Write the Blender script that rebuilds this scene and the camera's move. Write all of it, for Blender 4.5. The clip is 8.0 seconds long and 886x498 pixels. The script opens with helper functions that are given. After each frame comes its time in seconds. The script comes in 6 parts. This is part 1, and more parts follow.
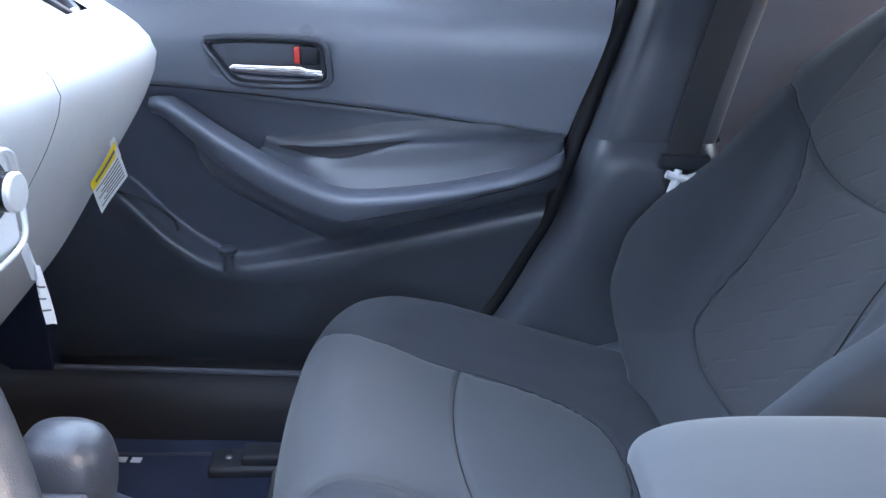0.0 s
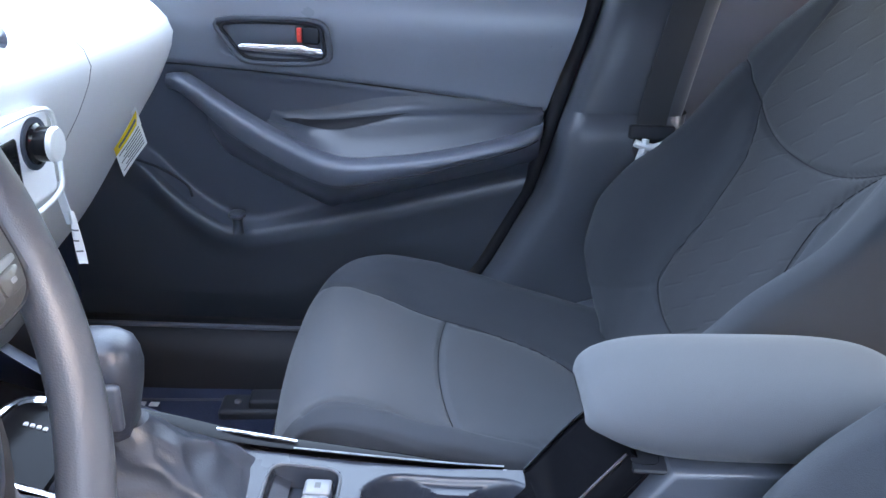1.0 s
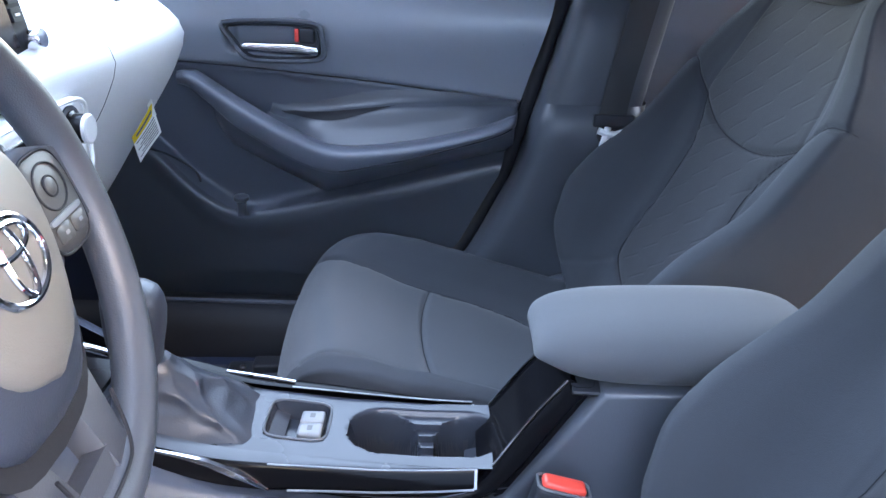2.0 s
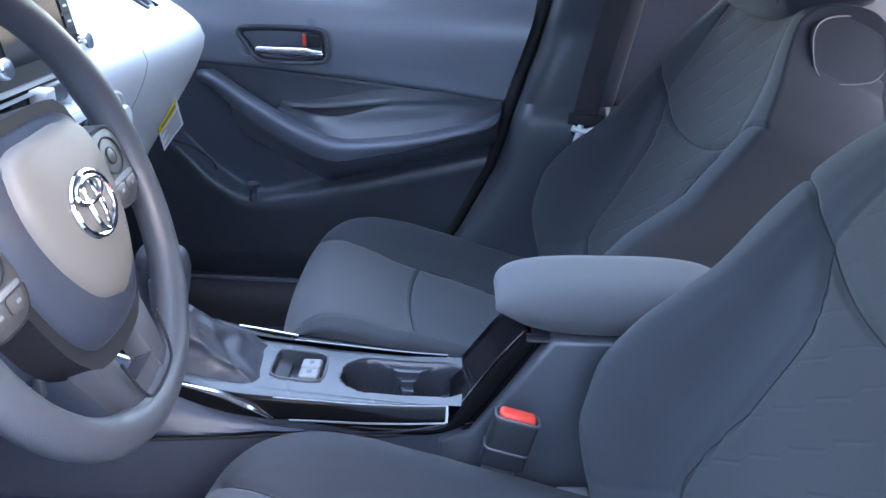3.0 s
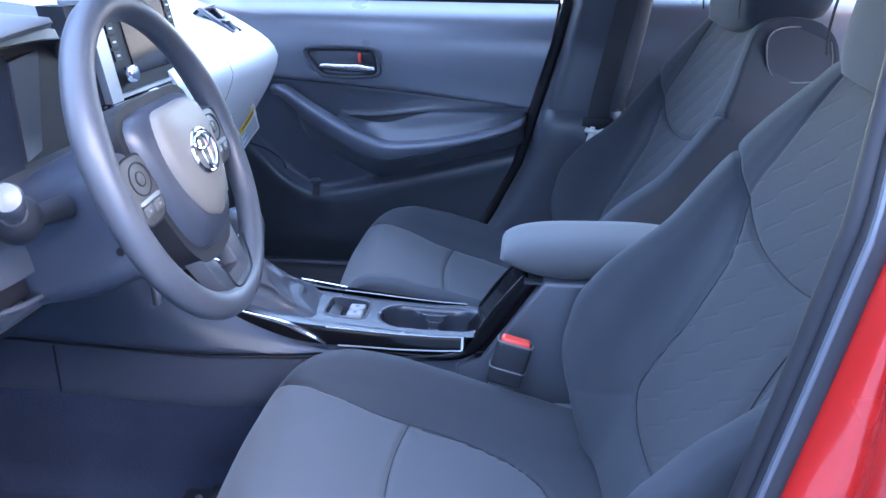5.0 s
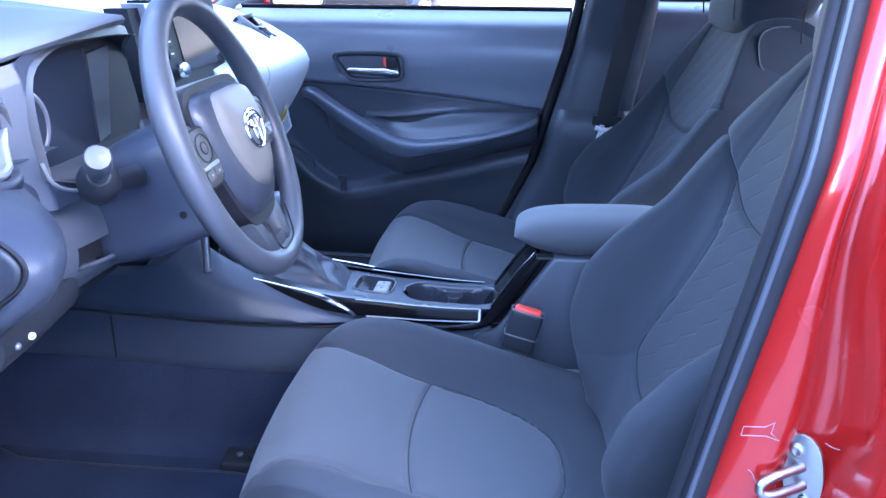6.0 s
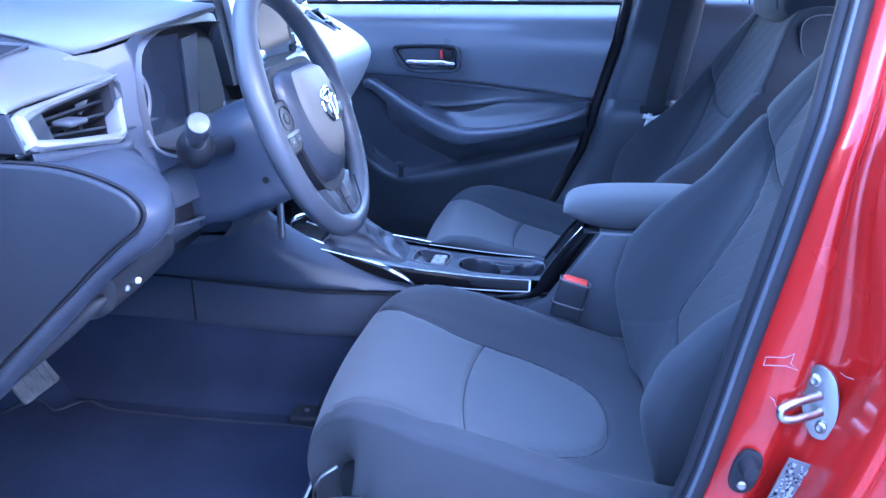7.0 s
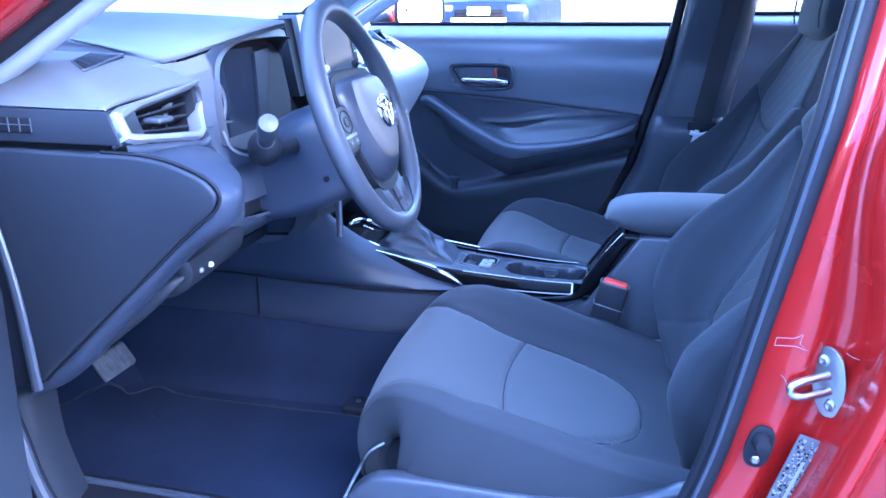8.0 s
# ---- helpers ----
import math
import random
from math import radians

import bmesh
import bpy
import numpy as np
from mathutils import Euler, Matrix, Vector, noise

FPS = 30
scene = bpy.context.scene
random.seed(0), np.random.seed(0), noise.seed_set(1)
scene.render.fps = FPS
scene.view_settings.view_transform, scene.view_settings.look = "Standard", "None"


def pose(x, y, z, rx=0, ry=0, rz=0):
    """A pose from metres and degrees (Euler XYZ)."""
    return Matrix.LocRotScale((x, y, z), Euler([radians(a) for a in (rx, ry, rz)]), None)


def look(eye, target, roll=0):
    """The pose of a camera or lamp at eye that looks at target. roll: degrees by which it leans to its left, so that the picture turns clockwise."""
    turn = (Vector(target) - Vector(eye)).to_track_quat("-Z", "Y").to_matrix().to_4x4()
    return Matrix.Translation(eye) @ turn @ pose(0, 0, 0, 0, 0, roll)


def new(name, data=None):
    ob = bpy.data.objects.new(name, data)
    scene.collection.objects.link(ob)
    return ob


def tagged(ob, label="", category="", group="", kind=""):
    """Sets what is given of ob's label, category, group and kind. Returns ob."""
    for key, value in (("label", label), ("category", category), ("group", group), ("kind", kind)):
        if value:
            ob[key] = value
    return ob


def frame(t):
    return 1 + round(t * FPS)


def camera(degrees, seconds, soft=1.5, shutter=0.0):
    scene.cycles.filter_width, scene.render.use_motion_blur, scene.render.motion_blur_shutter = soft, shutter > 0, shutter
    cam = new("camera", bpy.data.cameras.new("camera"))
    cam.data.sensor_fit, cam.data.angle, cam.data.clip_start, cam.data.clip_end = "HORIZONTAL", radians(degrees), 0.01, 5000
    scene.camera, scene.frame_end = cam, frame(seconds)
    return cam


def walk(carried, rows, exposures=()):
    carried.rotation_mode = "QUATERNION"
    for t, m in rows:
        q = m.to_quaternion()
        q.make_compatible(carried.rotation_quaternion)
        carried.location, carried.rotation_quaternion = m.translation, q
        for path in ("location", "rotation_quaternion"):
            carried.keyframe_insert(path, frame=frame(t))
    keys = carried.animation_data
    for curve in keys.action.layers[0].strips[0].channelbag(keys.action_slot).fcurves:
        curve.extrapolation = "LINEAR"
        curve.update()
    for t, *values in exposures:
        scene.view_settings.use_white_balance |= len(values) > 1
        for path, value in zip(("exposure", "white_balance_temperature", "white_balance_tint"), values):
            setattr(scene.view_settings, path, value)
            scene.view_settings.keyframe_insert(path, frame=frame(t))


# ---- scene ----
cam = camera(57.7, 8.0)
METRES, EYE, TILT, LEAN, TURN = 1.15, 1.06, -22.8, -2.0, 0.0
ROWS = [
    (0.0, 0.0, 0.0, 0.0, -0.0, 0.0, 0.0),
    (0.5, 0.0174, -0.0541, -0.0211, 0.33, 0.32, -0.29),
    (1.0, 0.031, -0.1033, -0.0451, 0.76, -0.38, -0.12),
    (1.5, 0.0442, -0.1599, -0.0637, 0.75, -0.36, 0.17),
    (3.0, 0.0926, -0.3776, -0.1135, 1.31, -0.11, -0.65),
    (3.5, 0.1137, -0.4387, -0.1359, 3.14, 0.69, -1.16),
    (4.0, 0.1345, -0.4948, -0.162, 5.12, 1.28, -1.42),
    (4.5, 0.1538, -0.5553, -0.1795, 5.68, 1.66, -1.25),
    (6.0, 0.1801, -0.7223, -0.2727, 7.26, 3.33, -1.26),
    (6.5, 0.1806, -0.7707, -0.3001, 8.86, 3.98, -1.66),
    (7.0, 0.1873, -0.8112, -0.3271, 10.75, 3.48, -2.11),
    (7.5, 0.1996, -0.8542, -0.3506, 12.43, 4.29, -2.64),
    (8.0, 0.2241, -0.8836, -0.3717, 14.84, 5.1, -3.62),
]
EXPOSURES = [(0.0, 6.05, 8350, 18), (1.5, 6.02, 8200, 18), (3.5, 5.53, 6900, 20), (5.0, 5.68, 6280, 22), (6.5, 5.65, 5420, 25), (8.0, 5.66, 4880, 26)]
walk(cam, [(t, pose(0, -0.47, EYE, TILT, LEAN, TURN) @ pose(METRES * x, METRES * y, METRES * z, 90 + pitch, roll, yaw)) for t, x, y, z, yaw, pitch, roll in ROWS], EXPOSURES)

# ---- daylight ----
SUN_EL, SUN_AZ = 20.0, 140.0  # degrees; the sun stands behind an added, unseen wall that shades the car
world = bpy.data.worlds.new("sky")
scene.world = world
world.use_nodes = True
wn = world.node_tree.nodes
sky = wn.new("ShaderNodeTexSky")
sky.sky_type, sky.sun_disc = "NISHITA", False
sky.sun_elevation, sky.sun_rotation = radians(SUN_EL), radians(SUN_AZ)
world.node_tree.links.new(sky.outputs[0], wn["Background"].inputs[0])
wn["Background"].inputs[1].default_value = 0.12
to_sun = Vector((math.sin(radians(SUN_AZ)) * math.cos(radians(SUN_EL)), math.cos(radians(SUN_AZ)) * math.cos(radians(SUN_EL)), math.sin(radians(SUN_EL))))
sun = new("sun", bpy.data.lights.new("sun", "SUN"))
sun.data.energy, sun.data.angle, sun.data.color = 2.2, radians(0.5), (1.0, 0.97, 0.93)
sun.matrix_world = look(to_sun * 30, (0, 0, 0))


# ---- materials ----
def surface(name, base, rough, metal=0.0, grain=600.0, bump=0.15, vary=0.15, cloud=6.0, coat=0.0, sheen=0.0, spec=0.5, rvary=0.1, second=None):
    """A surface with grain (fine relief) and cloudy variation of tone and gloss."""
    m = bpy.data.materials.new(name)
    m.use_nodes = True
    n, l = m.node_tree.nodes, m.node_tree.links
    b = n["Principled BSDF"]
    b.inputs["Metallic"].default_value = metal
    b.inputs["Coat Weight"].default_value = coat
    b.inputs["Coat Roughness"].default_value = 0.04
    b.inputs["Sheen Weight"].default_value = sheen
    b.inputs["Specular IOR Level"].default_value = spec
    co = n.new("ShaderNodeTexCoord")
    big, fine = n.new("ShaderNodeTexNoise"), n.new("ShaderNodeTexNoise")
    big.inputs["Scale"].default_value, big.inputs["Detail"].default_value = cloud, 5
    fine.inputs["Scale"].default_value, fine.inputs["Detail"].default_value = grain, 2
    mix = n.new("ShaderNodeMix")
    mix.data_type = "RGBA"
    hi = second or [min(1, c * (1 + vary)) for c in base]
    lo = base if second else [c * (1 - vary) for c in base]
    mix.inputs[6].default_value, mix.inputs[7].default_value = (*lo, 1), (*hi, 1)
    add = n.new("ShaderNodeMath")
    add.operation = "MULTIPLY_ADD"
    add.inputs[1].default_value, add.inputs[2].default_value = 0.35, 0.0
    blend = n.new("ShaderNodeMath")
    blend.operation = "MULTIPLY_ADD"
    blend.inputs[1].default_value = 0.75
    rough_map = n.new("ShaderNodeMapRange")
    rough_map.inputs[3].default_value, rough_map.inputs[4].default_value = rough - rvary, rough + rvary
    bm_node = n.new("ShaderNodeBump")
    bm_node.inputs["Strength"].default_value, bm_node.inputs["Distance"].default_value = bump, 0.001
    for t in (big, fine):
        l.new(co.outputs["Object"], t.inputs["Vector"])
    l.new(fine.outputs[0], add.inputs[0])
    l.new(big.outputs[0], blend.inputs[0])
    l.new(add.outputs[0], blend.inputs[2])
    l.new(blend.outputs[0], mix.inputs[0])
    l.new(mix.outputs[2], b.inputs["Base Color"])
    l.new(big.outputs[0], rough_map.inputs[0])
    l.new(rough_map.outputs[0], b.inputs["Roughness"])
    l.new(fine.outputs[0], bm_node.inputs["Height"])
    l.new(bm_node.outputs[0], b.inputs["Normal"])
    return m


def quilted(name, base, rough):
    """Knit seat fabric with rows of short slanted embossed stitches; the UV map is in metres."""
    m = surface(name, base, rough, grain=900, bump=0.25, vary=0.12, cloud=9, sheen=0.06, spec=0.2)
    n, l = m.node_tree.nodes, m.node_tree.links
    uv = n.new("ShaderNodeUVMap")

    def calc(op, x, y=0.0, z=0.0):
        k = n.new("ShaderNodeMath")
        k.operation = op
        for i, s in enumerate((x, y, z)):
            if hasattr(s, "node"):
                l.new(s, k.inputs[i])
            else:
                k.inputs[i].default_value = s
        return k.outputs[0]

    xyz = n.new("ShaderNodeSeparateXYZ")
    l.new(uv.outputs[0], xyz.inputs[0])
    along = calc("ADD", calc("MULTIPLY", xyz.outputs[0], -0.68), calc("MULTIPLY", xyz.outputs[1], 0.73))
    across = calc("ADD", calc("MULTIPLY", xyz.outputs[0], 0.73), calc("MULTIPLY", xyz.outputs[1], 0.68))
    row = calc("DIVIDE", across, 0.045)
    step = calc("SUBTRACT", calc("FRACT", calc("ADD", calc("DIVIDE", along, 0.053), calc("MULTIPLY", calc("FLOOR", row), 0.5))), 0.5)
    lean = calc("ADD", calc("FRACT", row), calc("MULTIPLY", step, 0.20))
    far = calc("ABSOLUTE", calc("SUBTRACT", lean, 0.5))
    line = calc("SMOOTH_MIN", calc("DIVIDE", far, 0.065), 1.0, 0.35)
    gate = calc("SMOOTH_MIN", calc("MAXIMUM", calc("MULTIPLY", calc("SUBTRACT", calc("ABSOLUTE", step), 0.33), 9.0), 0.0), 1.0, 0.2)
    swell = calc("MULTIPLY", calc("COSINE", calc("MULTIPLY", lean, 6.2832)), 0.22)
    height = calc("ADD", calc("MAXIMUM", line, gate), swell)
    bump2 = n.new("ShaderNodeBump")
    bump2.inputs["Strength"].default_value, bump2.inputs["Distance"].default_value = 0.30, 0.0020
    l.new(height, bump2.inputs["Height"])
    l.new(m.node_tree.nodes["Bump"].outputs[0], bump2.inputs["Normal"])
    l.new(bump2.outputs[0], n["Principled BSDF"].inputs["Normal"])
    return m


def glass(name, tint=(1, 1, 1), rough=0.0):
    m = bpy.data.materials.new(name)
    m.use_nodes = True
    n, l = m.node_tree.nodes, m.node_tree.links
    n.remove(n["Principled BSDF"])
    clear, gloss, mix, fres = n.new("ShaderNodeBsdfTransparent"), n.new("ShaderNodeBsdfGlossy"), n.new("ShaderNodeMixShader"), n.new("ShaderNodeFresnel")
    clear.inputs[0].default_value = (*tint, 1)
    gloss.inputs["Roughness"].default_value = rough
    l.new(fres.outputs[0], mix.inputs[0])
    l.new(clear.outputs[0], mix.inputs[1])
    l.new(gloss.outputs[0], mix.inputs[2])
    l.new(mix.outputs[0], n["Material Output"].inputs[0])
    return m


M = {
    # Dark plastics carry a little blue haze in their base colours.
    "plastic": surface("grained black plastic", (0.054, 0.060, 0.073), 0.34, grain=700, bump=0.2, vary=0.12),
    "plastic_soft": surface("soft-touch dashboard plastic", (0.066, 0.071, 0.080), 0.40, grain=650, bump=0.18, vary=0.1),
    "plastic_dark": surface("dull black plastic", (0.018, 0.020, 0.025), 0.55, grain=500, bump=0.2, spec=0.3),
    # The dash end cap's shade is put into this darker base colour.
    "plastic_cap": surface("fine-grained black panel plastic", (0.022, 0.026, 0.035), 0.48, grain=600, bump=0.2, vary=0.12, spec=0.3),
    # Sunlight on the dark dash put into this near-white base colour.
    "dash_sunlit": surface("dash skin with sunlight in its colour", (0.72, 0.735, 0.75), 0.42, grain=650, bump=0.15, vary=0.06),
    "fabric": surface("charcoal knit fabric", (0.036, 0.040, 0.047), 0.9, grain=1100, bump=0.35, vary=0.15, cloud=12, sheen=0.06, spec=0.2),
    "fabric_insert": surface("grey woven seat fabric", (0.061, 0.066, 0.074), 0.9, grain=800, bump=0.4, vary=0.15, cloud=10, sheen=0.15, spec=0.2),
    "quilt": quilted("embossed grey seat fabric", (0.040, 0.042, 0.047), 0.9),
    "lip_grey": surface("pale satin bezel paint", (0.085, 0.087, 0.094), 0.4, grain=600, bump=0.08, vary=0.06),
    # Warm light reflected by the hub centre is put into this colour.
    "hub_warm_lit": surface("hub skin with warm light in its colour", (0.122, 0.114, 0.103), 0.55, grain=900, bump=0.2, vary=0.08),
    # Blue tone that lets the added wall throw blue fill light.
    "wall_bounce": surface("pale blue bounce plaster", (0.47, 0.57, 0.72), 0.9, grain=40, bump=0.5, vary=0.1, cloud=0.8),
    "white_steel": surface("bright polished steel", (0.85, 0.85, 0.84), 0.3, metal=0.4, grain=200, bump=0.03, vary=0.05),
    "worn_rubber": surface("dusty worn rubber", (0.075, 0.075, 0.075), 0.8, grain=60, bump=0.4, vary=0.7, cloud=60),
    # Light that the upper door catches is put into this pale colour.
    "door_upper_lit": surface("soft upper door skin with light in its colour", (0.208, 0.224, 0.256), 0.30, grain=600, bump=0.15, vary=0.08),
    # Door plastics are lightened in colour to stand in for missing light.
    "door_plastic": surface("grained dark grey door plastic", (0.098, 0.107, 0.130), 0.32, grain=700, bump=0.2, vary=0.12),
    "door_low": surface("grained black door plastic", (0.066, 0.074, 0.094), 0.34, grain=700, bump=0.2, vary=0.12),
    "switch_skin": surface("warm grey switch plastic", (0.052, 0.051, 0.051), 0.45, grain=800, bump=0.12, vary=0.06),
    "button_grey": surface("pale grey button plastic", (0.20, 0.205, 0.215), 0.4, grain=600, bump=0.05, vary=0.05),
    "cluster": surface("smoked instrument lens", (0.022, 0.029, 0.046), 0.22, grain=20, bump=0.0, rvary=0.04),
    # Shade on the pod's faces and blue haze are put into this colour.
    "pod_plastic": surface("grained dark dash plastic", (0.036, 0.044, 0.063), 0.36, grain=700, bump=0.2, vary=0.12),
    "label_pale": surface("pale foil print", (0.30, 0.30, 0.31), 0.6, grain=200, bump=0.0),
    "hub_dark": surface("dark blue-grey hub skin", (0.030, 0.036, 0.050), 0.36, grain=900, bump=0.2, vary=0.08),
    "seam_shade": surface("dark line for the shade in seams", (0.022, 0.023, 0.027), 0.9, grain=900, bump=0.2, spec=0.1),
    # Light on the upward dash faces is put into this paler colour.
    "dash_top_lit": surface("soft dash top with light in its colour", (0.125, 0.130, 0.140), 0.45, grain=650, bump=0.18, vary=0.08),
    "rubber": surface("black rubber", (0.014, 0.014, 0.017), 0.6, grain=300, bump=0.1, spec=0.22),
    "wheel_skin": surface("grained wheel urethane", (0.048, 0.052, 0.062), 0.42, grain=900, bump=0.22, vary=0.1),
    # Carpet and mat: blue haze is put into both base colours.
    "carpet": surface("black loop carpet with blue haze in its colour", (0.008, 0.011, 0.020), 0.95, grain=450, bump=0.9, cloud=9, spec=0.1, second=(0.030, 0.041, 0.074)),
    "mat": surface("black carpet floor mat with blue haze in its colour", (0.006, 0.009, 0.017), 0.95, grain=350, bump=0.9, cloud=7, spec=0.1, second=(0.030, 0.040, 0.072)),
    "gloss": surface("piano-black plastic", (0.008, 0.008, 0.009), 0.12, grain=20, bump=0.0, rvary=0.03, spec=0.22),
    "satin": surface("satin silver paint", (0.34, 0.35, 0.37), 0.34, metal=0.6, grain=900, bump=0.05, vary=0.05),
    "chrome": surface("chrome", (0.75, 0.76, 0.78), 0.1, metal=1.0, grain=30, bump=0.0, vary=0.03, rvary=0.04),
    "steel": surface("zinc-plated steel", (0.40, 0.39, 0.38), 0.32, metal=1.0, grain=200, bump=0.1, vary=0.2, cloud=40),
    "red_paint": surface("red metallic car paint", (0.40, 0.013, 0.010), 0.24, metal=0.3, grain=1500, bump=0.03, vary=0.12, cloud=3, coat=1.0, spec=0.5),
    "red_plastic": surface("red plastic", (0.75, 0.06, 0.04), 0.4, grain=300, bump=0.05),
    "white_card": surface("white printed card", (0.80, 0.80, 0.78), 0.6, grain=200, bump=0.02, vary=0.03),
    "yellow": surface("yellow print", (0.80, 0.55, 0.02), 0.6, grain=200, bump=0.02, vary=0.03),
    "ink": surface("grey print", (0.12, 0.12, 0.12), 0.7, grain=200, bump=0.0),
    "white_ink": surface("white print", (0.75, 0.75, 0.75), 0.6, grain=200, bump=0.0),
    "screen": surface("dark display glass", (0.010, 0.010, 0.012), 0.12, grain=20, bump=0.0, rvary=0.04),
    "headliner": surface("grey headliner", (0.34, 0.355, 0.375), 0.95, grain=500, bump=0.3, vary=0.05, spec=0.1),
    "webbing": surface("black belt webbing", (0.030, 0.030, 0.033), 0.75, grain=1200, bump=0.4, vary=0.2),
    "leather": surface("black stitched leatherette", (0.028, 0.031, 0.040), 0.40, grain=380, bump=0.3, vary=0.05, rvary=0.04),
    "asphalt": surface("worn pale concrete", (0.205, 0.212, 0.222), 0.9, grain=60, bump=0.5, vary=0.2, cloud=0.5),
    # Shade is put into the lowered base colours of building and SUV.
    "stucco": surface("blue plaster with shade in its colour", (0.030, 0.036, 0.044), 0.9, grain=40, bump=0.5, vary=0.06, cloud=0.8),
    "garage": surface("grey door paint with shade in its colour", (0.022, 0.026, 0.032), 0.6, grain=20, bump=0.1, vary=0.05, cloud=1),
    "suv_paint": surface("dark blue car paint", (0.004, 0.007, 0.016), 0.4, grain=300, bump=0.0, spec=0.05),
    "suv_trim": surface("matt black bumper plastic", (0.003, 0.003, 0.004), 0.6, grain=100, bump=0.1, spec=0.04),
    "rail_black": surface("polished black trim", (0.005, 0.005, 0.006), 0.10, grain=20, bump=0.0, spec=0.07, rvary=0.03),
    "lens": surface("lamp lens with lowered tone", (0.06, 0.065, 0.08), 0.25, metal=0.3, grain=30, bump=0.0, spec=0.2),
    "leaf": surface("hedge leaves", (0.05, 0.09, 0.03), 0.6, grain=30, bump=0.2, vary=0.5, cloud=4),
    "roof_tile": surface("grey roof shingle", (0.16, 0.15, 0.15), 0.9, grain=20, bump=0.5, vary=0.3),
    "mirror": surface("mirror glass", (0.9, 0.9, 0.9), 0.02, metal=1.0, grain=10, bump=0.0, vary=0.01, rvary=0.01),
    "label_grey": surface("printed foil label", (0.11, 0.11, 0.115), 0.5, grain=300, bump=0.0, vary=0.1),
}
M["glass"] = glass("window glass", (0.93, 0.96, 0.95))
M["tint"] = glass("dark tinted glass", (0.12, 0.13, 0.13))


# ---- building helpers ----
def crom(points, n):
    """n points along a smooth curve through the given points."""
    p = np.array(points, float)
    d = np.r_[0, np.cumsum(np.maximum(np.linalg.norm(np.diff(p, axis=0), axis=1), 1e-9) ** 0.5)]
    q = np.vstack([2 * p[0] - p[1], p, 2 * p[-1] - p[-2]])
    dd = np.r_[d[0] - (d[1] - d[0]), d, d[-1] + (d[-1] - d[-2])]
    out = []
    fine = np.linspace(0, d[-1], n * 8)
    for t in fine:
        i = min(max(np.searchsorted(dd, t) - 1, 1), len(p) - 1)
        t0, t1, t2, t3 = dd[i - 1:i + 3]
        a1 = (t1 - t) / (t1 - t0) * q[i - 1] + (t - t0) / (t1 - t0) * q[i]
        a2 = (t2 - t) / (t2 - t1) * q[i] + (t - t1) / (t2 - t1) * q[i + 1]
        a3 = (t3 - t) / (t3 - t2) * q[i + 1] + (t - t2) / (t3 - t2) * q[i + 2]
        b1 = (t2 - t) / (t2 - t0) * a1 + (t - t0) / (t2 - t0) * a2
        b2 = (t3 - t) / (t3 - t1) * a2 + (t - t1) / (t3 - t1) * a3
        out.append((t2 - t) / (t2 - t1) * b1 + (t - t1) / (t2 - t1) * b2)
    out = np.array(out)
    run = np.r_[0, np.cumsum(np.linalg.norm(np.diff(out, axis=0), axis=1))]
    want = np.linspace(0, run[-1], n)
    return np.stack([np.interp(want, run, out[:, k]) for k in range(p.shape[1])], 1)


def sheet(grid, close_u=False, close_v=False):
    """Vertices and quads of an array of points [u, v, 3]."""
    nu, nv = grid.shape[:2]
    faces = []
    for i in range(nu if close_u else nu - 1):
        for j in range(nv if close_v else nv - 1):
            a, b = (i + 1) % nu, (j + 1) % nv
            faces.append((i * nv + j, a * nv + j, a * nv + b, i * nv + b))
    return grid.reshape(-1, 3), faces


def loft(rings, caps=True):
    g = np.array(rings, float)
    v, f = sheet(g, close_v=True)
    nv = g.shape[1]
    if caps:
        f += [tuple(range(nv))[::-1], tuple(range((len(g) - 1) * nv, len(g) * nv))]
    return v, f


def tube(path, r, n=12, closed=False, squash=1.0):
    p = np.array(path, float)
    k = len(p)
    tan = np.roll(p, -1, 0) - np.roll(p, 1, 0) if closed else np.gradient(p, axis=0)
    tan /= np.linalg.norm(tan, axis=1)[:, None] + 1e-12
    up = np.array((0.0, 0.0, 1.0)) if abs(tan[0][2]) < 0.9 else np.array((0.0, 1.0, 0.0))
    rings = []
    for i in range(k):
        side = np.cross(tan[i], up)
        side /= np.linalg.norm(side) + 1e-12
        up = np.cross(side, tan[i])
        rr = r[i] if hasattr(r, "__len__") else r
        a = np.linspace(0, 2 * np.pi, n, endpoint=False)
        rings.append(p[i] + rr * (np.cos(a)[:, None] * side + squash * np.sin(a)[:, None] * up))
    if closed:
        return sheet(np.array(rings), close_u=True, close_v=True)
    return loft(rings)


def join(*pieces):
    v, f, k = [], [], 0
    for pv, pf in pieces:
        v += [tuple(x) for x in pv]
        f += [tuple(i + k for i in face) for face in pf]
        k += len(pv)
    return v, f


def place(piece, m):
    return [tuple(m @ Vector(p)) for p in piece[0]], piece[1]


def bm_out(bm):
    bm.verts.index_update()
    out = [tuple(v.co) for v in bm.verts], [tuple(v.index for v in f.verts) for f in bm.faces]
    bm.free()
    return out


def rbox(lo, hi, r=0.005, seg=3):
    """A box between two corners with rounded edges."""
    bm = bmesh.new()
    bmesh.ops.create_cube(bm, size=1.0)
    for v in bm.verts:
        v.co = Vector([lo[k] + (v.co[k] + 0.5) * (hi[k] - lo[k]) for k in range(3)])
    r = min(r, 0.49 * min(hi[k] - lo[k] for k in range(3)))
    if r > 0:
        bmesh.ops.bevel(bm, geom=bm.edges[:], offset=r, segments=seg, profile=0.5, affect="EDGES")
    return bm_out(bm)


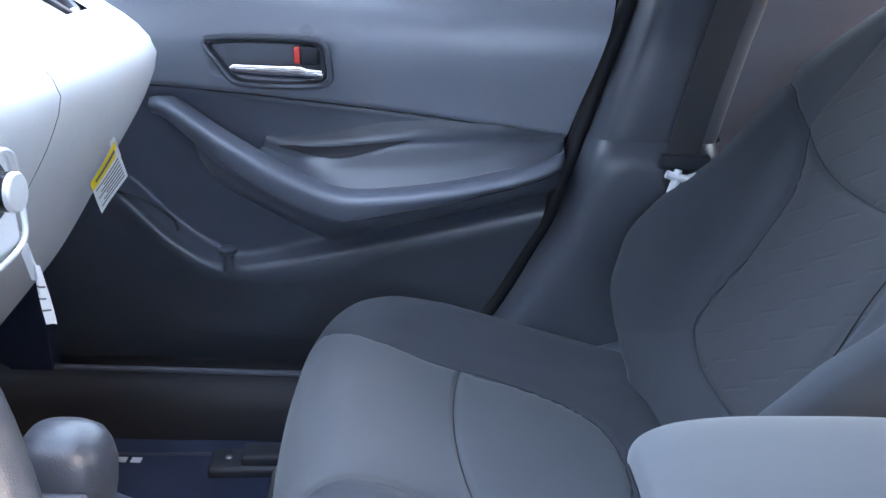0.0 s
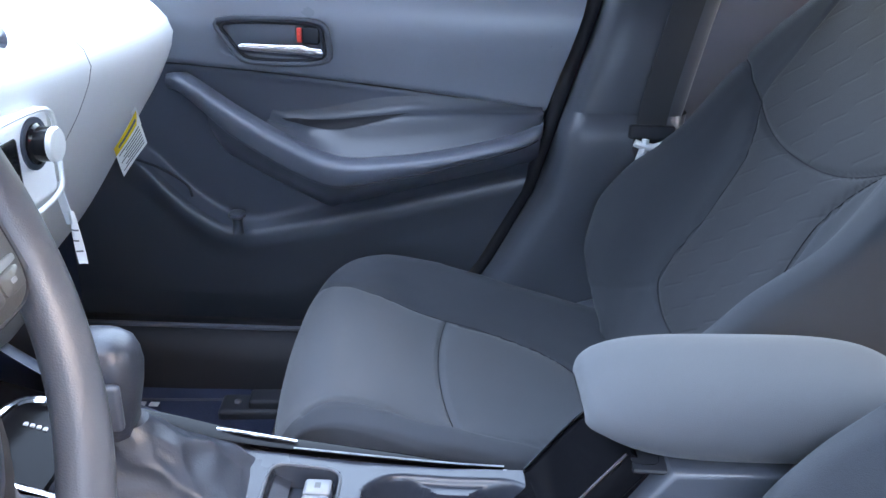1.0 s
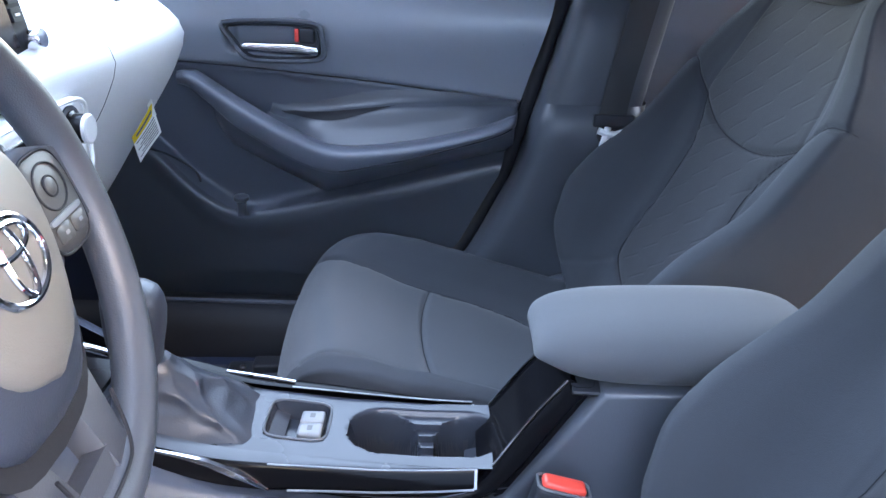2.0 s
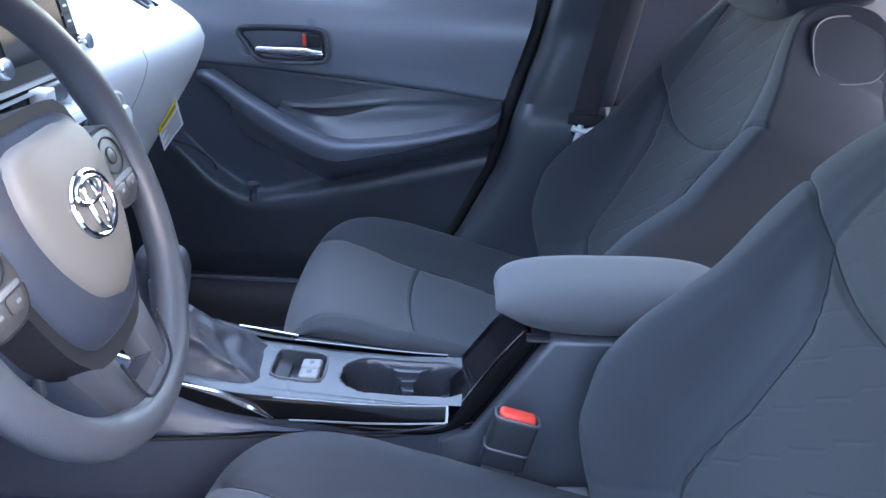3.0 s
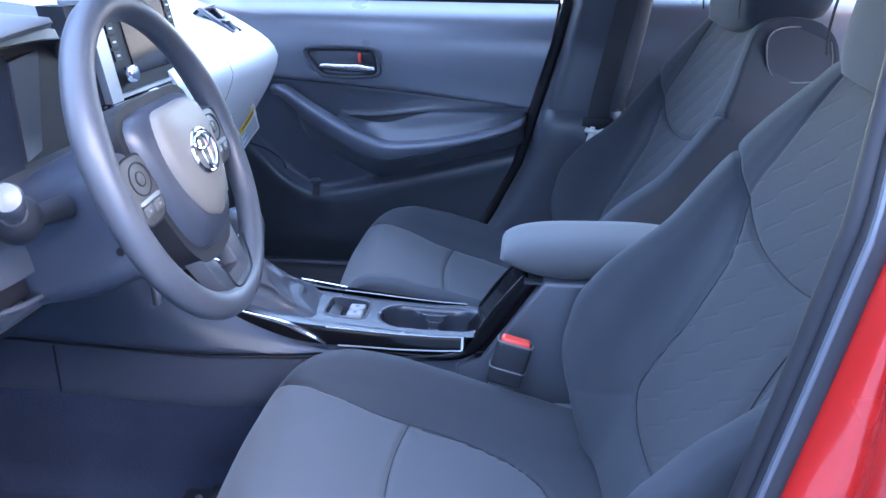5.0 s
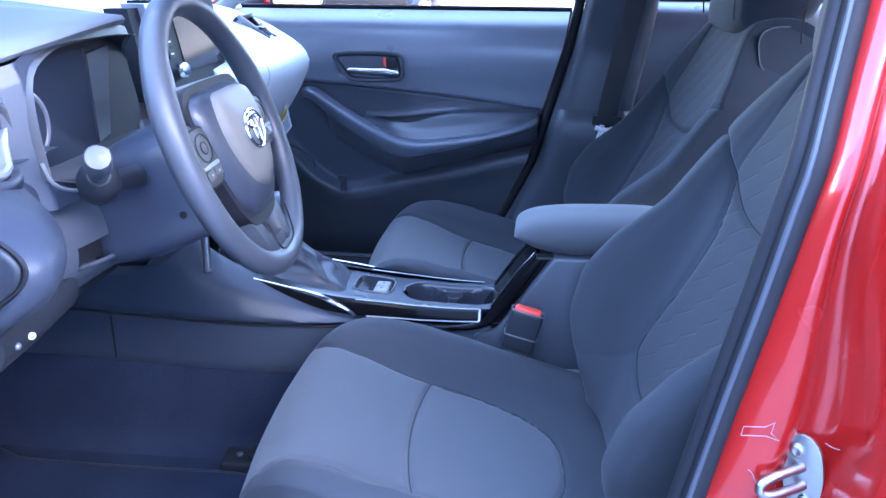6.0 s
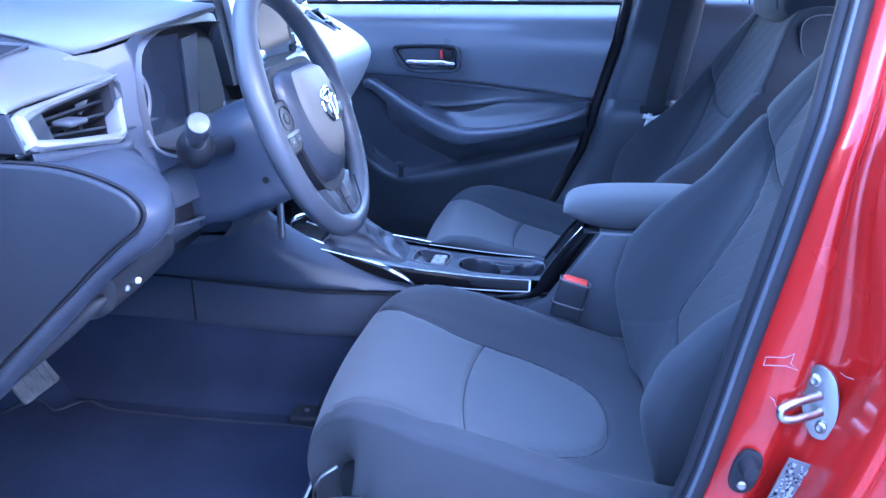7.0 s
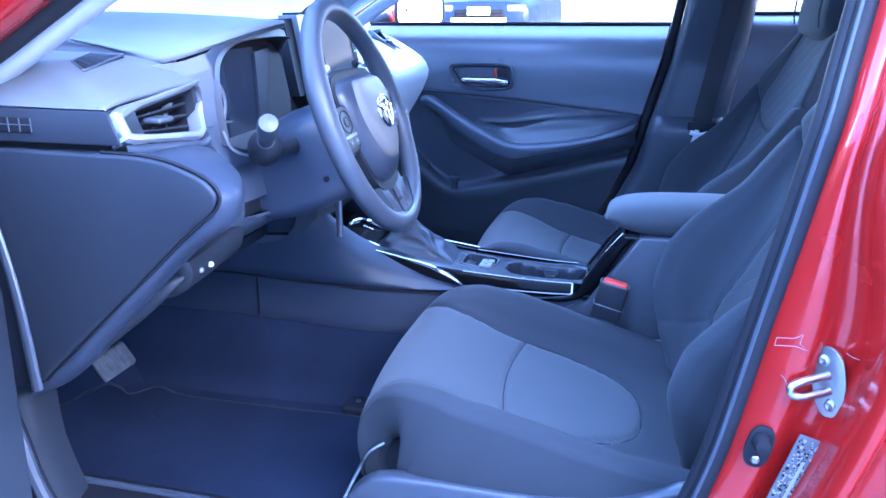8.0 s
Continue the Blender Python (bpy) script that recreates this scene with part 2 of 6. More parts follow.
def prism(outline, axis, a, b, r=0.0, seg=2):
    """A flat outline (two coordinates, in the order x, y, z without the axis) drawn out along an axis from a to b."""
    bm = bmesh.new()
    k = "xyz".index(axis)
    rings = []
    for level in (a, b):
        ring = []
        for p in outline:
            q = list(p)
            q.insert(k, level)
            ring.append(bm.verts.new(q))
        rings.append(ring)
    n = len(outline)
    bm.faces.new(rings[0])
    bm.faces.new(rings[1][::-1])
    for i in range(n):
        j = (i + 1) % n
        bm.faces.new((rings[0][j], rings[0][i], rings[1][i], rings[1][j]))
    bmesh.ops.recalc_face_normals(bm, faces=bm.faces[:])
    if r > 0:
        rim = [e for e in bm.edges if any(len(f.verts) == n and n > 4 for f in e.link_faces)] if n > 4 else bm.edges[:]
        bmesh.ops.bevel(bm, geom=rim, offset=r, segments=seg, profile=0.5, affect="EDGES")
    return bm_out(bm)


def drop_faces(piece, test):
    """A piece without the faces whose middle passes the test."""
    v = np.array(piece[0], float)
    return v, [f for f in piece[1] if not test(*v[list(f)].mean(0))]


def oval(cx, cy, rx, ry, n=32, power=2.0):
    a = np.linspace(0, 2 * np.pi, n, endpoint=False)
    c, s = np.cos(a), np.sin(a)
    return [(cx + rx * np.sign(u) * abs(u) ** (2 / power), cy + ry * np.sign(v) * abs(v) ** (2 / power)) for u, v in zip(c, s)]


def disc_stack(profile, n=32, power=2.0, sx=1.0, sy=1.0):
    """Rings of (radius, height) about z, as a lathe or a squarish one."""
    return loft([[(x, y, h) for x, y in oval(0, 0, r * sx, r * sy, n, power)] for r, h in profile])


def part(name, piece, material, parent=None, label="", smooth=True, uv=None, angle=35, normals=None):
    """One mesh object under a thing or a part."""
    me = bpy.data.meshes.new(name)
    me.from_pydata([tuple(map(float, p)) for p in piece[0]], [], piece[1])
    bm = bmesh.new()
    bm.from_mesh(me)
    if uv is None:
        bmesh.ops.recalc_face_normals(bm, faces=bm.faces[:])
    bm.to_mesh(me)
    bm.free()
    if uv is not None:
        layer = me.uv_layers.new(name="UVMap")
        flat = np.array(uv, float)[[lp.vertex_index for lp in me.loops]]
        layer.data.foreach_set("uv", flat.ravel())
    if smooth:
        me.shade_smooth()
        me.set_sharp_from_angle(angle=radians(angle))
    if normals is not None:
        me.normals_split_custom_set_from_vertices([tuple(map(float, q)) for q in normals])
    me.materials.append(M[material])
    ob = new(name, me)
    if parent:
        ob.parent = parent
    if label:
        tagged(ob, label)
    return ob


def thing(name, label, category, group="", kind="", at=(0, 0, 0)):
    ob = new(name)
    ob.location = at
    ob.empty_display_size = 0.05
    return tagged(ob, label, category, group, kind)


def solid(name, piece, material, label, category, group="", kind="", **kw):
    return tagged(part(name, piece, material, None, **kw), label, category, group, kind)


def lerp(x, xs, ys):
    return np.interp(x, xs, ys)


MID = 0.02          # middle of the car across
FLOOR = 0.245       # top of the cabin floor


# ---- seats ----
def groove(ls, vs, lines, depth=0.0055, width=0.0042):
    """How far the seams press a surface in, at places (l, v)."""
    q = np.stack([ls, vs], -1)
    best = np.full(ls.shape, 1.0)
    for line in lines:
        p = np.array(line, float)
        for a, b in zip(p[:-1], p[1:]):
            ab = b - a
            t = np.clip(((q - a) @ ab) / (ab @ ab + 1e-12), 0, 1)
            best = np.minimum(best, np.linalg.norm(q - (a + t[..., None] * ab), axis=-1))
    return depth * np.exp(-(best / width) ** 2) + 0.5 * depth * np.exp(-(best / (4 * width)) ** 2)


HALF = crom([(0, -0.06, 0), (0.3, -0.04, 0), (0.55, 0.03, 0), (0.66, 0.2, 0), (0.78, 0.72, 0), (0.88, 1.0, 0), (0.945, 0.95, 0.0), (0.984, 0.76, 0.0), (0.993, 0.55, 0.05), (1.0, 0.0, 0.4), (0.985, 0, 0.75), (0.95, 0, 1.0)], 104)


def pad(spine, n, widths, bolster, depth, side, lines, soft=()):
    """An upholstered pad: a bolstered cross-section carried along a spine. Gives the grid, and each point's run along the spine and place across."""
    sp = crom(spine, n)
    tan = np.gradient(sp, axis=0)
    tan /= np.linalg.norm(tan, axis=1)[:, None]
    nor = side * np.stack([tan[:, 1], -tan[:, 0]], 1)
    run = np.r_[0, np.cumsum(np.linalg.norm(np.diff(sp, axis=0), axis=1))]
    prof = np.vstack([HALF[:0:-1] * (-1, 1, 1), HALF])
    w = np.interp(run, *zip(*widths))
    bo = np.interp(run, *zip(*bolster))
    de = np.interp(run, *zip(*depth))
    for arr in (w, bo, de):
        k = np.ones(9) / 9
        arr[:] = np.convolve(np.pad(arr, 4, mode="edge"), k, "valid")
    v = w[:, None] * prof[None, :, 0]
    off = bo[:, None] * prof[None, :, 1] - de[:, None] * prof[None, :, 2]
    ls = np.repeat(run[:, None], len(prof), 1)
    off = off - groove(ls, v, lines) - groove(ls, v, soft, 0.0022, 0.0035)
    g = np.stack([sp[:, 0, None] + nor[:, 0, None] * off, v, sp[:, 1, None] + nor[:, 1, None] * off], -1)
    if side > 0:
        # the cushion's front is rounded in plan
        g[..., 0] += 0.018 * np.clip(np.abs(v) / 0.2, 0, 1.2) ** 2.4 * np.clip((ls - 0.42) / 0.14, 0, 1)
    return g, ls, v


def split(g, ls, vs, tests):
    """The sheet cut into pieces by tests on (run, across); the last piece is the rest."""
    verts, faces = sheet(g)
    nor = np.cross(np.gradient(g, axis=0), np.gradient(g, axis=1)).reshape(-1, 3)
    nor /= np.linalg.norm(nor, axis=1)[:, None] + 1e-12
    l, v = ls.ravel(), vs.ravel()
    groups = [[] for _ in range(len(tests) + 1)]
    for f in faces:
        i = list(f)
        cl, cv = l[i].mean(), v[i].mean()
        groups[next((k for k, t in enumerate(tests) if t(cl, cv)), len(tests))].append(f)
    out = []
    for fs in groups:
        used = sorted({i for f in fs for i in f})
        at = {i: k for k, i in enumerate(used)}
        out.append(((verts[used], [tuple(at[i] for i in f) for f in fs]), np.stack([v[used], l[used]], 1), nor[used]))
    return out


def seam_lines(g, ls, vs, lines, seat, lift, side):
    """Dark lines laid along a pad's seams, standing in for the shade in their grooves."""
    run = ls[:, 0]
    mid = g.shape[1] // 2
    lo, hi = int(mid * 0.12), g.shape[1] - int(mid * 0.12)
    for line in lines:
        q = crom([(a, b, 0.0) for a, b in line], 40)[:, :2] if len(line) > 2 else np.linspace(line[0], line[-1], 30)
        pts = []
        for l, v in q:
            i = min(max(np.searchsorted(run, l) - 1, 0), len(run) - 2)
            f = (l - run[i]) / (run[i + 1] - run[i])
            a, b = ([np.interp(v, vs[k][lo:hi], g[k][lo:hi, c]) for c in range(3)] for k in (i, i + 1))
            pts.append(np.array(a) * (1 - f) + np.array(b) * f + np.array(lift))
        part("seam", tube(pts, 0.0007, 6), "seam_shade", seat)


SEAT_TURN = 3.6  # degrees
CUSHION = [(0.37, 0.395), (0.25, 0.412), (0.12, 0.438), (0.02, 0.468), (-0.055, 0.501), (-0.11, 0.511), (-0.155, 0.490), (-0.180, 0.445), (-0.182, 0.39), (-0.162, 0.325)]
BACK = [(0.325, 0.42), (0.355, 0.50), (0.40, 0.60), (0.45, 0.70), (0.497, 0.80), (0.535, 0.88), (0.565, 0.95), (0.584, 0.985), (0.61, 0.999), (0.65, 1.003), (0.69, 0.994), (0.718, 0.968), (0.733, 0.925)]


def front_seat(label, y, out):
    """A bucket seat; out is -1 or 1, the side of its door."""
    turn, hub = radians(SEAT_TURN), 0.20
    seat = thing("front_seat", label, "car seat", "front seats", at=(hub * (1 - math.cos(turn)), y - hub * math.sin(turn), 0))
    seat.rotation_euler = (0, 0, turn)
    edge = 0.150
    bow = lambda v: 0.338 - 0.017 * (v / edge) ** 2
    rim_l, rim_v = [0.108, 0.112, 0.122, 0.140, 0.165, 0.20, 0.25, 0.36, 0.46, 0.50, 0.53], [0.0, 0.045, 0.075, 0.098, 0.117, 0.133, 0.146, edge, 0.152, 0.160, 0.172]
    lines = [[(bow(v), v) for v in np.linspace(-edge, edge, 15)]]
    for s in (-1, 1):
        lines += [[(l, v * s) for l, v in zip(rim_l, rim_v)]]
    g, ls, vs = pad(CUSHION, 210, [(0, 0.235), (0.15, 0.252), (0.40, 0.256), (0.47, 0.238), (0.53, 0.212), (0.6, 0.192), (0.75, 0.18)],
                    [(0, 0.03), (0.13, 0.042), (0.27, 0.055), (0.36, 0.054), (0.44, 0.034), (0.50, 0.013), (0.55, 0.003), (0.8, 0.0)], [(0, 0.05), (0.2, 0.055), (0.4, 0.10), (0.47, 0.115), (0.54, 0.10), (0.6, 0.06), (0.66, 0.04), (0.75, 0.03)], 1, lines)
    cut = lambda l: np.interp(l, rim_l, rim_v)
    pieces = split(g, ls, vs, [lambda l, v: 0.108 < l < bow(v) and abs(v) < cut(l), lambda l, v: bow(v) <= l and abs(v) < cut(l)])
    for (piece, uv, nor), nm, mt, lb in zip(pieces, ("cushion_rear_panel", "cushion_front_panel", "cushion_bolster"), ("fabric_insert", "fabric_insert", "fabric"), ("grey woven seat panel", "grey woven front seat panel", "")):
        part(nm, piece, mt, seat, lb, uv=uv, angle=180, normals=nor)
    seam_lines(g, ls, vs, lines, seat, (0.0, 0.0, 0.0004), 1)
    # backrest
    side_l, side_v = [0.094, 0.097, 0.109, 0.127, 0.165, 0.25, 0.345, 0.39, 0.428], [0.0, 0.060, 0.098, 0.126, 0.131, 0.119, 0.117, 0.138, 0.168]
    top_l, top_v = [0.428, 0.47, 0.53, 0.61], [0.168, 0.164, 0.148, 0.118]
    cutb = lambda l: np.interp(l, side_l + top_l[1:], side_v + top_v[1:])
    dip = lambda v: 0.389 + 0.039 * (abs(v) / 0.168) ** 2.4
    lines = [[(dip(v), v) for v in np.linspace(-0.168, 0.168, 25)]]
    soft = []
    for s in (-1, 1):
        lines += [[(l, v * s) for l, v in zip(side_l, side_v)], [(0.428, 0.168 * s), (0.438, 0.184 * s), (0.451, 0.203 * s), (0.466, 0.222 * s), (0.474, 0.262 * s)]]
        soft += [[(0.118, 0.130 * s), (0.098, 0.150 * s), (0.072, 0.172 * s), (0.05, 0.20 * s)], [(l, v * s) for l, v in zip(top_l, top_v)]]
    g, ls, vs = pad(BACK, 220, [(0, 0.18), (0.05, 0.21), (0.1, 0.236), (0.2, 0.262), (0.32, 0.266), (0.42, 0.264), (0.48, 0.256), (0.53, 0.226), (0.57, 0.19), (0.61, 0.156), (0.66, 0.140), (0.75, 0.138), (0.80, 0.136)],
                    [(0, 0.015), (0.05, 0.055), (0.11, 0.096), (0.18, 0.108), (0.25, 0.090), (0.34, 0.048), (0.45, 0.026), (0.55, 0.016), (0.65, 0.006), (0.8, 0.0)],
                    [(0, 0.08), (0.2, 0.11), (0.5, 0.165), (0.60, 0.155), (0.66, 0.10), (0.72, 0.05), (0.8, 0.02)], -1, lines, soft)
    pieces = split(g, ls, vs, [lambda l, v: 0.094 < l < dip(v) and abs(v) < cutb(l), lambda l, v: dip(v) <= l < 0.61 and abs(v) < cutb(l)])
    for (piece, uv, nor), nm, mt, lb in zip(pieces, ("backrest_lower_panel", "backrest_upper_panel", "backrest_bolster"), ("quilt", "quilt", "fabric"), ("grey seat panel with slanted embossed stitches", "grey upper seat panel with embossed stitches", "")):
        part(nm, piece, mt, seat, lb, uv=uv, angle=180, normals=nor)
    seam_lines(g, ls, vs, lines, seat, (-0.0004, 0.0, 0.0002), -1)
    sides = g.reshape(-1, 3)
    mid_rows = np.linspace(0, 1, 14)[:, None]
    back = np.array([a * (1 - mid_rows) + b * mid_rows + np.array((0.02, 0, -0.008)) * (np.sin(np.pi * mid_rows)) ** 0.5 for a, b in zip(g[:, 0], g[:, -1])])
    part("back_panel", sheet(back), "fabric", seat, angle=80)

    def on_side(x, z, s):
        """How far out the backrest's side stands at a place seen from the side."""
        q = sides[sides[:, 1] * s > 0.08]
        near = np.argsort((q[:, 0] - x) ** 2 + (q[:, 2] - z) ** 2)[:6]
        return abs(q[near, 1]).max()

    # shell behind the backrest
    rings = []
    for l in np.linspace(0.02, 0.98, 14):
        x, z = crom(BACK, 60)[int(l * 46)]
        w = np.interp(l, [0, 0.3, 0.6, 0.8, 1.0], [0.2, 0.23, 0.22, 0.15, 0.11])
        rings.append([(x + 0.06, -w, z), (x + 0.125, -w * 0.9, z - 0.04), (x + 0.135, 0, z - 0.045), (x + 0.125, w * 0.9, z - 0.04), (x + 0.06, w, z), (x + 0.03, 0, z)])
    part("back_shell", loft([crom(r + r[:1], 30)[:-1] for r in rings]), "fabric", seat, angle=80)
    # head restraint
    rings = []
    for k, u in enumerate(np.linspace(-1, 1, 15)):
        s = max(0.0, 1 - abs(u) ** 3.2) ** (1 / 3.2)
        c = (0.630 + 0.018 * (u + 1), 1.084 + 0.1 * u)
        rings.append([(c[0] + a * (0.62 + 0.38 * s) * 0.096, b * (0.68 + 0.32 * s) * 0.136, c[1] + 0.012 * a) for a, b in oval(0, 0, 1, 1, 36, 3.0)])
    head = part("headrest", loft(rings), "fabric", seat, angle=80)
    for s in (-1, 1):
        seam = [(0.540 + 0.018 * (u + 1) + 0.012 * abs(u) ** 4, s * 0.118, 1.095 + 0.098 * u) for u in np.linspace(-0.95, 0.95, 12)]
        part("piping", tube(seam, 0.0018, 6), "plastic_dark", head)
        part("post", tube([(0.63, s * 0.06, 0.97), (0.64, s * 0.06, 1.05)], 0.006, 10), "chrome", seat)
        patch = oval(0.648, 0.948, 0.062, 0.044, 40, 3.0)
        fit_y = np.linalg.lstsq(np.array([(1, x, z) for x, z in patch[::4]]), np.array([on_side(x, z, s) for x, z in patch[::4]]), rcond=None)[0]
        side_y = lambda x, z: fit_y[0] + fit_y[1] * x + fit_y[2] * z + 0.002
        rim = tube([(x, s * side_y(x, z), z) for x, z in patch], 0.0013, 6, closed=True)
        plate = loft([[(0.655 + (x - 0.655) * k, s * (side_y(0.655 + (x - 0.655) * k, 0.947 + (z - 0.947) * k) + d), 0.947 + (z - 0.947) * k) for x, z in patch] for k, d in ((1.0, -0.020), (0.99, -0.001), (0.6, 0.001), (0.02, 0.002))])
        pp = part("side_patch", plate, "fabric", seat, "rounded fabric patch with raised stitching")
        part("piping", rim, "lip_grey", pp)
    part("hinge_bracket", rbox((0.268, 0.232, 0.405), (0.312, 0.262, 0.432), 0.006), "satin", seat, "pale metal hinge bracket")
    # base
    sh = [(-0.175, 0.285), (-0.17, 0.36), (-0.13, 0.402), (-0.05, 0.408), (0.1, 0.402), (0.22, 0.412), (0.31, 0.44), (0.40, 0.455), (0.42, 0.38), (0.37, 0.30), (0.1, 0.275)]
    shield = part("side_shield", prism(crom(sh + sh[:1], 60)[:-1], "y", out * 0.262, out * 0.232, 0.008, 3), "plastic", seat, "grained plastic side shield")
    lip = crom([(-0.19, 0.335), (-0.1, 0.345), (0.02, 0.335), (0.12, 0.30), (0.3, 0.30)], 30)
    part("height_lever", tube([(x, out * 0.27, z) for x, z in lip[:16]], 0.012, 10, squash=1.5), "plastic", shield)
    part("side_shield", prism([(-0.17, 0.29), (-0.16, 0.36), (0.3, 0.37), (0.36, 0.43), (0.4, 0.36), (0.3, 0.29)], "y", -out * 0.245, -out * 0.225, 0.006), "plastic", seat)
    part("cushion_skirt", rbox((-0.150, -0.170, 0.295), (0.1, 0.170, 0.425), 0.03, 4), "fabric", seat)
    part("seat_pan", rbox((-0.16, -0.22, 0.29), (0.38, 0.22, 0.36), 0.02), "plastic_dark", seat)
    for s in (-1, 1):
        rail = part("rail", rbox((-0.27, s * 0.19 - 0.02, FLOOR), (0.42, s * 0.19 + 0.02, FLOOR + 0.045), 0.006), "plastic_dark", seat)
        part("rail_cover", rbox((-0.32, s * 0.19 - 0.028, FLOOR), (-0.2, s * 0.19 + 0.028, FLOOR + 0.03), 0.008), "plastic_dark", rail)
        part("bolt", place(disc_stack([(0.006, 0), (0.006, 0.004), (0.004, 0.005)], 12), Matrix.Translation((-0.29, s * 0.19, FLOOR + 0.029))), "steel", rail)
    part("adjust_bar", tube(crom([(-0.13, -0.17, 0.29), (-0.21, -0.165, 0.275), (-0.215, -0.13, 0.27), (-0.215, 0.13, 0.27), (-0.21, 0.165, 0.275), (-0.13, 0.17, 0.29)], 40), 0.006, 8), "steel", seat)
    if out < 0:
        part("release_wire", tube(crom([(-0.125, -0.195, 0.425), (-0.148, -0.205, 0.41), (-0.157, -0.205, 0.385), (-0.147, -0.205, 0.358), (-0.12, -0.20, 0.350)], 24), 0.0028, 8), "steel", seat, "bent steel wire loop")
    return seat


front_seat("charcoal fabric front passenger bucket seat with stitched backrest", MID + 0.365, 1)
front_seat("charcoal fabric driver's bucket seat beside the open doorway", MID - 0.365, -1)


# ---- steering wheel ----
def steering_wheel():
    w = thing("steering_wheel", "three-spoke dark grey grained steering wheel on its column", "steering wheel")
    tilt = radians(20)
    turn = radians(4.5)
    n, s_ = np.array((math.cos(tilt) * math.cos(turn), math.cos(tilt) * math.sin(turn), math.sin(tilt))), np.array((-math.sin(turn), math.cos(turn), 0))
    u = np.cross(n, s_)
    c = np.array((-0.2055, -0.346, 0.8825))
    P = lambda a, b, d=0.0: tuple(c + s_ * a + u * b + n * d)
    a = np.linspace(0, 2 * np.pi, 96, endpoint=False)
    grip = 1 + 0.10 * (np.exp(-((a - 0.35) / 0.25) ** 2) + np.exp(-((a - np.pi + 0.35) / 0.25) ** 2))
    v, f = tube([P(0.1777 * math.cos(t), 0.1777 * math.sin(t), 0.004) for t in a], 0.0161 * grip, 20, closed=True)
    part("rim", (v, f), "wheel_skin", w, "grained dark grey rim")
    # hub pad, a shield shape with a raised middle
    def shield(k, d, inside=False):
        if inside:
            pts = [(0, 0.060), (0.045, 0.059), (0.063, 0.052), (0.072, 0.034), (0.072, 0.006), (0.060, -0.030), (0.036, -0.062), (0, -0.076)]
        else:
            pts = [(0, 0.069), (0.060, 0.068), (0.088, 0.062), (0.098, 0.045), (0.095, 0.008), (0.083, -0.040), (0.066, -0.080), (0.042, -0.101), (0, -0.107)]
        ring = crom(pts, 24)
        ring = np.vstack([ring, (ring * (-1, 1))[-2:0:-1]])
        return [P(x * k - 0.005, y * k, d) for x, y in ring]
    # Shade on the pad's outer slopes is put into its darker tone.
    part("hub_pad", loft([shield(1.0, -0.03), shield(1.01, -0.006), shield(0.99, 0.006), shield(0.94, 0.014), shield(0.82, 0.0215), shield(0.6, 0.026), shield(0.05, 0.027)]), "hub_dark", w, "smooth dark grey hub pad")
    # Flush black plate stands in for the shade in the hub gap.
    part("hub_gap_shade", loft([shield(1.13, -0.03), shield(1.13, 0.0045), shield(0.9, 0.0035)]), "rubber", w, "black plate drawn as the shaded gap round the hub pad")
    part("hub_center", loft([shield(1.02, 0.014, True), shield(1.0, 0.0255, True), shield(0.95, 0.0305, True), shield(0.86, 0.0335, True), shield(0.5, 0.039, True), shield(0.03, 0.040, True)]), "hub_warm_lit", w, "raised hub centre toned by warm light, with a chrome badge")
    # badge as plain shapes
    bc = -0.009
    badge = part("badge", tube([P(bc + 0.034 * math.cos(t), 0.0245 * math.sin(t), 0.0405) for t in a[::2]], 0.0026, 8, closed=True), "chrome", w, "plain chrome oval badge")
    part("badge_ring", tube([P(bc + 0.0105 * math.cos(t), -0.001 + 0.0210 * math.sin(t), 0.0415) for t in a[::3]], 0.0022, 8, closed=True), "chrome", badge)
    part("badge_ring", tube([P(bc + 0.0230 * math.cos(t), 0.0105 + 0.0088 * math.sin(t), 0.0415) for t in a[::3]], 0.0022, 8, closed=True), "chrome", badge)
    part("badge_field", loft([[P(bc + x * k, y * k, 0.0396 + 0.0008 * (1 - k)) for x, y in oval(0, 0, 0.033, 0.0235, 32)] for k in (1, 0.02)]), "hub_warm_lit", badge)
    # spokes
    for s in (-1, 1):
        sp = [P(s * x, y, d) for x, y, d in [(0.106, 0.035, 0.0), (0.125, 0.04, 0.006), (0.163, 0.03, 0.010), (0.163, -0.028, 0.010), (0.125, -0.034, 0.006), (0.100, -0.045, 0.0)]]
        back = [tuple(np.array(p) - n * 0.022) for p in sp]
        mid_s = np.mean(np.array(sp), axis=0)
        spoke = part("spoke", loft([back, [tuple(np.array(p) - n * 0.005) for p in sp], [tuple(mid_s + (np.array(p) - mid_s) * 0.93) for p in sp]]), "wheel_skin", w, angle=60)
        part("switch_plate", loft([[P(s * x, y, d) for x, y in oval(0.124, -0.003, 0.033 * k, 0.035 * k, 28, 3.4)] for k, d in ((1, 0.002), (1, 0.009), (0.93, 0.0105), (0.05, 0.011))]), "switch_skin", spoke, "warm grey switch plate")
        part("plate_edge", tube([P(s * x, y, 0.0085) for x, y in oval(0.124, -0.003, 0.0338, 0.0358, 40, 3.4)], 0.0013, 6, closed=True), "rubber", spoke)
        part("switch_bar", loft([[P(s * x, y, d) for x, y in oval(0.124, -0.0135, 0.026 * k, 0.0022, 16, 6)] for k, d in ((1, 0.010), (1, 0.0122), (0.9, 0.0128))]), "satin", spoke, "satin divider bar")
        part("switch_ring", tube([P(s * (0.124 + 0.022 * math.cos(t)), 0.008 + 0.017 * math.sin(t), 0.0112) for t in a[::4]], 0.0009, 8, closed=True), "rubber", spoke)
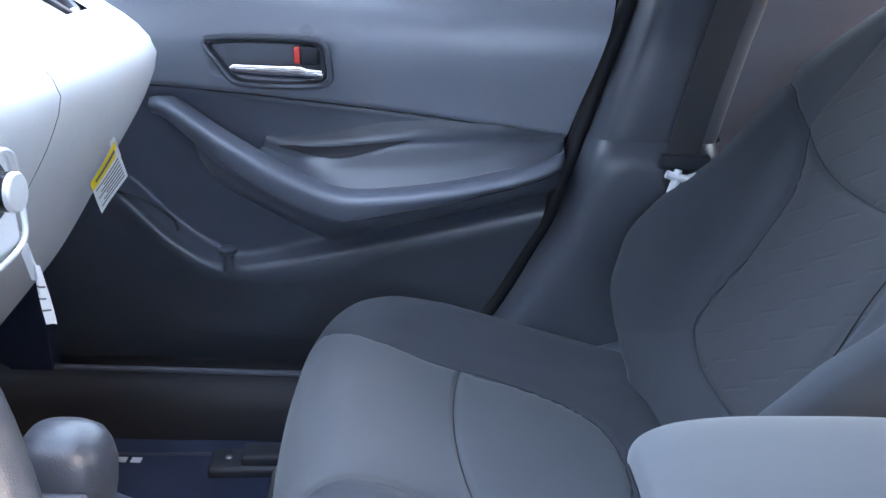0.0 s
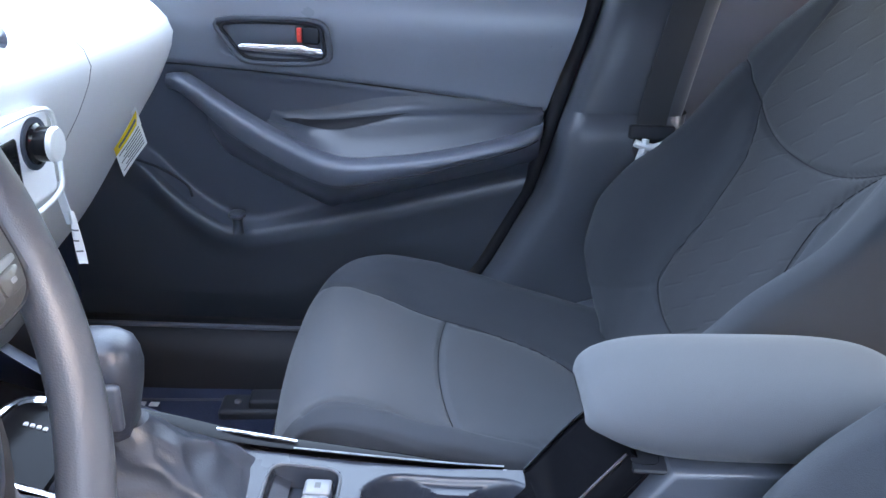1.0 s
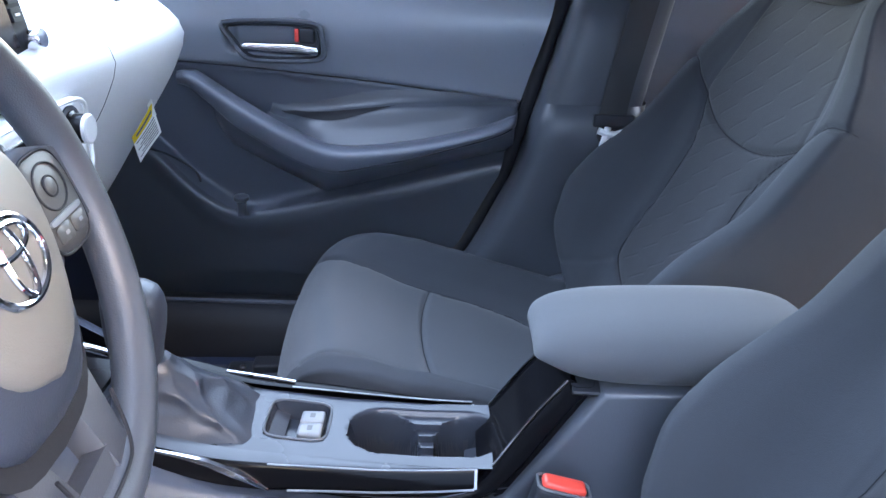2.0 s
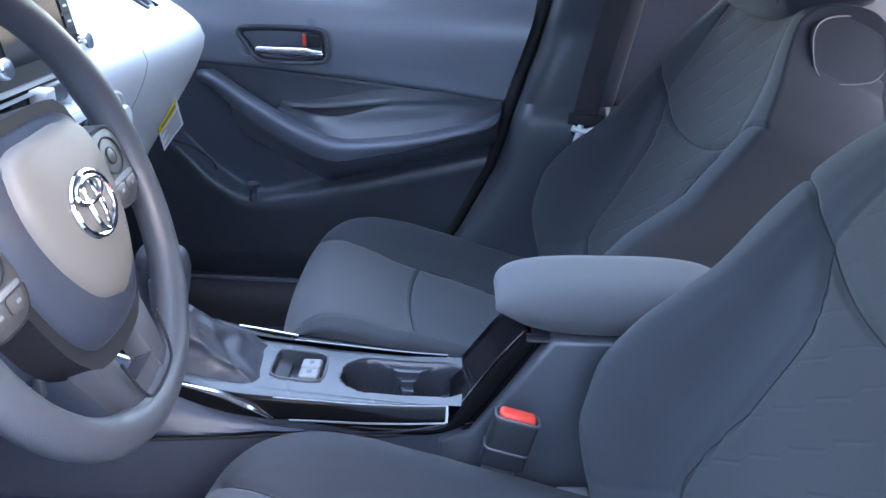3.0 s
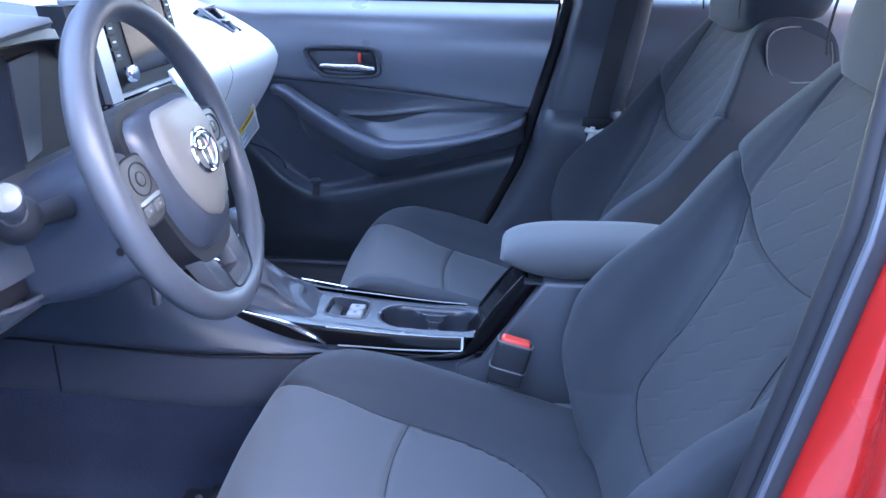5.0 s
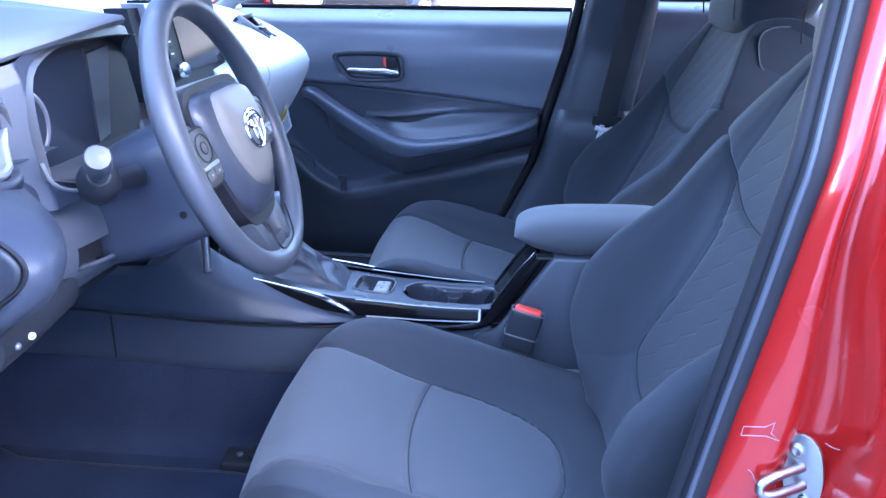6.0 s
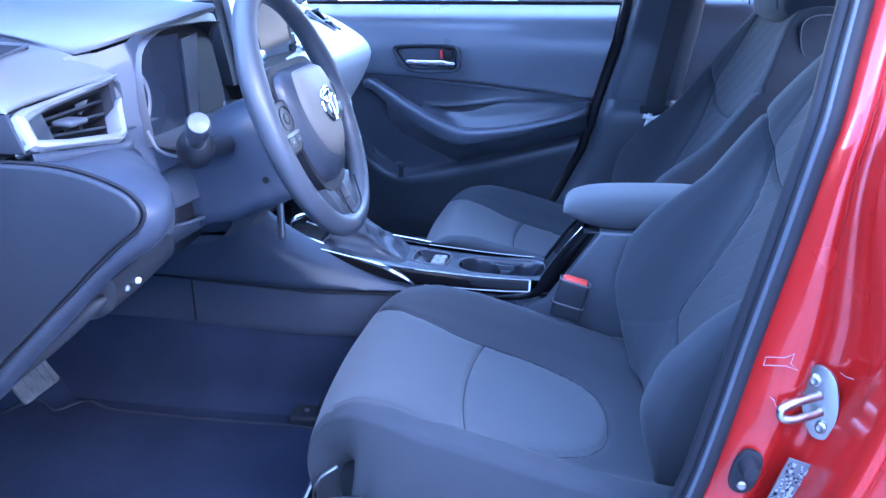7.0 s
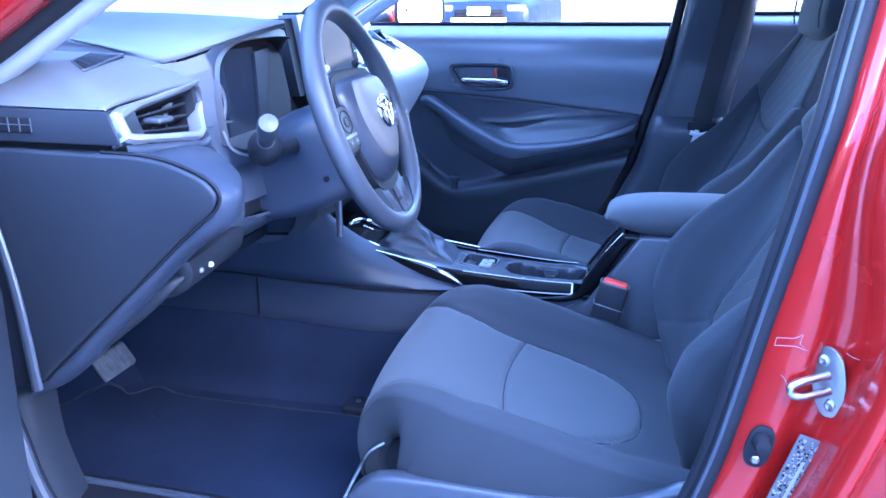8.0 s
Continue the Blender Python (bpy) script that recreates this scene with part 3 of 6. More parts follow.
        part("button_edge", tube([P(s * (0.124 + 0.0088 * math.cos(t)), 0.008 + 0.0073 * math.sin(t), 0.0115) for t in a[::4]], 0.0009, 8, closed=True), "rubber", spoke)
        part("switch_button", loft([[P(s * x, y, d) for x, y in oval(0.124, 0.008, 0.008 * k, 0.0065 * k, 20)] for k, d in ((1, 0.009), (1, 0.0118), (0.8, 0.0125), (0.05, 0.0128))]), "switch_skin", spoke)
        for k in (-1, 1):
            part("switch_button", loft([[P(s * x, y, d) for x, y in oval(0.124 + 0.0130 * k, -0.0235, 0.0118 * q, 0.0065 * q, 20, 5)] for q, d in ((1, 0.009), (1, 0.0118), (0.85, 0.0126), (0.05, 0.0128))]), "switch_skin", spoke)
            part("symbol", loft([[P(s * x, y, d) for x, y in oval(0.124 + 0.0130 * k, -0.0235, 0.003, 0.0014, 8, 6)] for d in (0.0124, 0.0131)]), "button_grey", spoke)
    # lower double spoke
    for s in (-1, 1):
        leg = [P(s * x, y, d) for x, y, d in [(0.036, -0.080, -0.008), (0.084, -0.040, -0.010), (0.064, -0.105, 0.002), (0.046, -0.168, 0.012), (0.020, -0.168, 0.012), (0.024, -0.125, 0.003)]]
        back = [tuple(np.array(p) - n * 0.02) for p in leg]
        mid_l = np.mean(np.array(leg), axis=0)
        part("lower_spoke", loft([back, [tuple(np.array(p) - n * 0.004) for p in leg], [tuple(mid_l + (np.array(p) - mid_l) * np.array(0.93)) for p in leg]]), "wheel_skin", w, angle=60)
    part("spoke_plate", loft([[P(x, y, d) for x, y in ((-0.026, -0.145), (0.026, -0.145), (0.036, -0.168), (-0.036, -0.168))] for d in (-0.008, 0.008)]), "wheel_skin", w, angle=30)
    part("spoke_trim", tube([P(x, y, 0.017) for x, y in crom([(-0.048, -0.118), (-0.039, -0.150), (-0.03, -0.160), (0.03, -0.160), (0.039, -0.150), (0.048, -0.118)], 40)], 0.0015, 6), "rubber", w, "dark trim groove")
    # hub back and column shroud
    part("hub_back", loft([[P(x * k, y * k - 0.005, d) for x, y in oval(0, 0, 0.07, 0.07, 32, 3)] for k, d in ((0.9, -0.055), (1.05, -0.04), (1.0, -0.01))]), "plastic_dark", w)
    return P


WP = steering_wheel()


def steering_column():
    t = thing("steering_column", "black plastic steering column shroud with a control stalk", "steering column")
    rings = []
    for d, k, drop in ((-0.035, 0.93, 0), (-0.042, 1.0, 0), (-0.10, 1.02, -0.002), (-0.14, 1.0, -0.006), (-0.22, 0.8, -0.012)):
        rings.append([WP(x * k, y * k - 0.03 + drop, d) for x, y in oval(0, 0, 0.076, 0.080, 40, 4)])
    part("shroud", loft(rings), "pod_plastic", t, angle=40)
    part("screw_hole", place(disc_stack([(0.005, 0), (0.005, 0.002)], 14), Matrix.Translation(WP(-0.0765, -0.066, -0.070)) @ pose(0, 0, 0, 90, 0, 0)), "rubber", t)
    base, tip = np.array((-0.312, -0.492, 0.850)), np.array((-0.252, -0.588, 0.908))
    way = tip - base
    length = np.linalg.norm(way)
    m = Matrix.Translation(base) @ Vector(way).to_track_quat("Z", "Y").to_matrix().to_4x4()
    part("stalk_root", tube([WP(-0.08, 0.0, -0.10), tuple(base * 0.6 + np.array(WP(-0.08, 0, -0.10)) * 0.4), tuple(base)], [0.014, 0.012, 0.016], 16), "plastic_dark", t)
    part("stalk_boot", place(disc_stack([(0.020, -0.01), (0.024, 0), (0.025, 0.02), (0.023, 0.035), (0.018, 0.045), (0.013, 0.05)], 28), m), "plastic_dark", t)
    part("stalk", place(disc_stack([(0.010, 0.04), (0.012, length * 0.62), (0.014, length * 0.68)], 24), m), "plastic", t)
    part("stalk_end", place(disc_stack([(0.0125, length * 0.68), (0.0145, length * 0.70), (0.0148, length * 0.96), (0.0128, length), (0.002, length + 0.002)], 28), m), "plastic", t)
    base2, tip2 = np.array(WP(0.085, 0.0, -0.075)), np.array(WP(0.21, 0.03, -0.06))
    part("stalk", tube(np.linspace(base2, tip2, 6), [0.012, 0.01, 0.01, 0.012, 0.014, 0.012], 16), "plastic", t)
    hang = (-0.300, -0.245, 0.0)
    part("hanging_tab", rbox((hang[0] - 0.006, hang[1] - 0.004, 0.645), (hang[0] + 0.006, hang[1] + 0.004, 0.735), 0.003), "steel", t, "small steel tab hanging below the column")
    return t


steering_column()


# ---- dashboard ----
def along_y(sections, n_y, n_s, ease=None):
    """A sheet through cross-sections given as (y, [(x, z), ...]) with as many points each."""
    ys = [s[0] for s in sections]
    ctl = np.array([[(p[0], p[1]) for p in s[1]] for s in sections], float)
    rows = np.array([crom([(p[0], y, p[1]) for p in s], n_s) for y, s in zip(ys, ctl)])
    return np.stack([crom(rows[:, j], n_y) for j in range(n_s)], 1)


def thick(grid, shift):
    """A sheet with a second one shifted behind it, joined at the rims."""
    a = sheet(grid)
    nu, nv = grid.shape[:2]
    b = (grid + np.array(shift)).reshape(-1, 3)
    n = nu * nv
    f = list(a[1]) + [tuple(i + n for i in q[::-1]) for q in a[1]]
    rim = [i * nv for i in range(nu)] + [(nu - 1) * nv + j for j in range(1, nv)] + [i * nv + nv - 1 for i in range(nu - 2, -1, -1)] + [j for j in range(nv - 2, 0, -1)]
    for i, j in zip(rim, rim[1:] + rim[:1]):
        f.append((i, j, j + n, i + n))
    return np.vstack([a[0], b]), f


def dashboard():
    d = thing("dashboard", "dark grey moulded dashboard with satin silver vent surrounds", "dashboard")
    # passenger side: top, nose and glovebox face in one sweep
    sec = [(-1.05, 1.045), (-0.75, 1.022), (-0.57, 0.995), (-0.49, 0.968), (-0.432, 0.938), (-0.388, 0.908), (-0.370, 0.878), (-0.386, 0.828), (-0.445, 0.732), (-0.536, 0.592), (-0.587, 0.53), (-0.665, 0.44)]
    shift = lambda dx, dz=0.0: [(x + dx * (1 if i > 2 else 0), z + dz) for i, (x, z) in enumerate(sec)]
    g = along_y([(0.135, shift(-0.035)), (0.30, shift(-0.02)), (0.52, shift(-0.004)), (0.60, shift(0.0)), (0.625, shift(-0.010, -0.002)), (0.638, shift(-0.04, -0.010)), (0.640, shift(-0.08, -0.02))], 60, 60)
    part("passenger_pad", drop_faces(thick(g, (-0.05, 0, -0.03)), lambda x, y, z: 0.49 < y < 0.545 and 0.935 < z < 0.972 and x > -0.52), "dash_sunlit", d, "soft passenger dash pad with sunlight painted into its colour", angle=80)
    k_ = int(np.argmin(np.abs(g[:, 30, 1] - 0.345)))
    part("pad_seam", tube([tuple(p + np.array((0.0006, 0.0, 0.0004))) for p in g[k_, 26:56]], 0.0004, 6), "button_grey", d, "fine seam down the pad")
    # middle: behind and under the screen
    midsec = [(-1.05, 1.045), (-0.75, 1.022), (-0.56, 0.99), (-0.47, 0.955), (-0.455, 0.90), (-0.44, 0.86), (-0.415, 0.82), (-0.40, 0.74), (-0.39, 0.68), (-0.40, 0.64), (-0.44, 0.61), (-0.55, 0.60)]
    part("center_panel", thick(along_y([(-0.13, midsec), (0.135, midsec)], 12, 40), (-0.05, 0, -0.02)), "plastic_soft", d)
    # top shelf with its overhanging brow
    edge = crom([(-0.80, -0.60, 1.010), (-0.66, -0.525, 1.004), (-0.54, -0.520, 0.996), (-0.462, -0.538, 0.989), (-0.430, -0.535, 0.991), (-0.368, -0.478, 1.0135), (-0.350, -0.36, 1.030), (-0.348, -0.325, 1.0325), (-0.360, -0.295, 1.031), (-0.42, -0.245, 1.022), (-0.52, -0.19, 1.01), (-0.66, -0.13, 1.0)], 90)
    shelf = []
    for i, p in enumerate(edge):
        yf = -0.64 + 0.56 * (i / 89) ** 1.2
        far = np.array((-1.05 + 0.36 * (abs(yf - MID) / 0.72) ** 2.5, yf, 1.038 - 0.03 * (abs(yf - MID) / 0.72) ** 3))
        row = [p + np.array((-0.09, 0.02, -0.035)), p + np.array((-0.03, 0.004, -0.013)), p + np.array((-0.004, 0.0, -0.010)), p + np.array((0.0, 0.0, -0.004)), p + np.array((-0.004, 0.001, 0.001))]
        for k in (0.06, 0.15, 0.3, 0.45, 0.6, 0.8, 1.0):
            q = p * (1 - k) + far * k
            q[2] += 0.014 * math.sin(math.pi * k) ** 0.8
            row.append(q)
        shelf.append(row)
    part("top_shelf", sheet(np.array(shelf)), "dash_top_lit", d, "upper dash shelf with an overhanging brow, light in its grey", angle=60)
    # driver's outer pod: sloped top, vented face, rounded body and flat end cap
    tx = [-0.380, -0.41, -0.445, -0.50, -0.54, -0.65, -0.85]
    crease = lambda x: (np.interp(-x, [-q for q in tx], [-0.747, -0.736, -0.722, -0.69, -0.668, -0.63, -0.60]), np.interp(-x, [-q for q in tx], [0.9485, 0.962, 0.975, 0.988, 0.992, 0.995, 1.0]))
    inner_edge = lambda x: (np.interp(-x, [-q for q in tx], [-0.542, -0.540, -0.538, -0.52, -0.51, -0.50, -0.49]), np.interp(-x, [-q for q in tx], [0.957, 0.971, 0.984, 0.989, 0.991, 0.993, 1.0]))
    rows = []
    for x, dz in [(-0.392, -0.012), (-0.383, -0.010), (-0.3785, -0.004)] + [(q, 0.0) for q in np.linspace(-0.380, -0.85, 40)]:
        (yc, zc), (yi, zi) = crease(x), inner_edge(x)
        sec = [(x, -0.735, 0.938 + dz), (x, -0.753, 0.9435 + dz * 0.3), (x, -0.7535 * 0.5 + yc * 0.5, 0.9435 * 0.5 + zc * 0.5 + dz - 0.002), (x, yc - 0.006, zc - 0.003 + dz), (x, yc + 0.012, zc + 0.0025 + dz), (x, yc * 0.5 + yi * 0.5, zc * 0.5 + zi * 0.5 + 0.004 + dz), (x, yi - 0.012, zi + 0.001 + dz), (x, yi, zi - 0.005 + dz), (x - 0.002, yi + 0.008, zi - 0.03 + dz)]
        rows.append(crom(sec, 44))
    rows = np.array(rows)
    for _ in range(2):
        rows[4:-1] = (rows[3:-2] + 2 * rows[4:-1] + rows[5:]) / 4
    part("pod_top", sheet(rows), "dash_top_lit", d, "smooth sloped top of the outer pod", angle=70)
    pod = [(-0.47, 0.888), (-0.42, 0.8885), (-0.37, 0.8895), (-0.325, 0.890), (-0.280, 0.878), (-0.243, 0.848), (-0.252, 0.812), (-0.310, 0.768), (-0.42, 0.665), (-0.53, 0.562), (-0.60, 0.53)]
    def ps(k, inset=0.0, n=90):
        """The pod's side outline, drawn in by an inset; k moves its nose back."""
        line = crom([(x - k * (0.075 if 3 <= i <= 7 else 0.03 if i > 7 else 0.0), z) for i, (x, z) in enumerate(pod)], n)
        tan = np.gradient(line, axis=0)
        tan /= np.linalg.norm(tan, axis=1)[:, None]
        w = np.hanning(13) / np.hanning(13).sum()
        line = line + inset * np.stack([tan[:, 1], -tan[:, 0]], 1)
        if inset > 0.01:
            pad_l = np.vstack([line[:1]] * 6 + [line] + [line[-1:]] * 6)
            line = np.stack([np.convolve(pad_l[:, c], w, "valid") for c in (0, 1)], 1)
        return line
    rim = crom([(-0.395, 0.8915), (-0.345, 0.8905), (-0.310, 0.886), (-0.276, 0.876), (-0.250, 0.863), (-0.238, 0.846), (-0.244, 0.829), (-0.272, 0.806), (-0.305, 0.777), (-0.376, 0.711), (-0.452, 0.642), (-0.53, 0.570)], 90)
    g = []
    for y, k, f in ((-0.735, 0.0, 0.0), (-0.747, 0.0, 0.02), (-0.7505, 0.0, 0.10), (-0.7495, 0.0, 0.30), (-0.745, 0.0, 0.60), (-0.737, 0.0, 0.85), (-0.725, 0.0, 1.0), (-0.69, 0.12, 1.0), (-0.65, 0.42, 1.0), (-0.60, 0.95, 1.0), (-0.54, 1.6, 1.0), (-0.47, 2.0, 1.0)):
        outer = ps(k) + np.array((0.014, -0.004)) * (1 - k / 2)
        g.append([(x, y, z) for x, z in rim * (1 - f) + outer * f])
    g = np.array(g)
    fine = [crom(g[:, j], 60) for j in range(90)]
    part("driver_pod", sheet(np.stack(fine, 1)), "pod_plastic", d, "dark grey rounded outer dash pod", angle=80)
    cap = (rim + np.array((-0.004, -0.001))).tolist() + [(-0.585, 0.55), (-0.592, 0.60), (-0.585, 0.76), (-0.60, 0.8915), (-0.52, 0.8915)]
    part("end_cap", prism(cap, "y", -0.7545, -0.730, 0.006, 3), "plastic_cap", d, "flat grained end cap", angle=50)
    part("cap_groove", tube([(x, -0.7495, z) for x, z in rim], 0.0022, 8), "rubber", d)
    part("upper_end_cap", prism([(-0.90, 0.9005), (-0.362, 0.9005), (-0.372, 0.925), (-0.378, 0.9415), (-0.90, 0.9435)], "y", -0.7535, -0.70, 0.002), "plastic_cap", d, "grained upper end cap")
    part("cap_backing", prism([(-0.90, 0.56), (-0.56, 0.56), (-0.33, 0.76), (-0.33, 0.86), (-0.40, 0.93), (-0.90, 0.93)], "y", -0.738, -0.70), "rubber", d)
    # demister grille on the pod top
    quad = [Vector(p) for p in ((-0.495, -0.656, 0.9895), (-0.520, -0.585, 0.9945), (-0.476, -0.572, 0.9925), (-0.452, -0.688, 0.9805))]
    gn = (quad[1] - quad[0]).cross(quad[3] - quad[0]).normalized()
    gn = gn if gn.z > 0 else -gn
    grille = part("speaker_grille", loft([[p - gn * 0.006 for p in quad], [p + gn * 0.0015 for p in quad]]), "rubber", d, "slatted demister grille")
    part("frame", tube([p + gn * 0.0015 for i in range(4) for p in [quad[i].lerp(quad[(i + 1) % 4], t) for t in (0.04, 0.5, 0.96)]], 0.002, 8, closed=True), "plastic", grille)
    for k in range(7):
        t = 0.09 + 0.82 * k / 6
        a, b = quad[0].lerp(quad[1], t) + gn * 0.002, quad[3].lerp(quad[2], t) + gn * 0.002
        part("slat", tube([a, a.lerp(b, 0.5), b], 0.0011, 6), "plastic_dark", grille)
    # side demister outlet
    out = part("side_outlet", rbox((-0.548, -0.7555, 0.912), (-0.484, -0.75, 0.932), 0.002), "rubber", d, "small slatted side outlet")
    for k in range(4):
        part("slat", rbox((-0.535 + 0.0165 * k, -0.757, 0.913), (-0.5335 + 0.0165 * k, -0.755, 0.931), 0.0005, 1), "plastic", out)
    part("slat", rbox((-0.547, -0.757, 0.9215), (-0.485, -0.755, 0.923), 0.0005, 1), "plastic", out)

    def vent(corners, depth, name_label, flip=1, rim_w=0.014):
        """An air vent: a satin frame, a dark recess, slats and a tab. Corners: top left, top right, bottom right, bottom left."""
        c = [Vector(p) for p in corners]
        v = part("air_vent", ([], []), "plastic_dark", d, name_label)
        n = (c[1] - c[0]).cross(c[3] - c[0]).normalized() * flip
        mid_p = sum(c, Vector()) / 4
        ring_o, ring_i = [], []
        inner = []
        for i in range(4):
            e1, e2 = (c[i - 1] - c[i]).normalized(), (c[(i + 1) % 4] - c[i]).normalized()
            inner.append(c[i] + (e1 + e2) * rim_w / max(0.3, e1.cross(e2).length))
        for ring, cc in ((ring_o, c), (ring_i, inner)):
            for i in range(4):
                ring += [cc[i].lerp(cc[(i + 1) % 4], t) for t in (0.03, 0.3, 0.7, 0.97)]
        # the surround is swept round rounded corners and stays open at the top right
        way = []
        for k_, (q0, q1) in enumerate(((1, 0), (0, 3), (3, 2), (2, 1))):
            ends = (0.0, 0.93) if k_ == 0 else (0.10, 0.60) if k_ == 3 else (0.09, 0.92)
            way += [c[q0].lerp(c[q1], f) for f in np.linspace(*ends, 9)]
        way = [Vector(p) for p in crom(way, 90)]
        rows_v = []
        for k_, p in enumerate(way):
            tan = (way[min(k_ + 1, 89)] - way[max(k_ - 1, 0)]).normalized()
            inw = n.cross(tan)
            inw = (inw if inw.dot(mid_p - p) > 0 else -inw).normalized()
            wd = rim_w * np.interp(k_, [0, 4, 30, 38, 48, 58, 70, 84, 89], [0.35, 0.75, 0.9, 1.5, 1.35, 1.0, 1.1, 1.0, 0.3])
            rows_v.append([p - n * 0.02, p + n * 0.002, p + n * 0.006 + inw * wd * 0.18, p + n * 0.0075 + inw * wd * 0.5, p + n * 0.005 + inw * wd * 0.85, p + inw * wd, p - n * 0.016 + inw * wd])
        part("surround", sheet(np.array(rows_v)), "satin", v, "satin silver surround", angle=35)
        part("inner_lip", loft([[p - n * 0.02 for p in ring_o], [p - n * 0.001 for p in ring_o], [p * 0.3 + q * 0.7 - n * 0.002 for p, q in zip(ring_o, ring_i)], [p - n * 0.015 for p in ring_i]], caps=False), "plastic_dark", v, angle=30)
        part("duct", loft([[p - n * 0.014 for p in ring_i], [p - n * depth for p in ring_i]], caps=False), "rubber", v)
        part("recess", ([p - n * depth for p in ring_i], [tuple(range(16))]), "rubber", v)
        ci = [p + (mid_p - p) * 0.04 for p in inner]
        for t in (0.22, 0.5, 0.78):
            a, b = ci[0].lerp(ci[3], t) - n * 0.012, ci[1].lerp(ci[2], t) - n * 0.012
            part("slat", loft([[a, b, b - n * 0.022, a - n * 0.022], [p + Vector((0, 0, 0.003)) for p in (a, b, b - n * 0.022, a - n * 0.022)]]), "plastic_dark", v)
        for t in (0.2, 0.4, 0.6, 0.8):
            a, b = ci[0].lerp(ci[1], t) - n * 0.03, ci[3].lerp(ci[2], t) - n * 0.03
            w = (ci[1] - ci[0]).normalized() * 0.002
            part("vane", loft([[a, b, b - n * 0.02, a - n * 0.02], [p + w for p in (a, b, b - n * 0.02, a - n * 0.02)]]), "plastic_dark", v)
        mid = ci[0].lerp(ci[3], 0.52).lerp(ci[1].lerp(ci[2], 0.52), 0.42)
        part("tab", rbox(tuple(mid - Vector((0.010, 0.016, 0.003))), tuple(mid + Vector((0.016, 0.016, 0.004))), 0.003), "plastic", v)
        return v

    vent([(-0.376, -0.748, 0.942), (-0.385, -0.545, 0.956), (-0.3345, -0.613, 0.888), (-0.3555, -0.7515, 0.9035)], 0.05, "driver's air vent in a satin silver surround", -1, 0.010)
    part("vent_sill", thick(np.array([[(x + dx, y, z + dz) for dx, dz in ((-0.012, 0.001), (-0.001, -0.002), (0.001, -0.008), (-0.002, -0.020))] for x, y, z in crom([(-0.3575, -0.7485, 0.9030), (-0.346, -0.685, 0.8960), (-0.3345, -0.613, 0.888), (-0.352, -0.57, 0.888)], 24)]), (-0.01, 0.006, -0.004)), "pod_plastic", d, "dark sill under the vent", angle=60)
    vent([(-0.500, 0.472, 0.984), (-0.495, 0.558, 0.986), (-0.438, 0.545, 0.929), (-0.440, 0.522, 0.926)], 0.04, "passenger's air vent in a satin silver surround", -1, 0.010)
    # instrument binnacle
    b = part("instrument_binnacle", ([], []), "plastic", d, "hooded instrument binnacle with a dark display")
    hole = crom([(-0.520, 0.862), (-0.518, 0.93), (-0.506, 0.975), (-0.465, 0.998), (-0.36, 1.006), (-0.25, 1.0), (-0.205, 0.975), (-0.195, 0.93), (-0.20, 0.862), (-0.30, 0.84), (-0.44, 0.84), (-0.520, 0.862)], 61)[:-1]
    hole = np.array([(y if y < -0.30 else -0.30 + (y + 0.30) * 1.30, z) for y, z in hole])
    cy, cz = -0.35, 0.92
    lean = lambda z: -0.350 - 0.12 * (z - 0.84)
    back = lambda y: -0.80 * max(0.0, y + 0.255)
    ring = lambda k, dx: [(lean(z) + dx + back(y), cy + (y - cy) * k, cz + (z - cz) * k) for y, z in hole]
    inside = lambda y, z: sum(((hole[i][1] > z) != (hole[i - 1][1] > z)) and (y < (hole[i - 1][0] - hole[i][0]) * (z - hole[i][1]) / (hole[i - 1][1] - hole[i][1]) + hole[i][0]) for i in range(60)) % 2
    brow = lambda y: np.interp(y, [-0.60, -0.545, -0.478, -0.36, -0.28, -0.19, -0.13], [0.978, 0.984, 1.006, 1.022, 1.020, 1.0, 0.985])
    face_g = np.array([[(lean(z) - 0.006 + back(y) - 0.75 * max(0, -y - 0.515) - 0.25 * max(0.0, z - brow(y) + 0.02), y, z) for z in np.linspace(0.825, brow(y), 80)] for y in np.linspace(-0.60, -0.13, 150)])
    part("fascia", drop_faces(sheet(face_g), lambda x, y, z: inside(y, z) or y > -0.225), "pod_plastic", b, "smooth dark fascia round the display", angle=80)
    part("fascia_end", drop_faces(sheet(face_g), lambda x, y, z: inside(y, z) or y <= -0.225), "plastic_dark", b, "dark end of the fascia beside the screen", angle=80)
    part("lip", loft([ring(1.011, -0.010), ring(1.0095, 0.000), ring(1.007, 0.002), ring(1.003, 0.001), ring(0.998, -0.005)], caps=False), "lip_grey", b, "pale bevelled lip", angle=60)
    part("hood_wall", loft([ring(0.998, -0.005), ring(0.985, -0.03), ring(0.975, -0.065)], caps=False), "plastic_dark", b, angle=60)
    deep = lambda y, z: lean(z) - 0.052 + 0.10 * (z - 0.92) + (-0.25 * (y + 0.318) if y > -0.318 else 0.0)
    part("display", loft([[(deep(y0, z0) + q, y0, z0) for y0, z0 in ((-0.512, 0.855), (-0.316, 0.852), (-0.316, 0.990), (-0.47, 0.990), (-0.512, 0.955))] for q in (-0.004, 0.0)]), "cluster", b, "unlit dark instrument display", smooth=False)
    # Lighter tone imitates doorway light on the folded side pane.
    part("side_display", loft([[(deep(y0, z0) + q, y0, z0) for y0, z0 in ((-0.316, 0.862), (-0.185, 0.866), (-0.180, 0.965), (-0.215, 0.984), (-0.316, 0.982))] for q in (-0.004, 0.004)]), "hub_dark", b, "blank grey side field of the display", smooth=False)
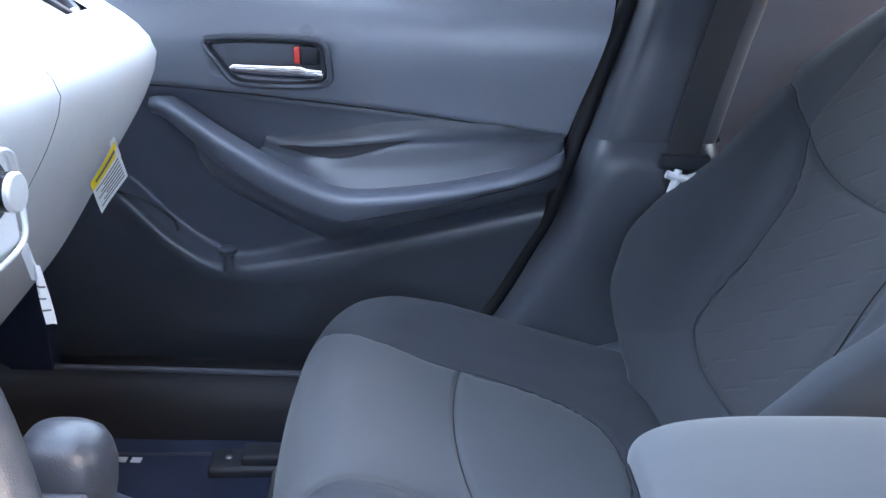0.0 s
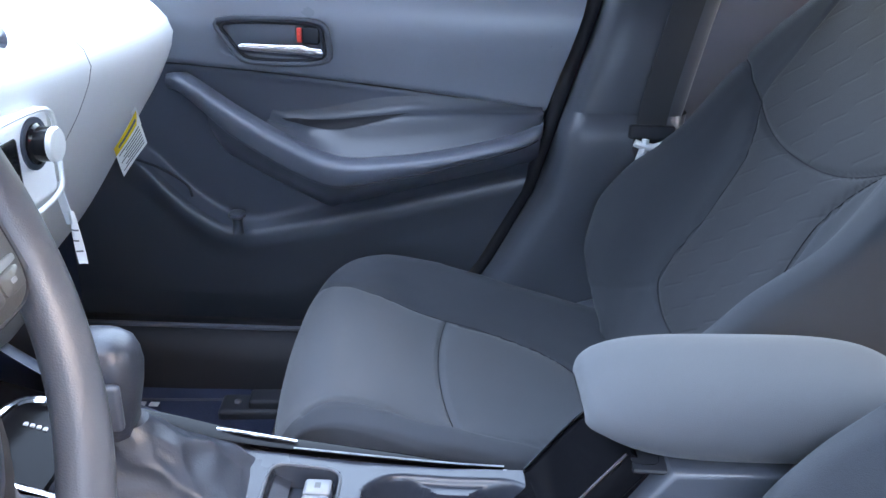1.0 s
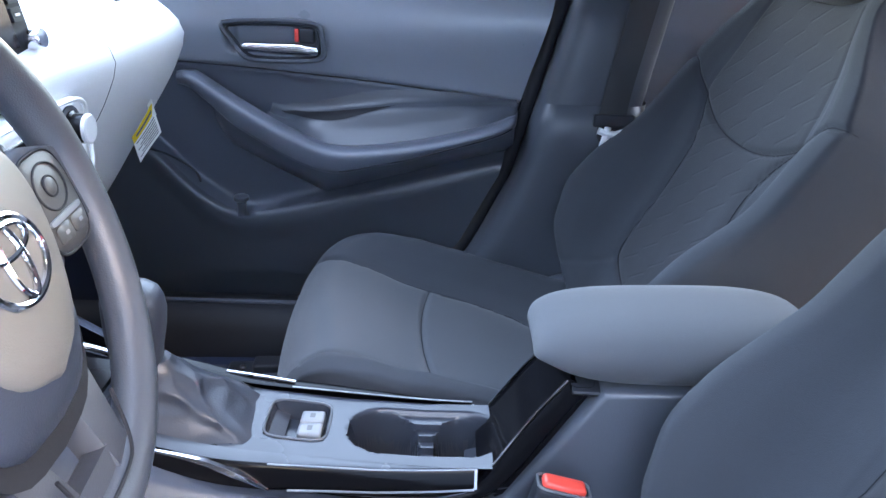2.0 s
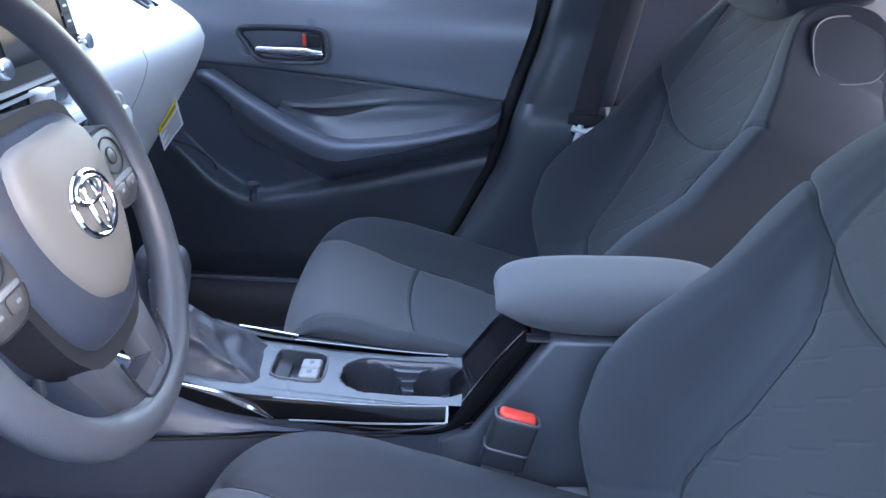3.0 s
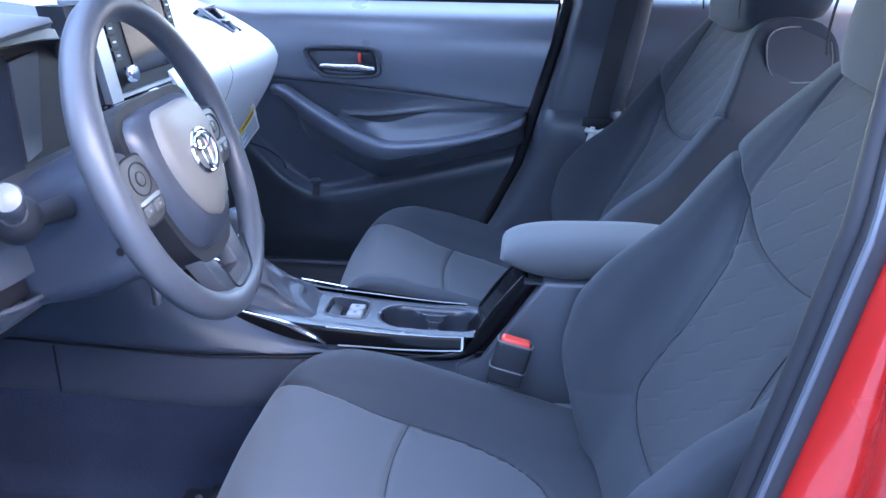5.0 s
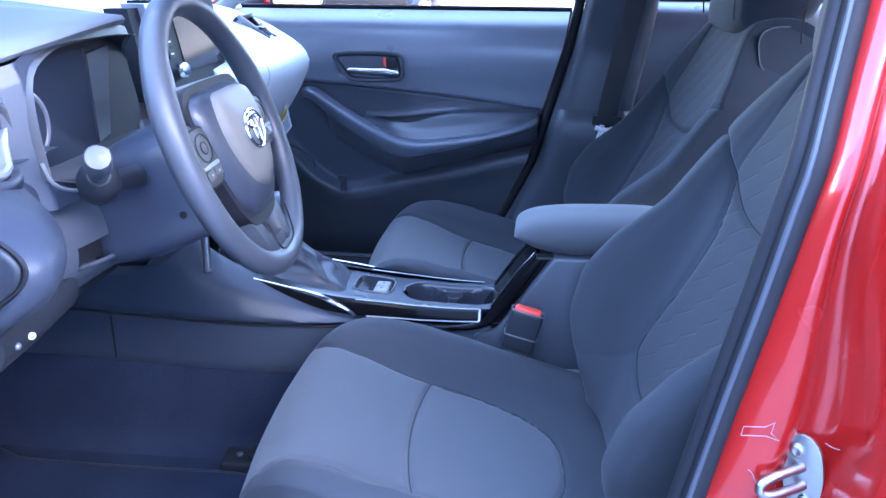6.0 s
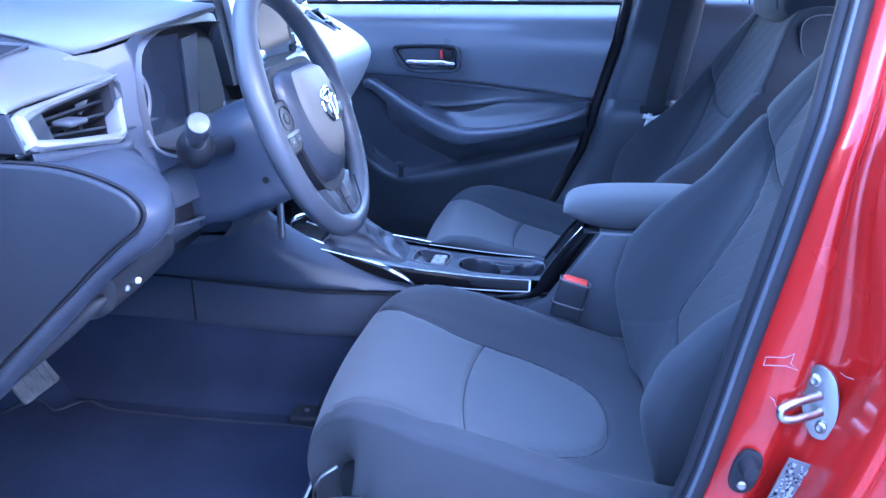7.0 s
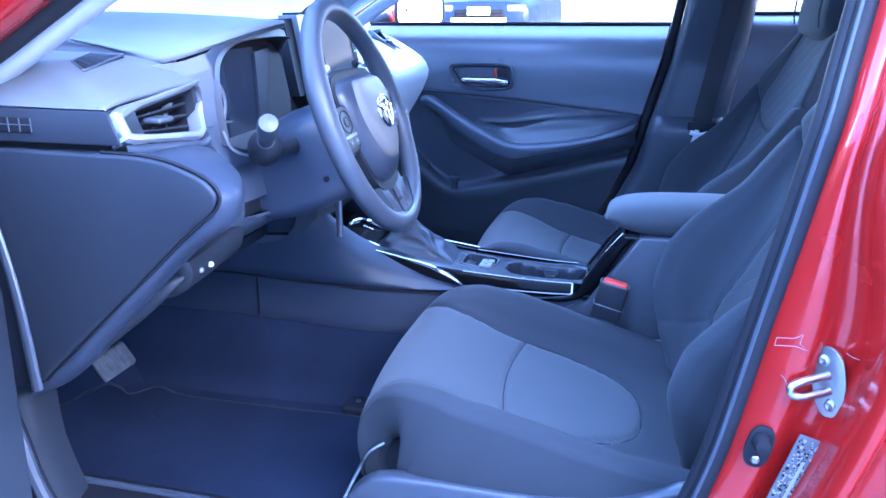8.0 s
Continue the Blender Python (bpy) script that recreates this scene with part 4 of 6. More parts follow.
    part("display_back", loft([[(lean(z) - 0.075, cy + (y - cy) * 0.99, cz + (z - cz) * 0.99) for y, z in hole], [(lean(z) - 0.068, cy + (y - cy) * 0.99, cz + (z - cz) * 0.99) for y, z in hole]]), "plastic_dark", b)
    part("gauge_ring", tube([(lean(0.91 + 0.045 * math.sin(t)) - 0.052 + 0.10 * (0.045 * math.sin(t) - 0.01), -0.472 + 0.050 * math.cos(t), 0.91 + 0.045 * math.sin(t)) for t in np.linspace(0, 2 * np.pi, 40, endpoint=False)], 0.003, 8, closed=True), "satin", b)
    part("trim_line", tube(crom([(-0.352, -0.535, 0.885), (-0.346, -0.53, 0.862), (-0.343, -0.50, 0.845), (-0.341, -0.44, 0.836), (-0.341, -0.3, 0.834)], 30), 0.0022, 8), "satin", b, "satin silver trim line")
    # knee panel below the column
    knee = [(-0.45, 0.86), (-0.385, 0.845), (-0.352, 0.80), (-0.348, 0.745), (-0.368, 0.71), (-0.43, 0.675), (-0.52, 0.655), (-0.60, 0.64)]
    kp = part("knee_panel", drop_faces(sheet(along_y([(-0.56, [(x - 0.05, z) for x, z in knee]), (-0.50, [(x - 0.012, z) for x, z in knee]), (-0.36, knee), (-0.045, knee)], 70, 60)), lambda x, y, z: -0.49 < y < -0.33 and 0.738 < z < 0.768), "plastic", d, "curved plastic knee panel under the column")
    part("pocket_lip", tube(crom([(-0.368, -0.485, 0.738), (-0.354, -0.45, 0.735), (-0.349, -0.38, 0.733), (-0.356, -0.335, 0.737)], 24), 0.0035, 10), "plastic", kp)
    part("pocket", rbox((-0.40, -0.50, 0.735), (-0.362, -0.32, 0.771), 0.004), "rubber", kp, "dark coin slot")
    part("stack_core", rbox((-0.66, -0.055, 0.55), (-0.435, 0.128, 0.80), 0.01), "plastic_dark", d)
    # switch box under the pod
    sw = part("switch_box", loft([[(x + dx, y, z + dz) for x, z in crom([(-0.372, 0.722), (-0.352, 0.728), (-0.345, 0.715), (-0.352, 0.69), (-0.385, 0.672), (-0.41, 0.69), (-0.372, 0.722)], 24)[:-1]] for y, dx, dz in ((-0.668, -0.012, 0.0), (-0.66, 0.0, 0.0), (-0.58, -0.005, 0.002), (-0.49, -0.015, 0.006))]), "plastic_dark", d, "small dark switch panel under the dash")
    for k in range(2):
        part("button", rbox((-0.351, -0.640 + 0.026 * k, 0.703), (-0.343, -0.632 + 0.026 * k, 0.711), 0.003), "white_ink" if k else "satin", sw)
    part("lower_trim_bar", tube(crom([(-0.62, -0.735, 0.53), (-0.50, -0.725, 0.592), (-0.41, -0.705, 0.660), (-0.365, -0.685, 0.700), (-0.352, -0.672, 0.708)], 30), [0.011] * 24 + [0.011, 0.011, 0.0105, 0.010, 0.008, 0.004], 16), "plastic_dark", d)
    part("underside", thick(along_y([(-0.74, [(-0.45, 0.63), (-0.6, 0.58), (-0.75, 0.55), (-1.0, 0.56)]), (0.62, [(-0.6, 0.56), (-0.7, 0.5), (-0.8, 0.48), (-1.0, 0.5)])], 20, 12), (0, 0, 0.02)), "plastic_dark", d)
    # centre display
    s = part("touchscreen", ([], []), "gloss", d, "gloss-black centre touchscreen with a knob")
    slope = lambda z: -0.418 - 0.20 * (z - 0.885)

    def panel(y0, y1, z0, z1, dx, back, skew=0.0):
        return loft([[(slope(z) + q, y + skew * (z - 0.9), z) for y, z in ((y0, z0), (y1, z0), (y1, z1), (y0, z1))] for q in (dx - back, dx)])
    part("bezel", panel(-0.050, 0.215, 0.892, 1.040, 0.0, 0.035), "rubber", s)
    part("display", panel(0.022, 0.180, 0.918, 1.030, 0.002, 0.004), "screen", s, "dark reflective display")
    part("side_strip", panel(-0.084, -0.050, 0.890, 1.036, 0.008, 0.04, 0.05), "satin", s, "broad satin silver side strip")
    # Dark panel put in for the shaded hollow beside the strip.
    part("side_shadow", panel(-0.120, -0.085, 0.885, 1.030, -0.004, 0.04, 0.05), "plastic_dark", s)
    for y in (-0.018, 0.197):
        for z in (0.952, 0.972, 0.992, 1.012):
            part("key", panel(y - 0.011, y + 0.011, z - 0.0075, z + 0.0075, 0.003, 0.004), "plastic_dark", s)
            part("symbol", panel(y - 0.005, y + 0.005, z - 0.0014, z + 0.0014, 0.0038, 0.002), "white_ink", s)
        part("knob", place(disc_stack([(0.013, 0), (0.013, 0.014), (0.011, 0.017), (0.001, 0.0175)], 24), Matrix.Translation((slope(0.922), y + 0.012, 0.922)) @ pose(0, 0, 0, 0, 80, 0)), "chrome", s)
    part("lower_edge", panel(-0.046, 0.212, 0.892, 0.897, 0.005, 0.008), "satin", s, "satin silver lower edge")
    # centre vents and climate row
    part("vent_housing", rbox((-0.45, -0.10, 0.856), (-0.412, 0.050, 0.890), 0.006), "gloss", d, "gloss-black vent housing")
    vent([(-0.408, -0.092, 0.889), (-0.408, 0.045, 0.889), (-0.402, 0.045, 0.857), (-0.402, -0.092, 0.857)], 0.02, "slim centre air vent in a dark surround", -1, 0.004)
    part("vent_tile", rbox((-0.412, 0.030, 0.864), (-0.390, 0.056, 0.892), 0.003), "white_steel", d, "bright end tile of the centre vent")
    part("vent_recess", rbox((-0.46, 0.066, 0.858), (-0.414, 0.176, 0.890), 0.008), "pod_plastic", d, "dark recess under the touchscreen")
    # The climate panel shares the pad's sunlit base colour.
    cl = part("climate_panel", rbox((-0.44, -0.10, 0.750), (-0.390, 0.246, 0.852), 0.014, 4), "dash_sunlit", d, "pale climate panel with rounded corners")
    part("climate_inset", rbox((-0.41, -0.085, 0.764), (-0.3885, 0.172, 0.838), 0.008), "gloss", cl, "gloss-black key field")
    part("climate_rim", tube([(-0.3885, y, z) for y, z in oval(0.073, 0.801, 0.174, 0.052, 48, 7)], 0.003, 8, closed=True), "white_steel", cl, "pale satin rim")
    for y in (-0.052, 0.201):
        m = Matrix.Translation((-0.390, y, 0.819)) @ pose(0, 0, 0, 0, 90, 0)
        # Dark disc behind each knob's foot.
        part("knob_disc", place(disc_stack([(0.0275, 0), (0.0275, 0.0024), (0.001, 0.0026)], 28), m), "pod_plastic", cl)
        knob = part("knob", place(disc_stack([(0.0215, 0), (0.0215, 0.005), (0.0185, 0.007), (0.0178, 0.021), (0.001, 0.0212)], 28), m), "gloss", cl, "gloss-black rotary knob")
        part("knob_cap", place(disc_stack([(0.0182, 0.020), (0.0182, 0.024), (0.0165, 0.0255), (0.001, 0.0258)], 28), m), "white_steel", knob, "bright knob face")
    for k in range(5):
        part("key", rbox((-0.389, -0.015 + 0.036 * k, 0.785), (-0.3855, 0.013 + 0.036 * k, 0.80), 0.002), "plastic_dark", cl)
    return d


dashboard()


def hang_tag(top, e1, e2, label, bars):
    """A card tag from its top corner: e1 runs along the printed header edge, e2 along the other edge."""
    t = thing("warning_tag", label, "tag", at=top)
    e1, e2 = np.array(e1), np.array(e2)
    n = np.cross(e1, e2)
    n = n / np.linalg.norm(n)
    n = n * (-1 if n[1] > 0 else 1)
    at = lambda a, b, h=0.0: e1 * a + e2 * b + n * (h + 0.004 * math.sin(2.5 * (a + b)))
    flat = lambda a0, a1, b0, b1, h: thick(np.array([[at(a, b, h) for b in np.linspace(b0, b1, 5)] for a in np.linspace(a0, a1, 5)]), -n * 0.0006)
    part("card", flat(0, 1, 0, 1, 0.0), "white_card", t)
    if bars > 4:
        part("header", flat(0.0, 1.0, 0.0, 0.26, 0.0008), "yellow", t, "yellow printed header")
        part("text_bar", flat(0.1, 0.85, 0.09, 0.16, 0.0015), "ink", t)
    for k in range(bars):
        b0 = 0.34 + 0.6 * k / bars
        part("text_bar", flat(0.08, 0.92 - 0.12 * (k * 5 % 3), b0, b0 + 0.028, 0.0008), "ink", t)
    part("strap", thick(np.array([[(x + 0.010 * k, 0.0, z) for k in (0, 1)] for x, z in ((-0.014, 0.03), (-0.008, 0.0), (-0.004, -0.02))]), (0, 0.0008, 0)), "white_card", t)
    return t


hang_tag((-0.418, 0.55, 0.769), (-0.035, -0.012, -0.054), (0.004, 0.018, -0.052), "white hanging warning tag with a yellow header", 7)
hang_tag((-0.390, 0.25, 0.730), (0.0075, 0.0, -0.003), (0.004, 0.0, -0.068), "narrow white paper tag hanging under the dash", 3)


# ---- centre console ----
def console():
    c = thing("center_console", "black centre console with cupholders, gloss trim and shifter", "console")
    y0, y1 = -0.062, 0.108
    rail_y = lambda x, s: 0.023 + s * np.interp(x, [-0.34, -0.16, 0.0, 0.105, 0.21], [0.094, 0.093, 0.083, 0.071, 0.058])
    # tunnel body
    side = crom([(-1.05, 0.74), (-0.66, 0.735), (-0.54, 0.71), (-0.45, 0.665), (-0.37, 0.608), (-0.33, 0.585), (-0.2, 0.53), (-0.1, 0.50), (0.05, 0.485), (0.16, 0.50)], 60)
    for s in (-1, 1):
        edge_y = lambda x: rail_y(x, s) - s * np.interp(x, [-1.0, -0.30, -0.10, 0.16], [0.0, 0.0, 0.003, 0.008])
        rows = []
        for x, z in side:
            ya = edge_y(x)
            low = 0.51 - 0.02 * math.sin(max(0, x + 0.6) * 3) if x < -0.1 else 0.487
            low = min(low, z - 0.004)
            bul = 0.05 * np.interp(x, [-0.62, -0.3, -0.1, 0.16], [1.0, 0.8, 0.25, 0.0])
            rows.append([(x, ya - s * 0.02, z), (x, ya, z - 0.006), (x, ya + s * bul * 0.6, z * 0.7 + low * 0.3), (x, ya + s * bul, z * 0.3 + low * 0.7), (x, ya + s * (bul + 0.003), low + 0.008), (x, ya + s * (bul - 0.004), low)])
        g = np.array([crom(r, 16) for r in rows])
        part("side_pad", sheet(g), "pod_plastic", c, "smooth bulging knee pad" if s < 0 else "", angle=60)
        rows, nap = [], []
        for x, z in side:
            ya = edge_y(x)
            low = 0.51 - 0.02 * math.sin(max(0, x + 0.6) * 3) if x < -0.1 else 0.487
            low = min(low, z - 0.004)
            bul = 0.05 * np.interp(x, [-0.62, -0.3, -0.1, 0.16], [1.0, 0.8, 0.25, 0.0])
            rows.append([(x, ya + s * (bul - 0.008), low - 0.002), (x, ya + s * (bul + 0.0), low - 0.045), (x, ya + s * (bul + 0.004), low - 0.085), (x, ya + s * (bul + 0.002), low - 0.093)])
            nap.append([(x, ya + s * (bul - 0.004), low - 0.080), (x, ya + s * (bul + 0.001), low - 0.10), (x, ya + s * (bul + 0.008), 0.35), (x, ya + s * (bul + 0.022), FLOOR + 0.02), (x, ya + s * (bul + 0.05), FLOOR)])
        part("pad_joint", tube([(r[0][0], r[0][1] + s * 0.0065, r[0][2] + 0.0005) for r in rows[16:]], 0.0022, 6), "rubber", c, "dark joint under the knee pad")
        part("lower_panel", sheet(np.array([crom(r, 12) for r in rows])), "pod_plastic", c, "smooth dark tunnel side panel")
        part("tunnel_carpet", sheet(np.array([crom(r, 12) for r in nap])), "carpet", c, "black carpet on the tunnel side, tinted with blue haze")
        part("panel_joint", tube([(-0.545, edge_y(-0.545) + s * 0.055, z) for z in np.linspace(0.42, 0.505, 8)], 0.0018, 6), "rubber", c)
    # top deck with cupholder wells
    def deck(x):
        return np.interp(x, [-0.34, -0.18, -0.05, 0.05, 0.14], [0.575, 0.535, 0.522, 0.517, 0.518])
    wells = [(0.006, 0.026, 0.041), (0.100, 0.026, 0.040)]
    xs, ys = np.linspace(-0.172, 0.155, 110), np.linspace(y0 + 0.024, y1 - 0.024, 70)
    g = np.zeros((len(xs), len(ys), 3))
    ease = lambda q: 0.5 - 0.5 * math.cos(math.pi * min(1.0, max(0.0, q)))
    for i, x in enumerate(xs):
        for j, y in enumerate(ys):
            dep = 0.0
            for cx, cyy, r in wells:
                q = math.hypot((x - cx) / 1.05, y - cyy)
                dep = max(dep, 0.062 * ease((r - q) / 0.009))
            q = math.hypot(x - min(max(x, 0.006), 0.100), y - 0.026)
            shelf = 0.008 + 0.0075 * min(4, max(0, math.floor((0.064 - y) / 0.0125)))
            dep = max(dep, min(0.040, shelf) * ease((0.044 - q) / 0.007))
            if -0.128 < x < -0.062 and abs(y - 0.03) < 0.034:
                dep = max(dep, 0.022 * min(1, (0.034 - abs(y - 0.03)) / 0.004, (x + 0.128) / 0.004, (-0.062 - x) / 0.004))
            g[i, j] = (x, y, deck(x) - dep)
    # Faces below a set depth take a darker colour as painted shade.
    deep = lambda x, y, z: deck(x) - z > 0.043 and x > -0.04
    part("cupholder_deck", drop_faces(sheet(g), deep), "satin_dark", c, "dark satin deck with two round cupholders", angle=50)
    part("cup_shade", drop_faces(sheet(g), lambda x, y, z: not deep(x, y, z)), "plastic_dark", c, "cupholder floor with shade painted into its black", angle=50)
    for k in range(2):
        bt = part("mode_button", rbox((-0.094, 0.004 + 0.024 * k, 0.510), (-0.066, 0.0268 + 0.024 * k, 0.5265), 0.004), "button_grey", c, "pale grey console button")
        part("symbol", rbox((-0.083, 0.0115 + 0.024 * k, 0.5262), (-0.077, 0.0195 + 0.024 * k, 0.5270), 0.0003, 1), "ink", bt)
    part("pocket_rim", tube([(x, y, deck(x) + 0.0006) for x, y in oval(-0.095, 0.03, 0.036, 0.037, 40, 5)], 0.0016, 8, closed=True), "lip_grey", c, "pale rim of the switch pocket")
    # gloss side rails with chrome lines
    tall = lambda x: np.interp(x, [-0.34, -0.2, -0.12, -0.05, 0.1], [0.018, 0.022, 0.026, 0.023, 0.019])
    for s in (-1, 1):
        top = crom([(-0.34, 0.573), (-0.25, 0.556), (-0.17, 0.538), (-0.05, 0.5265), (0.06, 0.5185), (0.108, 0.517)], 44)
        inner = y0 + 0.022 if s < 0 else y1 - 0.022
        g = []
        for x, z in top:
            ya = rail_y(x, s)
            g.append([(x, inner, z + 0.0015), (x, (inner + ya - s * 0.009) / 2, z + 0.0022), (x, ya - s * 0.009, z + 0.0018), (x, ya - s * 0.006, z - 0.001), (x, ya - s * 0.002, z - tall(x) * 0.5), (x, ya, z - tall(x)), (x, ya - s * 0.006, z - tall(x) - 0.003)])
        part("deck_edge", sheet(np.array([r[:3] for r in g])), "satin_dark" if s < 0 else "rail_black", c, "dark deck edge", angle=60)
        rail = part("gloss_rail", sheet(np.array([crom(r[2:], 14) for r in g])), "rail_black", c, "piano-black side rail", angle=40)
        part("chrome_line", tube([(x, (rail_y(x, s) - s * 0.0078) if s < 0 else inner + 0.002, z + (0.001 if s < 0 else 0.002)) for x, z in top[22:]], 0.0010, 8), "satin", rail)
        part("chrome_line", tube([(x, rail_y(x, s) + s * 0.0005, z - tall(x) - 0.001) for x, z in top[24:]], 0.0013, 8), "satin", rail)
        ex, ez = top[-1]
        part("end_cap", loft([[(ex + q, rail_y(ex, s) - s * (0.008 - 0.009 * t), ez - tall(ex) * t) for t in np.linspace(0, 1, 6)] + [(ex + q, rail_y(ex, s) - s * (0.013 - 0.005 * t), ez - 0.001 - (tall(ex) - 0.002) * t) for t in np.linspace(1, 0, 6)] for q in (-0.001, 0.003)]), "satin", rail, "bright rail end", angle=40)
        if s < 0:
            accent = crom([(-0.33, 0.567), (-0.24, 0.5495), (-0.175, 0.534), (-0.14, 0.520), (-0.112, 0.503)], 30)
            path = [(x, rail_y(x, s) + np.interp(x, [-0.33, -0.175, -0.112], [0.006, 0.005, -0.001]), z + 0.003) for x, z in accent]
        else:
            path = crom([(-0.195, 0.1005, 0.5450), (-0.17, 0.100, 0.5420), (-0.14, 0.0985, 0.5385), (-0.110, 0.0965, 0.5350)], 30)
        part("chrome_accent", tube(path, [0.002] * 12 + list(np.linspace(0.002, 0.0055, 12)) + list(np.linspace(0.0055, 0.002, 6)) if s < 0 else [0.0022] * 30, 8), "chrome", rail, "bright slanted accent")
        # the gloss foot below the rail sweeps up to the armrest
        outer = crom([(-0.06, 0.497), (0.03, 0.482), (0.09, 0.478), (0.128, 0.489), (0.158, 0.521), (0.195, 0.577), (0.230, 0.624)], 40)
        inn = crom([(-0.06, 0.500), (0.03, 0.492), (0.09, 0.4915), (0.112, 0.499), (0.130, 0.522), (0.168, 0.580), (0.203, 0.624)], 40)
        fy = lambda x: rail_y(x, s) + s * np.interp(x, [-0.06, 0.1, 0.21], [-0.002, 0.0, -0.001])
        foot = [[(x0, fy(x0) - s * 0.012, z0), (x0 * 0.9 + x1 * 0.1, fy(x0) - s * 0.001, z0 * 0.9 + z1 * 0.1), (x0 * 0.5 + x1 * 0.5, fy(x0) + s * 0.001, z0 * 0.5 + z1 * 0.5), (x0 * 0.1 + x1 * 0.9, fy(x0) - s * 0.001, z0 * 0.1 + z1 * 0.9), (x1, fy(x0) - s * 0.012, z1)] for (x0, z0), (x1, z1) in zip(inn, outer)]
        ft = part("gloss_foot", sheet(np.array([crom(r, 10) for r in foot])), "rail_black", c, "piano-black foot that sweeps up to the armrest", angle=50)
        part("chrome_line", tube([(x - 0.001, fy(x) - s * 0.010, z + 0.001) for x, z in inn[24:]], 0.0014, 6), "chrome", ft)
    # sloped gloss face under the armrest
    part("gloss_face", loft([[(x, y, z) for y in (rail_y(x, -1) + 0.008, rail_y(x, 1) - 0.008)] + [(x + 0.03, y, z - 0.02) for y in (rail_y(x, 1) - 0.008, rail_y(x, -1) + 0.008)] for x, z in ((0.112, 0.495), (0.130, 0.520), (0.168, 0.578), (0.205, 0.628))]), "rail_black", c, "piano-black sloped face")
    # box under the armrest
    part("storage_box", prism([(x, z) for x, z in [(0.14, 0.485), (0.175, 0.535), (0.236, 0.626), (0.50, 0.628), (0.51, FLOOR), (0.10, FLOOR), (0.10, 0.468)]], "y", y0 + 0.013, y1 - 0.013, 0.008, 3), "plastic", c, "plain black storage box")
    # shifter
    sh = part("shift_plate", prism([(-0.345, y0 + 0.014), (-0.172, y0 + 0.014), (-0.172, y1 - 0.014), (-0.345, y1 - 0.014)], "z", 0.50, 0.535, 0.004), "gloss", c, "gloss-black gate plate with markings")
    for k in range(2):
        part("symbol", rbox((-0.25 + 0.03 * k, y0 + 0.018, 0.5352), (-0.238 + 0.03 * k, y0 + 0.026, 0.536), 0.0002, 1), "white_ink", sh)
    gate = part("gate_panel", loft([[(x, y, z + q) for x, y, z in ((-0.435, -0.045, 0.603), (-0.315, -0.045, 0.566), (-0.315, 0.100, 0.566), (-0.435, 0.100, 0.603))] for q in (-0.02, 0.0)]), "rail_black", c, "gloss-black shift gate panel")
    gz = lambda x: 0.566 - 0.308 * (x + 0.315) + 0.001
    part("gate_trim", tube([(x, y, gz(x)) for x, y in crom([(-0.300, -0.034), (-0.345, -0.032), (-0.372, -0.022), (-0.386, 0.004), (-0.390, 0.045), (-0.382, 0.076), (-0.365, 0.088), (-0.318, 0.091)], 40)], 0.0042, 8), "chrome", gate, "bright curved gate trim")
    for k in range(4):
        part("symbol", rbox((-0.366 + 0.006 * k, 0.046, gz(-0.36 + 0.006 * k) - 0.002), (-0.362 + 0.006 * k, 0.050, gz(-0.364 + 0.006 * k) + 0.0008), 0.0003, 1), "white_ink", gate)
    rings = []
    for t in np.linspace(0, 1, 30):
        cx = -0.235 - 0.02 * t
        crease = lambda q: 1 - (0.10 * abs(math.sin(q * 2.0 + t * 5)) + 0.16 * abs(noise.noise(Vector((math.cos(q) * 1.7, math.sin(q) * 1.7, t * 4 + 2)))) + 0.06 * abs(math.sin(q * 3 - t * 9))) * math.sin(math.pi * min(1, t * 1.05)) ** 0.6
        rx, ry = 0.090 * (1 - t) ** 1.45 + 0.021, 0.060 * (1 - t) ** 1.5 + 0.018
        rings.append([(cx + 0.014 * (1 - t) + a * rx * crease(k * 0.0982), 0.025 + b * ry * crease(k * 0.0982), 0.532 + 0.02 * (-a) * (1 - t) + 0.075 * t + 0.010 * math.sin(t * 3)) for k, (a, b) in enumerate(oval(0, 0, 1, 1, 64, 5.0 - 3.0 * t))])
    part("shift_boot", loft(rings), "leather", c, "creased leatherette shift boot", angle=40)
    knob = part("shift_knob", loft([[(-0.268 + dx + a * r * 1.22, 0.02 + b * r * 1.1, z) for a, b in oval(0, 0, 1, 1, 36, 2.8)] for r, z, dx in ((0.017, 0.598, 0.0), (0.021, 0.602, 0.0), (0.023, 0.622, 0.0), (0.0258, 0.648, 0.002), (0.0268, 0.668, 0.003), (0.026, 0.682, 0.002), (0.0235, 0.692, 0.001), (0.0185, 0.6985, -0.001), (0.010, 0.702, -0.002), (0.001, 0.703, -0.002))]), "leather", c, "rounded dark grey shift knob", angle=80)
    part("release_button", rbox((-0.275, -0.016, 0.622), (-0.24, -0.006, 0.668), 0.004), "plastic", knob)
    return c


M["satin_dark"] = surface("dark satin plastic", (0.027, 0.031, 0.040), 0.26, metal=0.0, grain=700, bump=0.08, vary=0.08, spec=0.4)
console()


